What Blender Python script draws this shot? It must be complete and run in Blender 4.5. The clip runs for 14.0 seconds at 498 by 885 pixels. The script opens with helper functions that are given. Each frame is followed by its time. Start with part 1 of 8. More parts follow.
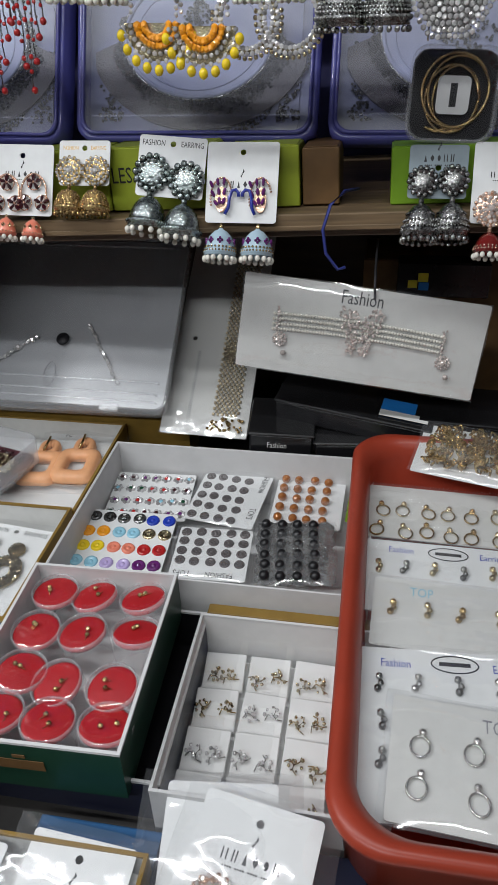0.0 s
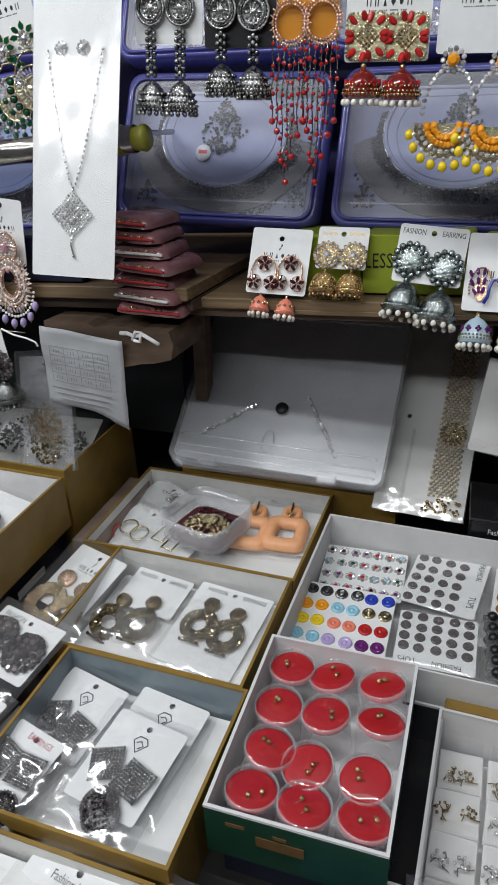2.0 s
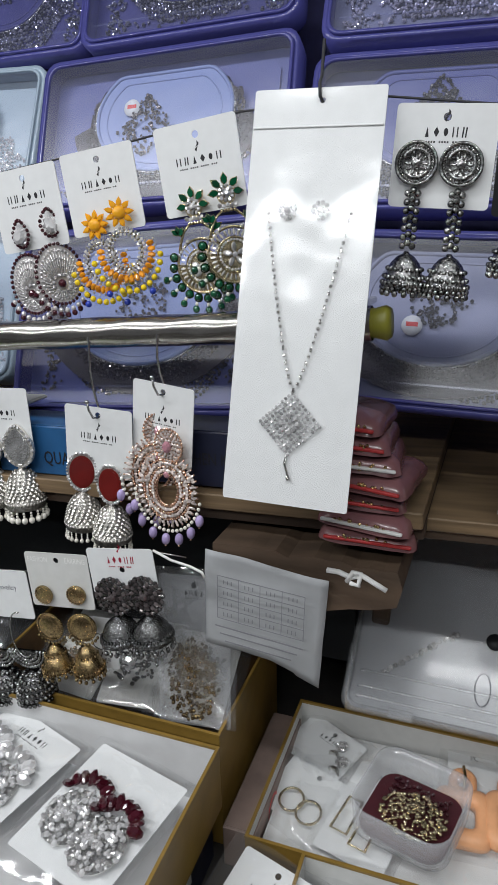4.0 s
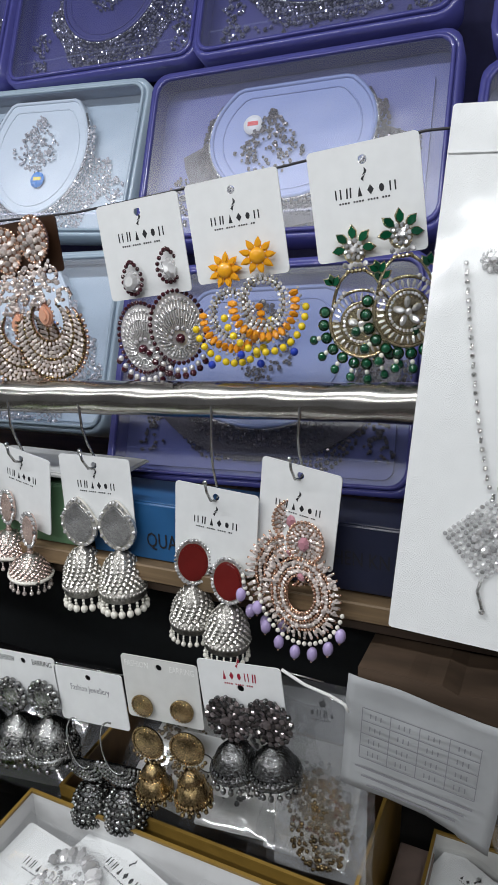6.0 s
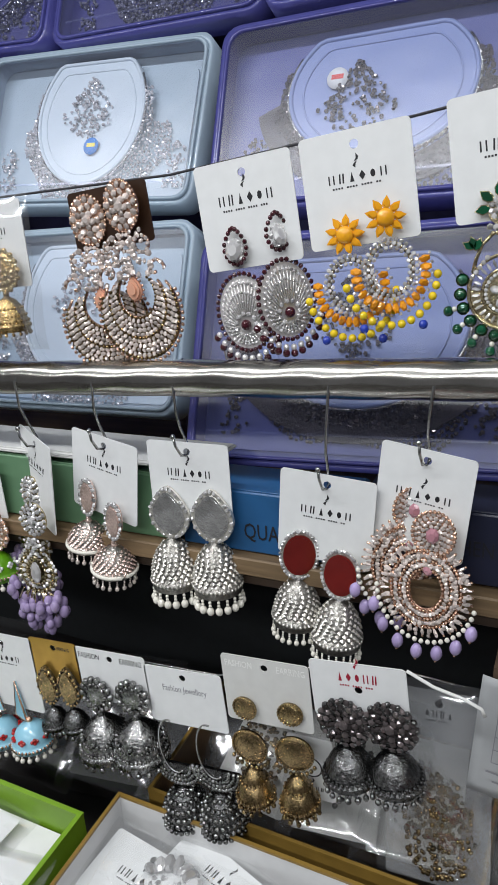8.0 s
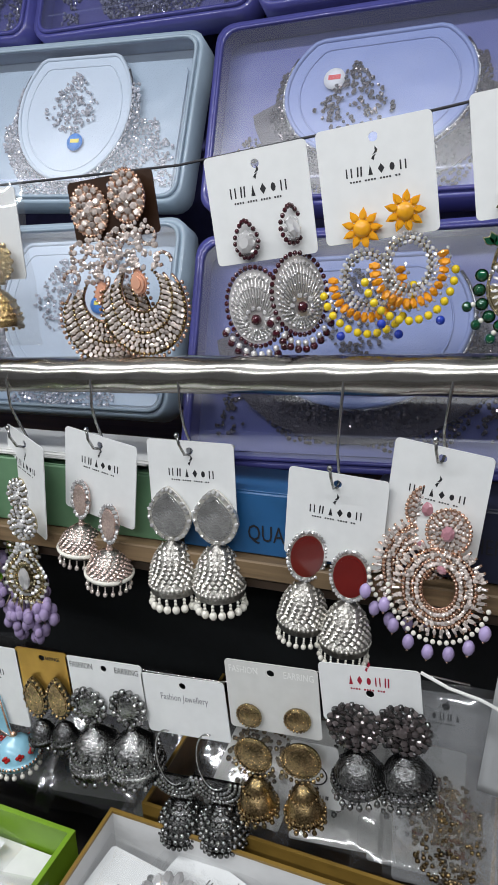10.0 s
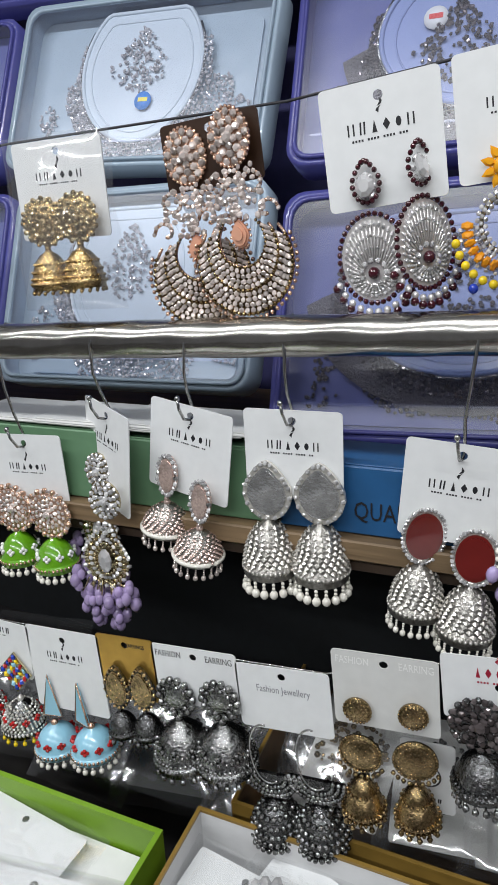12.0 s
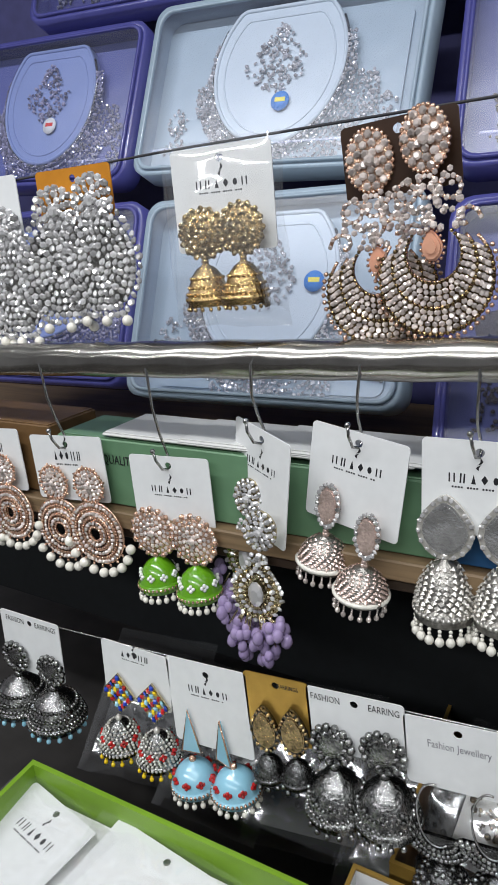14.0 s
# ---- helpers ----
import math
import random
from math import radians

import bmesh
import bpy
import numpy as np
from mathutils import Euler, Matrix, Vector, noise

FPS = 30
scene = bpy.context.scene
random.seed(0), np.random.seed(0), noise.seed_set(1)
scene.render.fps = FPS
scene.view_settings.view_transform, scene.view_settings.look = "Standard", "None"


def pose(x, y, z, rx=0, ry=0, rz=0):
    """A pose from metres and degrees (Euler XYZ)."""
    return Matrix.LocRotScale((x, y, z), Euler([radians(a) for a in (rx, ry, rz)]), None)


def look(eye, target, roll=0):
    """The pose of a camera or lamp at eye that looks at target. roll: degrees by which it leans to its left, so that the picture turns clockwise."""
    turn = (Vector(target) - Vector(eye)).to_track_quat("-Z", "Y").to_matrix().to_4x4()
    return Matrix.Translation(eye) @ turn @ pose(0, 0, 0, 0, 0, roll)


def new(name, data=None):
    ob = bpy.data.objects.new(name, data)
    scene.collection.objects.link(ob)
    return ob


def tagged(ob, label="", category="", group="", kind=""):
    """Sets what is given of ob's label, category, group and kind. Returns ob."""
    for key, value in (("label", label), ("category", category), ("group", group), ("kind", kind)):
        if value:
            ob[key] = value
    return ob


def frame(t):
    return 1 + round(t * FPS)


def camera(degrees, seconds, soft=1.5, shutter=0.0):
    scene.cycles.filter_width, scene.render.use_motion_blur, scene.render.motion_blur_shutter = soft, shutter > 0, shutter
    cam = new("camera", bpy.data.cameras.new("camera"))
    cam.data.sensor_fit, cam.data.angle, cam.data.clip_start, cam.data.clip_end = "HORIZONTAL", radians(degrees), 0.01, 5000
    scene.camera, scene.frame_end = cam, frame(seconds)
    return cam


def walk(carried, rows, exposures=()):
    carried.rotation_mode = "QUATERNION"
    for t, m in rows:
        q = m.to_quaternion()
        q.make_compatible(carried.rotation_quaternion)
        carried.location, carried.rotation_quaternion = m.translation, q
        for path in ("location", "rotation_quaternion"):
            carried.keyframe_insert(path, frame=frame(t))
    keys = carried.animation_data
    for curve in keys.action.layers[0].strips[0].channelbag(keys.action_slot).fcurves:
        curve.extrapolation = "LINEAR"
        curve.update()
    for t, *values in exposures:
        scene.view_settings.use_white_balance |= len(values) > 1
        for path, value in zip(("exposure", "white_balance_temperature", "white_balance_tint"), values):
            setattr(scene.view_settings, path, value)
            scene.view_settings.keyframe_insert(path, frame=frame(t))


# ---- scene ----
cam = camera(38.7, 14.0)
PATH = [
    (0, (0.01, 0.001, 1.22), (-0.303, 1.713, 0.234), -1.3),
    (0.5, (-0.013, -0.007, 1.214), (-0.4, 1.684, 0.218), -1.3),
    (1, (-0.048, -0.014, 1.214), (-0.548, 1.65, 0.222), -1.7),
    (1.5, (-0.074, -0.016, 1.217), (-0.637, 1.649, 0.262), -1.4),
    (2, (-0.096, -0.02, 1.242), (-0.718, 1.683, 0.397), -1.1),
    (2.5, (-0.116, -0.014, 1.256), (-0.737, 1.712, 0.458), -1.2),
    (3, (-0.177, 0.01, 1.261), (-0.708, 1.779, 0.495), -0.1),
    (3.3, (-0.237, 0.024, 1.278), (-0.726, 1.843, 0.605), 0.3),
    (3.5, (-0.267, 0.036, 1.282), (-0.756, 1.875, 0.665), -0.4),
    (3.8, (-0.303, 0.076, 1.281), (-0.878, 1.893, 0.674), -0.1),
    (4, (-0.323, 0.11, 1.286), (-0.967, 1.905, 0.682), -0.1),
    (4.1, (-0.331, 0.124, 1.287), (-1.008, 1.911, 0.695), 0.5),
    (4.2, (-0.339, 0.139, 1.295), (-1.039, 1.91, 0.685), 0.6),
    (6.3, (-0.419, 0.19, 1.307), (-1.222, 1.934, 0.748), -0.0),
    (6.5, (-0.423, 0.189, 1.312), (-1.234, 1.932, 0.762), 0.0),
    (7, (-0.453, 0.188, 1.31), (-1.276, 1.919, 0.738), 0.7),
    (7.5, (-0.475, 0.196, 1.309), (-1.276, 1.928, 0.711), 0.2),
    (8, (-0.484, 0.197, 1.297), (-1.285, 1.915, 0.659), -1.0),
    (8.5, (-0.498, 0.194, 1.29), (-1.291, 1.921, 0.669), -0.4),
    (10.8, (-0.522, 0.191, 1.281), (-1.165, 1.984, 0.671), 0.3),
    (11, (-0.525, 0.201, 1.273), (-1.189, 1.974, 0.628), -0.6),
    (11.5, (-0.543, 0.208, 1.263), (-1.229, 1.97, 0.609), -0.9),
    (12, (-0.569, 0.204, 1.264), (-1.312, 1.951, 0.634), -0.3),
    (12.5, (-0.585, 0.2, 1.272), (-1.37, 1.939, 0.67), -0.6),
    (13, (-0.598, 0.199, 1.271), (-1.405, 1.928, 0.67), -0.5),
    (13.5, (-0.614, 0.2, 1.27), (-1.442, 1.915, 0.66), -0.3),
    (14, (-0.634, 0.213, 1.27), (-1.546, 1.877, 0.638), -1.2),
]
EXPOSURES = [(0.0, -0.50), (1.5, -0.53), (2.0, -0.60), (3.0, -0.74), (3.5, -0.76), (4.0, -0.71), (7.0, -0.72), (8.0, -0.65), (11.5, -0.63), (14.0, -0.62)]
walk(cam, [(t, look(eye, target, roll)) for t, eye, target, roll in PATH], EXPOSURES)

# ---- light ----
world = bpy.data.worlds.new("world")
world.use_nodes = True
scene.world = world
world.node_tree.nodes["Background"].inputs["Color"].default_value = (0.75, 0.82, 1.0, 1)
world.node_tree.nodes["Background"].inputs["Strength"].default_value = 0.12


def tube_light(x, y, z, length, watts, color):
    """A long LED tube in a batten under the awning."""
    lamp = bpy.data.lights.new("tube", "AREA")
    lamp.shape, lamp.size, lamp.size_y, lamp.energy, lamp.color = "RECTANGLE", length, 0.035, watts, color
    ob = new("tube_lamp", lamp)
    ob.matrix_world = look((x, y, z), (x, y + 0.25, z - 1.0))
    return ob


TUBES = [(-0.25, 0.05, 2.02, 1.1, 8.5, (0.95, 0.98, 1.0)), (-1.25, 0.10, 1.98, 1.1, 13.0, (0.95, 0.97, 1.0)),
         # This pair is added fill from the lane side, brightening the upright faces.
         (-0.45, -0.75, 1.95, 1.1, 14.0, (0.95, 0.98, 1.0)), (-1.6, -0.7, 1.9, 1.1, 11.0, (0.95, 0.97, 1.0))]
for tube in TUBES:
    tube_light(*tube)


# ---- materials ----
def material(name, color, rough=0.5, metal=0.0, grain=0.0, scale=200.0, bump=0.0, bump_scale=None, dark=None, island=0.0,
             trans=0.0, coat=0.0, spread=0.5, ior=1.45, stretch=None):
    """A procedural surface: colour broken by two scales of noise, with fine relief, and a shift from piece to piece."""
    m = bpy.data.materials.new(name)
    m.use_nodes = True
    n, l = m.node_tree.nodes, m.node_tree.links
    b = n["Principled BSDF"]
    b.inputs["Metallic"].default_value, b.inputs["Roughness"].default_value = metal, rough
    b.inputs["IOR"].default_value, b.inputs["Transmission Weight"].default_value = ior, trans
    b.inputs["Coat Weight"].default_value = coat
    rgb = (*color, 1)
    co = n.new("ShaderNodeTexCoord")
    where = co.outputs["Object"]
    if stretch:
        mp = n.new("ShaderNodeMapping")
        mp.inputs["Scale"].default_value = stretch
        l.new(where, mp.inputs["Vector"])
        where = mp.outputs["Vector"]
    out = None
    if grain > 0:
        big, small = n.new("ShaderNodeTexNoise"), n.new("ShaderNodeTexNoise")
        big.inputs["Scale"].default_value, small.inputs["Scale"].default_value = scale * 0.13, scale
        big.inputs["Detail"].default_value, small.inputs["Detail"].default_value = 3, 4
        l.new(where, big.inputs["Vector"]), l.new(where, small.inputs["Vector"])
        add = n.new("ShaderNodeMath")
        l.new(big.outputs["Fac"], add.inputs[0]), l.new(small.outputs["Fac"], add.inputs[1])
        ramp = n.new("ShaderNodeMapRange")
        ramp.inputs["From Min"].default_value, ramp.inputs["From Max"].default_value = 1 - spread * 0.5, 1 + spread * 0.5
        l.new(add.outputs[0], ramp.inputs["Value"])
        mix = n.new("ShaderNodeMix")
        mix.data_type = "RGBA"
        low = dark or tuple(c * (1 - grain) for c in color)
        mix.inputs["A"].default_value, mix.inputs["B"].default_value = (*low, 1), rgb
        l.new(ramp.outputs["Result"], mix.inputs["Factor"])
        out = mix.outputs["Result"]
    if island > 0:
        geo, hsv = n.new("ShaderNodeNewGeometry"), n.new("ShaderNodeHueSaturation")
        rng = n.new("ShaderNodeMapRange")
        rng.inputs["To Min"].default_value, rng.inputs["To Max"].default_value = 1 - island, 1.0
        l.new(geo.outputs["Random Per Island"], rng.inputs["Value"])
        l.new(rng.outputs["Result"], hsv.inputs["Value"])
        if out:
            l.new(out, hsv.inputs["Color"])
        else:
            hsv.inputs["Color"].default_value = rgb
        out = hsv.outputs["Color"]
    if out:
        l.new(out, b.inputs["Base Color"])
    else:
        b.inputs["Base Color"].default_value = rgb
    if bump > 0:
        tex, bp = n.new("ShaderNodeTexNoise"), n.new("ShaderNodeBump")
        tex.inputs["Scale"].default_value = bump_scale or scale
        tex.inputs["Detail"].default_value = 3
        l.new(where, tex.inputs["Vector"])
        bp.inputs["Strength"].default_value, bp.inputs["Distance"].default_value = bump, 0.001
        l.new(tex.outputs["Fac"], bp.inputs["Height"])
        l.new(bp.outputs["Normal"], b.inputs["Normal"])
    return m


def film(name, gloss=0.12, tint=(1, 1, 1), crease=90.0, strength=0.6, rough=0.12, milk=0.0, haze=(0.75, 0.77, 0.8)):
    """Thin clear plastic: lets the light straight through and adds creased gloss, and a milky share where it is worn."""
    m = bpy.data.materials.new(name)
    m.use_nodes = True
    n, l = m.node_tree.nodes, m.node_tree.links
    n.remove(n["Principled BSDF"])
    clear, shine, mix = n.new("ShaderNodeBsdfTransparent"), n.new("ShaderNodeBsdfGlossy"), n.new("ShaderNodeMixShader")
    clear.inputs["Color"].default_value = (*tint, 1)
    shine.inputs["Roughness"].default_value = rough
    mix.inputs["Fac"].default_value = gloss + 0.05
    co, tex, bp = n.new("ShaderNodeTexCoord"), n.new("ShaderNodeTexNoise"), n.new("ShaderNodeBump")
    tex.inputs["Scale"].default_value, tex.inputs["Detail"].default_value = crease, 2
    bp.inputs["Strength"].default_value, bp.inputs["Distance"].default_value = strength, 0.002
    l.new(co.outputs["Object"], tex.inputs["Vector"]), l.new(tex.outputs["Fac"], bp.inputs["Height"])
    l.new(bp.outputs["Normal"], shine.inputs["Normal"])
    l.new(clear.outputs[0], mix.inputs[1]), l.new(shine.outputs[0], mix.inputs[2])
    last = mix
    if milk > 0:
        dif, mm = n.new("ShaderNodeBsdfDiffuse"), n.new("ShaderNodeMixShader")
        dif.inputs["Color"].default_value = (*haze, 1)
        mm.inputs["Fac"].default_value = milk
        l.new(mix.outputs[0], mm.inputs[1]), l.new(dif.outputs[0], mm.inputs[2])
        last = mm
    l.new(last.outputs[0], n["Material Output"].inputs["Surface"])
    return m


WHITE_CARD = material("white_card", (0.74, 0.75, 0.75), 0.45, grain=0.06, scale=120, bump=0.05)
GREY_CARD = material("grey_card", (0.62, 0.62, 0.60), 0.5, grain=0.08, scale=120)
BLACK_CARD = material("black_card", (0.012, 0.012, 0.014), 0.35, grain=0.3, scale=200)
AMBER_CARD = material("amber_card", (0.55, 0.22, 0.02), 0.3, grain=0.15, scale=90, coat=0.5)
BROWN_CARD = material("brown_card", (0.035, 0.016, 0.008), 0.35, grain=0.2, scale=90)
GOLD_CARD = material("gold_foil_card", (0.55, 0.33, 0.07), 0.3, 0.8, grain=0.2, scale=90)
STEEL_CARD = material("grey_blue_card", (0.20, 0.25, 0.28), 0.4, grain=0.15, scale=90)
INK = material("black_ink", (0.015, 0.015, 0.018), 0.5)
GREY_INK = material("grey_ink", (0.22, 0.22, 0.24), 0.5)
RED_INK = material("dark_red_ink", (0.30, 0.01, 0.03), 0.5)
WHITE_INK = material("white_ink", (0.75, 0.75, 0.73), 0.5)
BLUE_INK = material("blue_ink", (0.03, 0.05, 0.35), 0.5)
GOLD_INK = material("gold_print", (0.55, 0.33, 0.08), 0.35, 0.6)
RED_SPOT = material("red_sticker", (0.6, 0.03, 0.02), 0.4)
BLUE_SPOT = material("blue_sticker", (0.02, 0.22, 0.65), 0.4)
YELLOW_SPOT = material("yellow_print", (0.8, 0.7, 0.05), 0.4)
SILVER = material("bright_silver", (0.78, 0.77, 0.74), 0.22, 1.0, grain=0.45, scale=900, bump=0.5, bump_scale=1100)
OXID = material("oxidised_silver", (0.50, 0.50, 0.49), 0.26, 1.0, grain=0.8, scale=800, bump=0.7, bump_scale=700, dark=(0.05, 0.05, 0.05))
# Dome silver between the bright scales, with the shade of the recesses painted in.
SHADESILVER = material("recess_shade_silver", (0.42, 0.40, 0.37), 0.35, 0.8, grain=0.5, scale=600, bump=0.6, bump_scale=700)
DARKMETAL = material("blackened_metal", (0.20, 0.20, 0.20), 0.25, 1.0, grain=0.7, scale=700, bump=0.8, bump_scale=800)
STEELY = material("green_grey_silver", (0.46, 0.52, 0.51), 0.24, 1.0, grain=0.7, scale=500, bump=0.9, bump_scale=500)
PEARLSILVER = material("pearly_silver", (0.86, 0.83, 0.82), 0.3, 0.55, grain=0.15, scale=500)
OLDGOLD = material("dark_gold_stone", (0.34, 0.28, 0.17), 0.15, 0.8, island=0.8)
GOLD = material("antique_gold", (0.74, 0.53, 0.25), 0.25, 1.0, grain=0.6, scale=800, bump=0.7, bump_scale=900)
PALEGOLD = material("pale_gold", (0.80, 0.68, 0.44), 0.22, 1.0, grain=0.5, scale=800, bump=0.6, bump_scale=900)
BRONZE = material("antique_bronze", (0.50, 0.36, 0.18), 0.24, 1.0, grain=0.75, scale=800, bump=0.4, bump_scale=900)
WARMSILVER = material("warm_silver", (0.90, 0.87, 0.80), 0.24, 0.65, grain=0.3, scale=700, bump=0.3, bump_scale=800)
BLACKPLASTIC = material("black_plastic", (0.015, 0.015, 0.016), 0.2, grain=0.3, scale=60, coat=0.6)
# Grey sheet of the clear cases, darkened to carry some of the shelf's shadow.
SHADESHEET = material("shaded_grey_sheet", (0.36, 0.37, 0.39), 0.45, grain=0.18, scale=25, coat=0.12)
PALEROSE = material("pale_rose_gold", (0.93, 0.72, 0.64), 0.25, 0.65, grain=0.4, scale=800, bump=0.5, bump_scale=900)
ROSE = material("rose_gold", (0.86, 0.56, 0.41), 0.24, 0.85, grain=0.3, scale=800, bump=0.6, bump_scale=900)
CRYSTAL = material("clear_rhinestone", (0.98, 0.97, 0.97), 0.16, 0.52, island=0.6)
ROSECRYSTAL = material("peach_rhinestone", (0.99, 0.88, 0.82), 0.16, 0.5, island=0.55)
DARKCRYSTAL = material("smoky_rhinestone", (0.20, 0.17, 0.17), 0.1, 0.5, island=0.8)
PURPLECRYSTAL = material("violet_rhinestone", (0.66, 0.64, 0.86), 0.1, 0.5, island=0.75)
VELVETSTONE = material("smoky_velvet_stone", (0.055, 0.05, 0.055), 0.25, 0.3, island=0.8)
COLLAR = material("dark_collar", (0.045, 0.035, 0.045), 0.4, grain=0.6, scale=400, bump=0.8, bump_scale=500)
# Darker copy of the violet rhinestone: the top cases' shade is in its colour.
SHADECRYSTAL = material("shaded_violet_rhinestone", (0.50, 0.50, 0.66), 0.08, 0.7, island=0.85)
PEARL = material("cream_pearl", (0.80, 0.77, 0.69), 0.2, coat=0.4, island=0.12)
MIRROR = material("polki_glass", (0.80, 0.80, 0.79), 0.08, 0.75, grain=0.55, scale=130, bump=1.0, bump_scale=110, coat=0.6)
PEACHGEM = material("peach_stone", (0.80, 0.42, 0.28), 0.08, 0.2, coat=1.0)
AMBERGEM = material("amber_stone", (0.42, 0.15, 0.04), 0.1, 0.2, coat=1.0, island=0.4)
REDGEM = material("red_stone", (0.50, 0.02, 0.02), 0.1, coat=1.0, island=0.4)
MAROON = material("maroon_stone", (0.055, 0.005, 0.012), 0.1, coat=1.0, island=0.4)
DEEPRED = material("oxblood_stone", (0.16, 0.012, 0.010), 0.15, coat=1.0, grain=0.2, scale=120)
GREENGEM = material("green_stone", (0.004, 0.085, 0.035), 0.08, coat=1.0, island=0.5)
LILACGLASS = material("lilac_glass_bead", (0.56, 0.44, 0.74), 0.14, coat=0.6, island=0.3, trans=0.35)
PURPLEGEM = material("purple_stone", (0.14, 0.02, 0.16), 0.1, coat=1.0, island=0.4)
MAUVEGEM = material("mauve_stone", (0.42, 0.20, 0.24), 0.12, coat=1.0)
LILAC = material("lilac_bead", (0.50, 0.40, 0.70), 0.22, coat=0.6, island=0.35)
YELLOWBEAD = material("yellow_bead", (0.85, 0.62, 0.02), 0.25, coat=0.5, island=0.15)
ORANGEBEAD = material("orange_petal", (0.85, 0.33, 0.01), 0.3, coat=0.4, island=0.2)
ORANGEFLOWER = material("amber_flower", (0.88, 0.40, 0.015), 0.25, coat=0.6, island=0.1)
CORAL = material("coral_enamel", (0.75, 0.22, 0.14), 0.3, coat=0.5)
REDBEAD = material("red_bead", (0.42, 0.014, 0.014), 0.2, coat=0.6, island=0.3)
BLUEBEAD = material("blue_bead", (0.02, 0.05, 0.40), 0.2, coat=0.6)
LIMEENAMEL = material("green_enamel", (0.11, 0.31, 0.01), 0.2, coat=0.8)
SKYENAMEL = material("sky_blue_enamel", (0.27, 0.53, 0.66), 0.2, coat=0.8)
WHITEENAMEL = material("white_enamel", (0.8, 0.8, 0.78), 0.25, coat=0.5)
NAVYENAMEL = material("navy_enamel", (0.015, 0.03, 0.28), 0.15, coat=0.8)
PALEBLUE = material("pale_blue_enamel", (0.45, 0.60, 0.70), 0.25, coat=0.5, island=0.3)
STEEL = material("steel_pipe", (0.55, 0.53, 0.49), 0.22, 1.0, grain=0.25, scale=60, bump=1.0, bump_scale=34)
BEIGEBEAD = material("beige_seed_bead", (0.62, 0.52, 0.35), 0.3, 0.2, island=0.4)
WIRE = material("wire", (0.45, 0.45, 0.44), 0.25, 1.0)
DARKCORD = material("dark_cord", (0.03, 0.03, 0.035), 0.7)
BLUECORD = material("navy_cord", (0.02, 0.03, 0.18), 0.6)
WHITECORD = material("white_cord", (0.7, 0.7, 0.68), 0.8)
FILM = film("clear_film", 0.09, crease=38, strength=0.8, rough=0.09, milk=0.05)
HARDPLASTIC = film("clear_plastic", 0.05, crease=25, strength=0.25, rough=0.08)
LID = film("hazy_lid", 0.005, tint=(0.94, 0.95, 1.0), crease=18, strength=0.6, rough=0.28, milk=0.03, haze=(0.45, 0.5, 0.85))
CASECOVER = film("worn_case_cover", 0.02, crease=14, strength=0.5, rough=0.22, milk=0.05)
FROSTED = film("frosted_plastic", 0.04, crease=20, strength=0.3, rough=0.15, milk=0.16)
BLUEPLASTIC = material("violet_blue_plastic", (0.070, 0.072, 0.27), 0.25, grain=0.15, scale=30, coat=0.3)
BLUELINER = material("lavender_liner", (0.085, 0.10, 0.29), 0.45, grain=0.1, scale=60)
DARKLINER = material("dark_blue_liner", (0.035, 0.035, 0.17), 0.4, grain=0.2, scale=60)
PALELINER = material("pale_blue_liner", (0.37, 0.46, 0.52), 0.45, grain=0.06, scale=60)
BLUEBUST = material("lavender_bust", (0.21, 0.27, 0.50), 0.4, grain=0.06, scale=50)
WHITEBUST = material("white_bust", (0.56, 0.64, 0.69), 0.4, grain=0.04, scale=50)
PALEPLASTIC = material("pale_blue_plastic", (0.34, 0.43, 0.52), 0.3, grain=0.1, scale=40, coat=0.3)
GREYLINER = material("grey_lavender_liner", (0.13, 0.14, 0.25), 0.45, grain=0.1, scale=60)
GREYBUST = material("grey_violet_bust", (0.27, 0.29, 0.42), 0.5, grain=0.15, scale=60)
CARTON_WHITE = material("white_carton", (0.66, 0.66, 0.66), 0.55, grain=0.10, scale=70, bump=0.08)
CARTON_GOLD = material("mustard_carton", (0.27, 0.165, 0.035), 0.4, grain=0.25, scale=60, bump=0.1)
CARTON_GREEN = material("bottle_green_carton", (0.012, 0.055, 0.032), 0.35, grain=0.2, scale=80)
CARTON_BROWN = material("kraft_carton", (0.16, 0.085, 0.03), 0.6, grain=0.35, scale=60, bump=0.15)
CARTON_LIME = material("lime_carton", (0.18, 0.34, 0.02), 0.4, grain=0.12, scale=60)
CARTON_OLIVE = material("olive_carton", (0.30, 0.36, 0.03), 0.42, grain=0.2, scale=50)
CARTON_BLUE = material("blue_carton", (0.02, 0.10, 0.25), 0.4, grain=0.2, scale=50)
CARTON_TEAL = material("pale_green_carton", (0.13, 0.25, 0.14), 0.45, grain=0.2, scale=50)
CARTON_NAVY = material("navy_carton", (0.015, 0.018, 0.04), 0.35, grain=0.2, scale=60)
CARTON_BLACK = material("black_carton", (0.012, 0.012, 0.014), 0.25, grain=0.3, scale=60)
CARTON_CRIMSON = material("crimson_carton", (0.38, 0.012, 0.045), 0.35, grain=0.15, scale=60)
PRINTED = material("worn_printed_carton", (0.30, 0.22, 0.19), 0.5, grain=0.45, scale=30)
# White note paper painted grey, so its dim light sits in the colour.
NOTE_PAPER = material("dimmed_note_paper", (0.39, 0.40, 0.41), 0.6, grain=0.12, scale=60, bump=0.2)
PAPER = material("paper_pad", (0.74, 0.74, 0.73), 0.6, grain=0.06, scale=120, bump=0.05)
RED_FOAM = material("red_velvet_foam", (0.42, 0.006, 0.012), 0.55, grain=0.15, scale=300, bump=0.1)
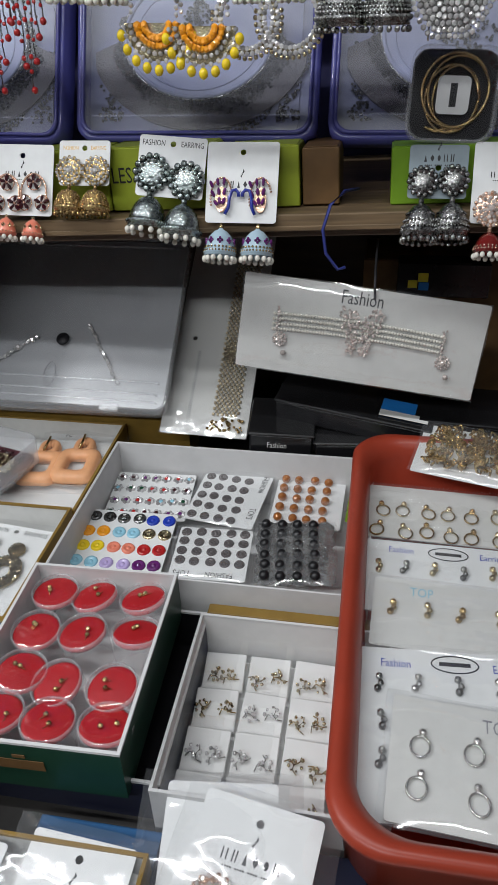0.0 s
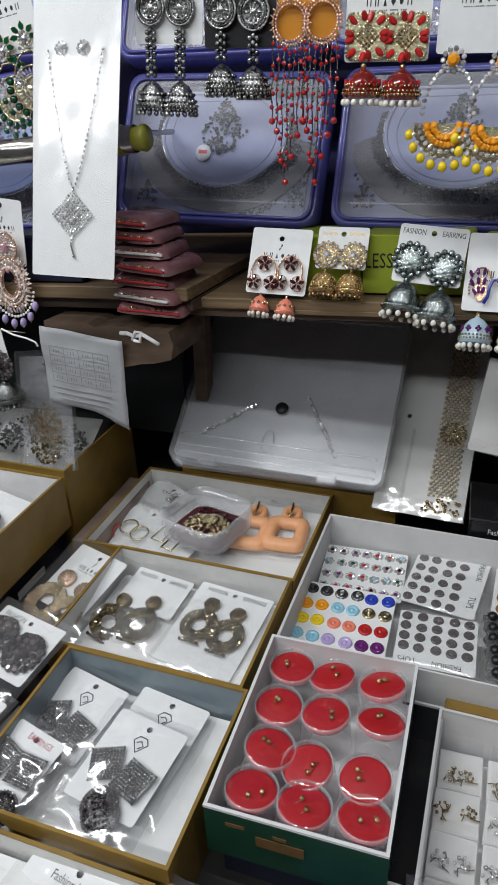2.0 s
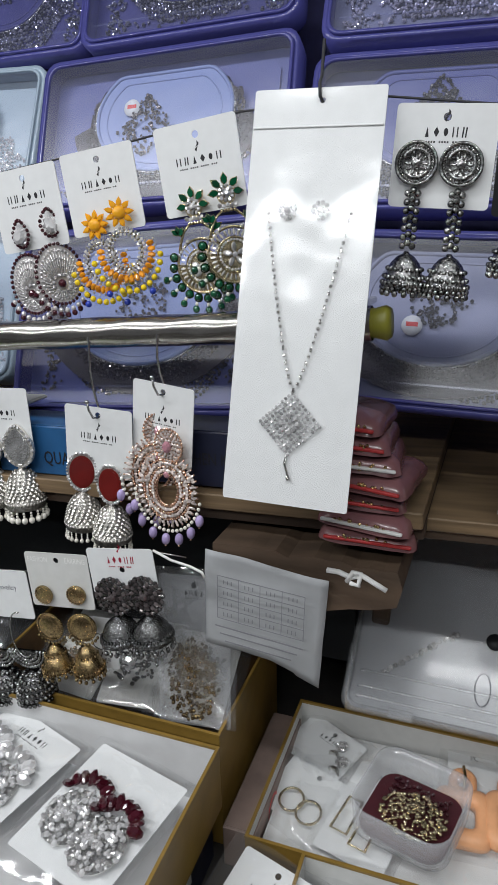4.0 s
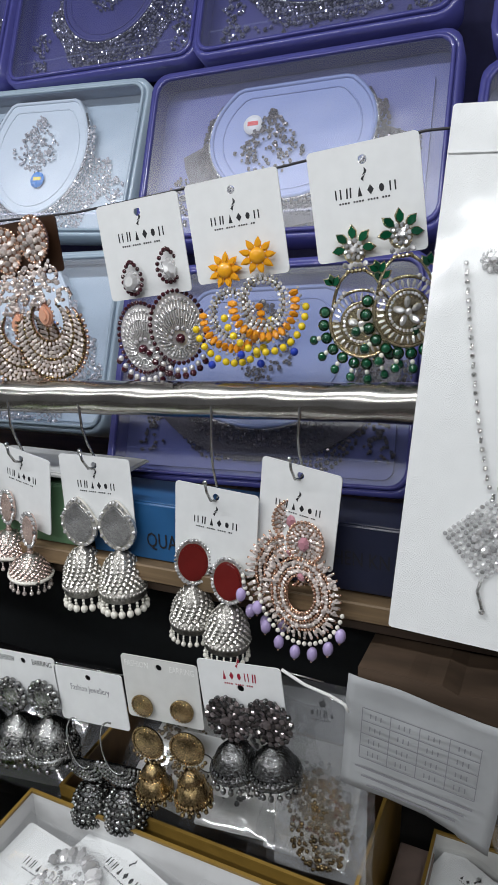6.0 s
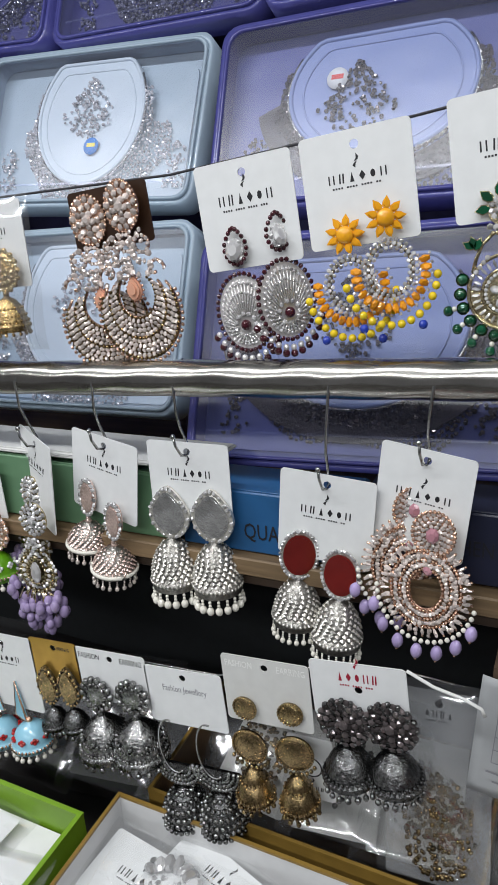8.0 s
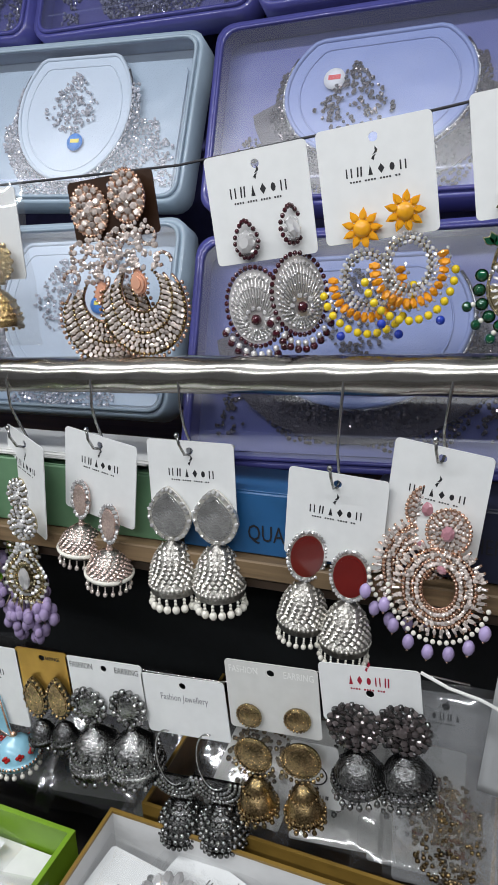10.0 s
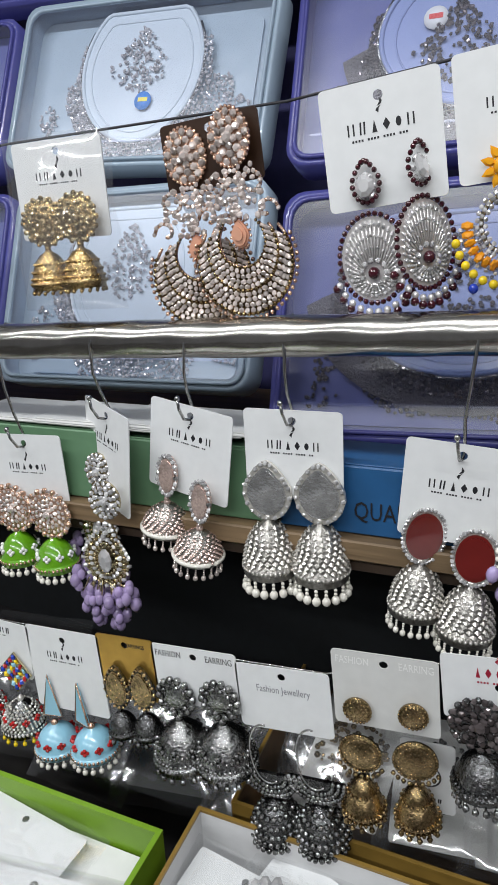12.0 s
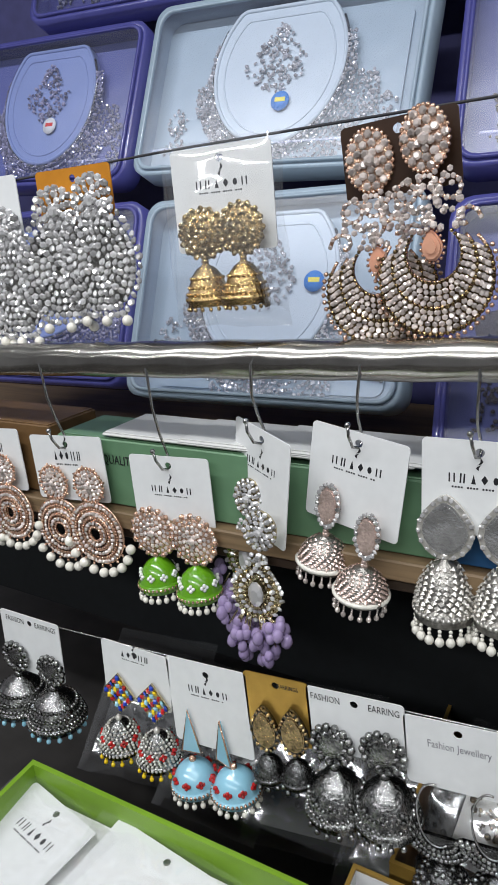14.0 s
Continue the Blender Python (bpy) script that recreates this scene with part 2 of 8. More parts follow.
BASKET_RED = material("brick_red_plastic", (0.34, 0.045, 0.022), 0.36, grain=0.15, scale=40, bump=0.04, bump_scale=300)
PEACH_RUBBER = material("peach_acrylic", (0.80, 0.40, 0.20), 0.45, grain=0.1, scale=200, bump=0.3, bump_scale=400)
OLIVE_CAP = material("olive_cap", (0.25, 0.24, 0.03), 0.4, grain=0.2, scale=80)
GLITTER = material("silver_glitter", (0.6, 0.6, 0.6), 0.25, 0.9, grain=0.7, scale=1500, bump=0.6, bump_scale=1500)
PLY = material("plywood_edge", (0.21, 0.14, 0.075), 0.6, grain=0.55, scale=90, bump=0.3, stretch=(0.12, 1, 3))
# Old brown wood, its tone lowered further for the shadow below the shelf.
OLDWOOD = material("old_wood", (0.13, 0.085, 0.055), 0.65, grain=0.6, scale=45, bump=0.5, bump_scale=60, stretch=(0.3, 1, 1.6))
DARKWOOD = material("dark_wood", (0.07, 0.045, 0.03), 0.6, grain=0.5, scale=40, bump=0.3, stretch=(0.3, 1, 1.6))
TABLE = material("table_laminate", (0.035, 0.032, 0.03), 0.5, grain=0.4, scale=40)
BLACKCLOTH = material("black_cloth", (0.006, 0.008, 0.010), 0.8, grain=0.4, scale=150)
PLASTER = material("painted_plaster", (0.68, 0.68, 0.70), 0.8, grain=0.12, scale=12, bump=0.2)
AWNING = material("awning_sheet", (0.62, 0.64, 0.68), 0.6, grain=0.15, scale=6)
CONCRETE = material("concrete", (0.22, 0.21, 0.20), 0.8, grain=0.3, scale=20, bump=0.3)
REDPOUCH = material("red_pouch_fill", (0.42, 0.03, 0.03), 0.5, grain=0.35, scale=80)
DUSKPOUCH = material("smoky_pouch", (0.20, 0.09, 0.095), 0.25, grain=0.4, scale=40, coat=0.4)


# ---- mesh tools (millimetres, front towards -y) ----
class Shape:
    """Collects pieces of one mesh; sizes in millimetres."""

    def __init__(self):
        self.v, self.f, self.s = [], [], []

    def add(self, verts, faces, smooth=True):
        k = len(self.v)
        self.v.extend(verts)
        self.f.extend(tuple(i + k for i in f) for f in faces)
        self.s.extend([smooth] * len(faces))
        return self

    def ball(self, p, r, seg=8, rings=5, sz=1.0):
        vs, fs = [(p[0], p[1], p[2] + r * sz)], []
        for i in range(1, rings):
            a = math.pi * i / rings
            for j in range(seg):
                b = 2 * math.pi * j / seg
                vs.append((p[0] + r * math.sin(a) * math.cos(b), p[1] + r * math.sin(a) * math.sin(b), p[2] + r * sz * math.cos(a)))
        vs.append((p[0], p[1], p[2] - r * sz))
        for j in range(seg):
            fs.append((0, 1 + j, 1 + (j + 1) % seg))
            for i in range(rings - 2):
                a, b = 1 + i * seg, 1 + (i + 1) * seg
                fs.append((a + j, b + j, b + (j + 1) % seg, a + (j + 1) % seg))
            fs.append((len(vs) - 1, 1 + (rings - 2) * seg + (j + 1) % seg, 1 + (rings - 2) * seg + j))
        return self.add(vs, fs)

    def gem(self, p, r, h=None, n=6, spin=0.0, sx=1.0, sz=1.0, turn=0.0):
        """A faceted stone set with its table to the front; sx, sz stretch it to an oval, turned by turn."""
        h = h or r * 0.7
        vs, fs = [], []
        ct, st = math.cos(turn), math.sin(turn)
        tx, tz = 0.42 * math.sin(p[0] * 12.9 + p[2] * 78.2), 0.42 * math.sin(p[0] * 39.3 + p[2] * 11.1)
        for rr, yy in ((r, 0.0), (r * 0.92, -h * 0.45), (r * 0.5, -h)):
            for j in range(n):
                a = 2 * math.pi * (j + 0.5) / n + spin
                x, z = rr * math.cos(a) * sx, rr * math.sin(a) * sz
                vs.append((p[0] + x * ct - z * st, p[1] + yy + x * tx + z * tz, p[2] + x * st + z * ct))
        for i in (0, n):
            for j in range(n):
                fs.append((i + j, i + (j + 1) % n, i + n + (j + 1) % n, i + n + j))
        fs.append(tuple(range(2 * n, 3 * n)))
        return self.add(vs, fs, False)

    def lathe(self, profile, c=(0, 0, 0), seg=16, axis="z"):
        """profile: (radius, height) from top to bottom, turned about z (or about y, for discs that face the front)."""
        vs, fs = [], []
        for r, h in profile:
            for j in range(seg):
                a = 2 * math.pi * j / seg
                if axis == "z":
                    vs.append((c[0] + r * math.cos(a), c[1] + r * math.sin(a), c[2] + h))
                else:
                    vs.append((c[0] + r * math.cos(a), c[1] + h, c[2] + r * math.sin(a)))
        for i in range(len(profile) - 1):
            for j in range(seg):
                fs.append((i * seg + j, (i + 1) * seg + j, (i + 1) * seg + (j + 1) % seg, i * seg + (j + 1) % seg))
        return self.add(vs, fs)

    def tube(self, pts, r, seg=6, closed=False):
        vs, fs, n = [], [], len(pts)
        P = [Vector(p) for p in pts]
        for i, p in enumerate(P):
            if closed:
                d = P[(i + 1) % n] - P[i - 1]
            else:
                d = P[min(i + 1, n - 1)] - P[max(i - 1, 0)]
            d = d.normalized() if d.length > 1e-9 else Vector((0, 0, 1))
            ref = Vector((0, 1, 0)) if abs(d.y) < 0.9 else Vector((1, 0, 0))
            a = d.cross(ref).normalized()
            b = d.cross(a)
            for j in range(seg):
                t = 2 * math.pi * j / seg
                q = p + a * (r * math.cos(t)) + b * (r * math.sin(t))
                vs.append((q.x, q.y, q.z))
        for i in range(n if closed else n - 1):
            k = (i + 1) % n
            for j in range(seg):
                fs.append((i * seg + j, i * seg + (j + 1) % seg, k * seg + (j + 1) % seg, k * seg + j))
        if not closed:
            fs.append(tuple(range(seg)))
            fs.append(tuple(range((n - 1) * seg, n * seg)))
        return self.add(vs, fs)

    def plate(self, outline, y0, y1, smooth=False):
        """A flat piece with the given outline of (x, z) points, from y0 (front) to y1."""
        n = len(outline)
        vs = [(x, y0, z) for x, z in outline] + [(x, y1, z) for x, z in outline]
        fs = [tuple(range(n)), tuple(range(2 * n - 1, n - 1, -1))]
        fs += [(j, j + n, (j + 1) % n + n, (j + 1) % n) for j in range(n)]
        self.add(vs, fs[:2], False)
        return self.add(vs, fs[2:], smooth)

    def box(self, c, s, bevel=0.0):
        x, y, z = (v / 2 for v in s)
        if bevel <= 0:
            vs = [(c[0] + i * x, c[1] + j * y, c[2] + k * z) for i in (-1, 1) for j in (-1, 1) for k in (-1, 1)]
            fs = [(0, 1, 3, 2), (4, 6, 7, 5), (0, 4, 5, 1), (2, 3, 7, 6), (0, 2, 6, 4), (1, 5, 7, 3)]
            return self.add(vs, fs, False)
        k = bevel
        ring = [(x - k, y), (x, y - k), (x, -y + k), (x - k, -y), (-x + k, -y), (-x, -y + k), (-x, y - k), (-x + k, y)]
        inner = [(a * (x - k) / x, b * (y - k) / y) for a, b in ring]
        vs = [(c[0] + a, c[1] + b, c[2] - z) for a, b in inner] + [(c[0] + a, c[1] + b, c[2] - z + k) for a, b in ring]
        vs += [(c[0] + a, c[1] + b, c[2] + z - k) for a, b in ring] + [(c[0] + a, c[1] + b, c[2] + z) for a, b in inner]
        fs = [tuple(range(8)), tuple(range(31, 23, -1))]
        for i in range(3):
            fs += [(i * 8 + j, i * 8 + (j + 1) % 8, i * 8 + 8 + (j + 1) % 8, i * 8 + 8 + j) for j in range(8)]
        return self.add(vs, fs, False)

    def moved(self, dx=0, dy=0, dz=0, k=0):
        for i in range(k, len(self.v)):
            x, y, z = self.v[i]
            self.v[i] = (x + dx, y + dy, z + dz)
        return self

    def mesh(self, name, mat):
        me = bpy.data.meshes.new(name)
        me.from_pydata([(x * 0.001, y * 0.001, z * 0.001) for x, y, z in self.v], [], self.f)
        me.polygons.foreach_set("use_smooth", self.s)
        me.materials.append(mat)
        me.update()
        bm = bmesh.new()
        bm.from_mesh(me)
        bmesh.ops.recalc_face_normals(bm, faces=bm.faces)
        bm.to_mesh(me)
        bm.free()
        return me


FINE = {"stone_setting", "beading", "fringe", "granulation", "bead_edging", "bead_drop", "pearl_edging", "petal_ring", "bead_chain", "earring_cluster", "filigree", "bracelet",
        "pearl_strand", "gold_chain", "necklace", "pendant", "chain", "butterfly", "motif", "enamel_cell", "scale_pattern", "handwriting", "seam", "divider", "printed_mark", "rim_band"}


def thing(name, label, category, m=None, group="", kind=""):
    ob = new(name)
    ob.empty_display_size = 0.01
    if m:
        ob.matrix_world = m
    return tagged(ob, label, category, group, kind)


def part(name, shape, mat, parent, label="", m=None):
    """One mesh object under a thing or a part; shape may be a mesh that is shared."""
    me = shape.mesh(name, mat) if isinstance(shape, Shape) else shape
    ob = new(name, me)
    ob.parent = parent
    if m:
        ob.matrix_basis = m
    if label:
        ob["label"] = label
    if name in FINE:
        ob["kind"] = "stuff"
    return ob


def solid(name, shape, mat, label, category, m=None, kind="", group=""):
    ob = new(name, shape.mesh(name, mat))
    if m:
        ob.matrix_world = m
    return tagged(ob, label, category, group, kind)


def words(text, size, mat, parent, x, y, z, m=None, name="lettering", flat=True):
    """Printed words as a thin mesh from the built-in font, centred at x, z (mm) on a face that looks to -y."""
    cu = bpy.data.curves.new(name, "FONT")
    cu.body, cu.size, cu.extrude, cu.align_x, cu.align_y, cu.resolution_u = text, size * 0.001, 0.00005, "CENTER", "CENTER", 2
    tmp = bpy.data.objects.new("tmp", cu)
    scene.collection.objects.link(tmp)
    dg = bpy.context.evaluated_depsgraph_get()
    me = bpy.data.meshes.new_from_object(tmp.evaluated_get(dg))
    bpy.data.objects.remove(tmp)
    me.materials.clear()
    me.materials.append(mat)
    ob = new(name, me)
    ob.parent = parent
    ob.matrix_basis = (m or Matrix()) @ pose(x * 0.001, y * 0.001, z * 0.001, 90, 0, 0) @ Matrix.Diagonal((0.72, 1, 1, 1))
    return ob


def rrect(w, h, r, n=4, cx=0.0, cz=0.0):
    pts = []
    for sx, sz, a0 in ((1, 1, 0), (-1, 1, 90), (-1, -1, 180), (1, -1, 270)):
        for i in range(n + 1):
            a = radians(a0 + 90 * i / n)
            pts.append((cx + sx * (w / 2 - r) + r * math.cos(a), cz + sz * (h / 2 - r) + r * math.sin(a)))
    return pts


def holed(outline, hx, hz, hr, y0, y1, shape=None):
    """A flat piece with a round hole through it."""
    s = shape or Shape()
    n = len(outline)
    inner = []
    for x, z in outline:
        a = math.atan2(z - hz, x - hx)
        inner.append((hx + hr * math.cos(a), hz + hr * math.sin(a)))
    vs = [(x, y0, z) for x, z in outline] + [(x, y0, z) for x, z in inner] + [(x, y1, z) for x, z in outline] + [(x, y1, z) for x, z in inner]
    fs = []
    for j in range(n):
        k = (j + 1) % n
        fs += [(j, k, n + k, n + j), (2 * n + j, 3 * n + j, 3 * n + k, 2 * n + k), (j, 2 * n + j, 2 * n + k, k), (n + j, n + k, 3 * n + k, 3 * n + j)]
    return s.add(vs, fs, False)


def dense(pts, step):
    """The outline with more points along its straight stretches."""
    out = []
    for i, (x, z) in enumerate(pts):
        x2, z2 = pts[(i + 1) % len(pts)]
        k = max(1, int(math.hypot(x2 - x, z2 - z) / step))
        out += [(x + (x2 - x) * j / k, z + (z2 - z) * j / k) for j in range(k)]
    return out


def arc(cx, cz, rx, rz, a0, a1, n, y=0.0):
    return [(cx + rx * math.cos(radians(a0 + (a1 - a0) * i / n)), y, cz + rz * math.sin(radians(a0 + (a1 - a0) * i / n))) for i in range(n + 1)]


def drop_outline(w, h, n=18):
    """A pear shape, point up, centred."""
    out = []
    for i in range(n):
        a = 2 * math.pi * i / n
        x, z = math.sin(a), math.cos(a)
        out.append((w / 2 * x * (1 - 0.45 * max(z, 0) ** 1.2), h / 2 * z))
    return out


def shapes_mark(width, letters, height, parent, x, z, mat, y=-0.3, swirl=True, line=True):
    """A maker's mark reduced to plain lozenges, slanted bars and discs, with a flame above and a row of fine dashes below."""
    s = Shape()
    pitch = width / letters
    hh, ww, y0, y1 = height * 0.55, pitch * 0.30, y - 0.05, y + 0.05
    for i in range(letters):
        c = x - width / 2 + pitch * (i + 0.5)
        kind = (i * 2 + letters) % 5
        if kind == 0:
            s.plate([(c - ww * 0.7, z - hh), (c, z + hh), (c + ww * 0.7, z - hh)], y0, y1)
        elif kind == 3:
            for q in (-0.6, 0.5):
                s.plate([(c + ww * q - 0.55, z - hh), (c + ww * q + 0.25, z - hh), (c + ww * q + 0.55, z + hh), (c + ww * q - 0.25, z + hh)], y0, y1)
        elif kind == 2:
            s.plate([(c - ww, z), (c, z + hh), (c + ww, z), (c, z - hh)], y0, y1)
        elif kind == 1:
            for q in (-0.75, 0.75):
                s.box((c + ww * q, y, z), (ww * 0.45, 0.1, height * 1.05))
        else:
            s.plate([(c + ww * 0.8 * math.cos(0.785 * k), z + hh * 0.8 * math.sin(0.785 * k)) for k in range(8)], y0, y1)
    if line:
        n = int(width * 0.8 / 1.5)
        for i in range(n):
            if i % 5 != 4:
                s.box((x - width * 0.4 + 1.5 * i, y, z - height * 1.05), (0.9, 0.1, height * 0.2))
    if swirl:
        zz = z + height * 1.75
        s.plate([(x + 0.4, zz + 3.4), (x + 1.7, zz + 1.6), (x + 1.2, zz + 0.3), (x - 1.0, zz - 0.6), (x + 0.3, zz + 1.0)], y0, y1)
        s.plate([(x - 0.4, zz - 3.4), (x - 1.7, zz - 2.2), (x - 1.0, zz - 1.2), (x + 0.9, zz - 0.2), (x - 0.1, zz - 1.6)], y0, y1)
    return part("printed_mark", s, mat, parent)


# ---- the stall's structure ----
def slab(name, c, s, mat, label, category, m=None, bevel=0.0):
    return solid(name, Shape().box(tuple(v * 1000 for v in c), tuple(v * 1000 for v in s), bevel), mat, label, category, m, kind="structure")


slab("floor", (-0.5, -0.3, -0.05), (5.0, 4.2, 0.1), CONCRETE, "worn grey concrete floor of the market lane", "floor")
slab("ceiling", (-0.5, -0.3, 2.55), (5.0, 4.2, 0.1), AWNING, "pale sheet awning over the stall", "ceiling")
slab("wall_back", (-0.5, 1.20, 1.25), (5.0, 0.1, 2.5), PLASTER, "grey plaster wall behind the stall", "wall")
slab("wall_front", (-0.5, -2.35, 1.25), (5.0, 0.1, 2.5), PLASTER, "grey plaster wall across the lane", "wall")
slab("wall_left", (-2.95, -0.55, 1.25), (0.1, 3.4, 2.5), PLASTER, "grey plaster side wall", "wall")
slab("wall_right", (1.95, -0.55, 1.25), (0.1, 3.4, 2.5), PLASTER, "grey plaster side wall", "wall")

TILT_T = 3.7
TABLE_M = Matrix.Translation((0, 0.25, 0.784)) @ pose(0, 0, 0, TILT_T)


def on_table(x, y, dz=0.0, rz=0.0):
    """A pose on the sloping table top, at stall x, y."""
    return TABLE_M @ pose(x, (y - 0.25) / math.cos(radians(TILT_T)), dz, 0, 0, rz)


table = thing("display_table", "dark laminate display table sloping towards the lane", "table", TABLE_M)
part("tabletop", Shape().box((-450, 210, -12), (2000, 1000, 24), 3), TABLE, table)
for lx in (-1400, 500):
    for ly in (-250, 650):
        part("leg", Shape().box((lx, ly, -384 if ly < 0 else -410), (50, 50, 720), 3), DARKWOOD, table)

back_panel = slab("wall_panel", (-0.45, 0.93, 1.2), (2.1, 0.02, 1.1), material("blue_cloth", (0.05, 0.05, 0.16), 0.7, grain=0.3, scale=60), "dark blue cloth-covered back panel of the stall", "panel")
# left shelf, with its split front edge, and the right shelf
SLOPE = math.degrees(math.atan(0.04))
ls = thing("shelf_left", "old plywood shelf board with layered front edge", "shelf", pose(-0.65, 0.55, 1.09, 0, -SLOPE, 0), kind="structure")
part("board", Shape().box((-240, 165, -6), (1060, 330, 12), 1), PLY, ls)
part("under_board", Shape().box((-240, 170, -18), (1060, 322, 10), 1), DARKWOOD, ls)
rs = thing("shelf_right", "plywood shelf board with pale layered edge", "shelf", pose(-0.15, 0.58, 1.095, 0, -SLOPE, 0), kind="structure")
part("board", Shape().box((130, 160, -5), (760, 320, 10), 1), PLY, rs)
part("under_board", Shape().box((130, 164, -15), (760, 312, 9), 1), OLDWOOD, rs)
part("facing", Shape().box((130, 2, -11), (500, 6, 4), 0.6), PLY, rs)

plank = Shape()
rng = random.Random(5)
n = 14
top = [(-130 + 130 * i / n, rng.uniform(-2, 2)) for i in range(n + 1)]
outline = [(x, 14 + d) for x, d in top] + [(4, 2), (1, -12), (-16, -17)] + [(x, -20 + rng.uniform(-4, 5)) for x in (-30, -48, -70, -95, -130)]
plank.plate(outline[::-1], -6, 60)
solid("broken_plank", plank, OLDWOOD, "rough broken wooden plank end under the shelf", "plank", pose(-0.372, 0.538, 1.052))
post = solid("shelf_post", Shape().box((0, 0, -108), (15, 18, 225), 1.5), OLDWOOD, "thin dark wooden post carrying the shelf", "post", pose(-0.398, 0.664, 1.06), kind="structure")
slab("wall_cloth", (-0.84, 0.66, 0.99), (0.84, 0.006, 0.17), BLACKCLOTH, "black cloth hung under the shelf", "cloth")
slab("wall_cubby", (0.05, 0.86, 0.96), (0.92, 0.012, 0.27), DARKWOOD, "dark back board of the open space under the shelf", "panel")


def pipe():
    """The steel hanging pipe with its shallow spiral dents."""
    s = Shape()
    length, seg, rings = 860, 20, 170
    vs, fs = [], []
    for i in range(rings + 1):
        x = -length + length * i / rings
        for j in range(seg):
            a = 2 * math.pi * j / seg
            r = 10.9 + 0.24 * math.cos(4 * a + x * 0.13) + 0.10 * math.cos(2 * a - x * 0.05)
            vs.append((x, r * math.cos(a), r * math.sin(a)))
    for i in range(rings):
        for j in range(seg):
            fs.append((i * seg + j, (i + 1) * seg + j, (i + 1) * seg + (j + 1) % seg, i * seg + (j + 1) % seg))
    s.add(vs, fs)
    t = thing("hanging_pipe", "dented steel pipe with olive end cap, earrings hung on it", "pipe", pose(-0.40, 0.552, 1.2235, 0, -4.6, 0))
    part("pipe", s, STEEL, t)
    cap = Shape().lathe([(0, 12), (9, 12), (11, 9), (9.4, 2), (9.4, -8), (12, -12), (12, -20), (0, -20)], seg=16)
    part("end_cap", cap, OLIVE_CAP, t, "olive plastic end cap", pose(0, 0, 0, 0, 90, 0))
    for px in (-700, -20):
        part("bracket", Shape().box((px, 60, 4), (6, 110, 5), 1), WIRE, t)


pipe()


# ---- cartons ----
def tray_box(label, m, w, d, h, outer, inner, wall=1.6, name="carton_tray", lip=None, base=None):
    """An open carton: four walls with thickness and a floor; origin at the middle of its bottom."""
    t = thing(name, label, "box", m)
    a, b = wall / 2, wall
    rings = [(w / 2, d / 2, 0), (w / 2, d / 2, h), (w / 2 - a, d / 2 - a, h), (w / 2 - a, d / 2 - a, h * 0.3)]
    quad = lambda x, y, z: [(x, y, z), (-x, y, z), (-x, -y, z), (x, -y, z)]
    side = lambda k: [(k * 4 + q, k * 4 + (q + 1) % 4, k * 4 + 4 + (q + 1) % 4, k * 4 + 4 + q) for q in range(4)]
    out = Shape().add(sum((quad(*r) for r in rings), []), [(0, 3, 2, 1)] + side(0) + side(1) + side(2), False)
    inside = [(w / 2 - a - 0.1, d / 2 - a - 0.1, h - 0.4), (w / 2 - b, d / 2 - b, h - 0.4), (w / 2 - b, d / 2 - b, 1.5)]
    inn = Shape().add(sum((quad(*r) for r in inside), []), side(0) + side(1) + [(8, 9, 10, 11)], False)
    part("carton_wall", out, outer, t)
    part("lining", inn, inner, t)
    if lip:
        r4 = [(w / 2 + 0.2, d / 2 + 0.2, h - 1.5), (w / 2 + 0.2, d / 2 + 0.2, h + 0.5), (w / 2 - b - 0.2, d / 2 - b - 0.2, h + 0.5), (w / 2 - b - 0.2, d / 2 - b - 0.2, h - 1.5)]
        part("rim", Shape().add(sum((quad(*r) for r in r4), []), side(0) + side(1) + side(2), False), lip, t)
    return t


def closed_box(label, m, w, d, h, mat, name="carton", category="box"):
    """A shut carton with a lid seam; origin at the middle of its bottom."""
    t = thing(name, label, category, m)
    part("body", Shape().box((0, 0, h / 2), (w, d, h), 0.8), mat, t)
    part("flap", Shape().box((0, 0, h + 0.4), (w - 3, d - 3, 0.8), 0.3), mat, t)
    return t


tops = tray_box("large white carton tray holding cards of ear studs", on_table(-0.105, 0.504), 256, 183, 65, CARTON_WHITE, CARTON_WHITE, 2.0, "stud_tray")
# Navy walls and black lining put the red box's shade into this white tray.
under = tray_box("white carton tray under the red jar box, painted dark for its shade", on_table(-0.160, 0.334), 124, 142, 40, CARTON_NAVY, CARTON_BLACK, 1.6, lip=CARTON_WHITE)
redbox = tray_box("bottle-green carton with white lining, filled with small red jars", on_table(-0.174, 0.329, 0.034, 1.5), 112, 150, 44, CARTON_GREEN, CARTON_WHITE, 1.8, "jar_box", lip=CARTON_WHITE)
goldfront = part("emblem", Shape().box((-8, -75.6, 24), (30, 0.3, 9)).box((-8, -75.6, 32), (8, 0.3, 3)).box((-36, -75.6, 33), (12, 0.3, 3)), CARTON_BROWN, redbox, "faded gold printing on the box side")
clear = tray_box("shallow white carton with a clear partitioned tray of ear studs", on_table(-0.030, 0.324), 142, 142, 50, CARTON_WHITE, PAPER, 1.6, lip=CARTON_WHITE)
clear_under = closed_box("gold-edged carton under the clear stud tray", on_table(-0.028, 0.404), 140, 12, 46, CARTON_GOLD)
gold1 = tray_box("mustard carton tray of bagged hoops", on_table(-0.354, 0.574, 0.0), 222, 152, 52, CARTON_GOLD, GREY_CARD, 2.0, lip=CARTON_GOLD)
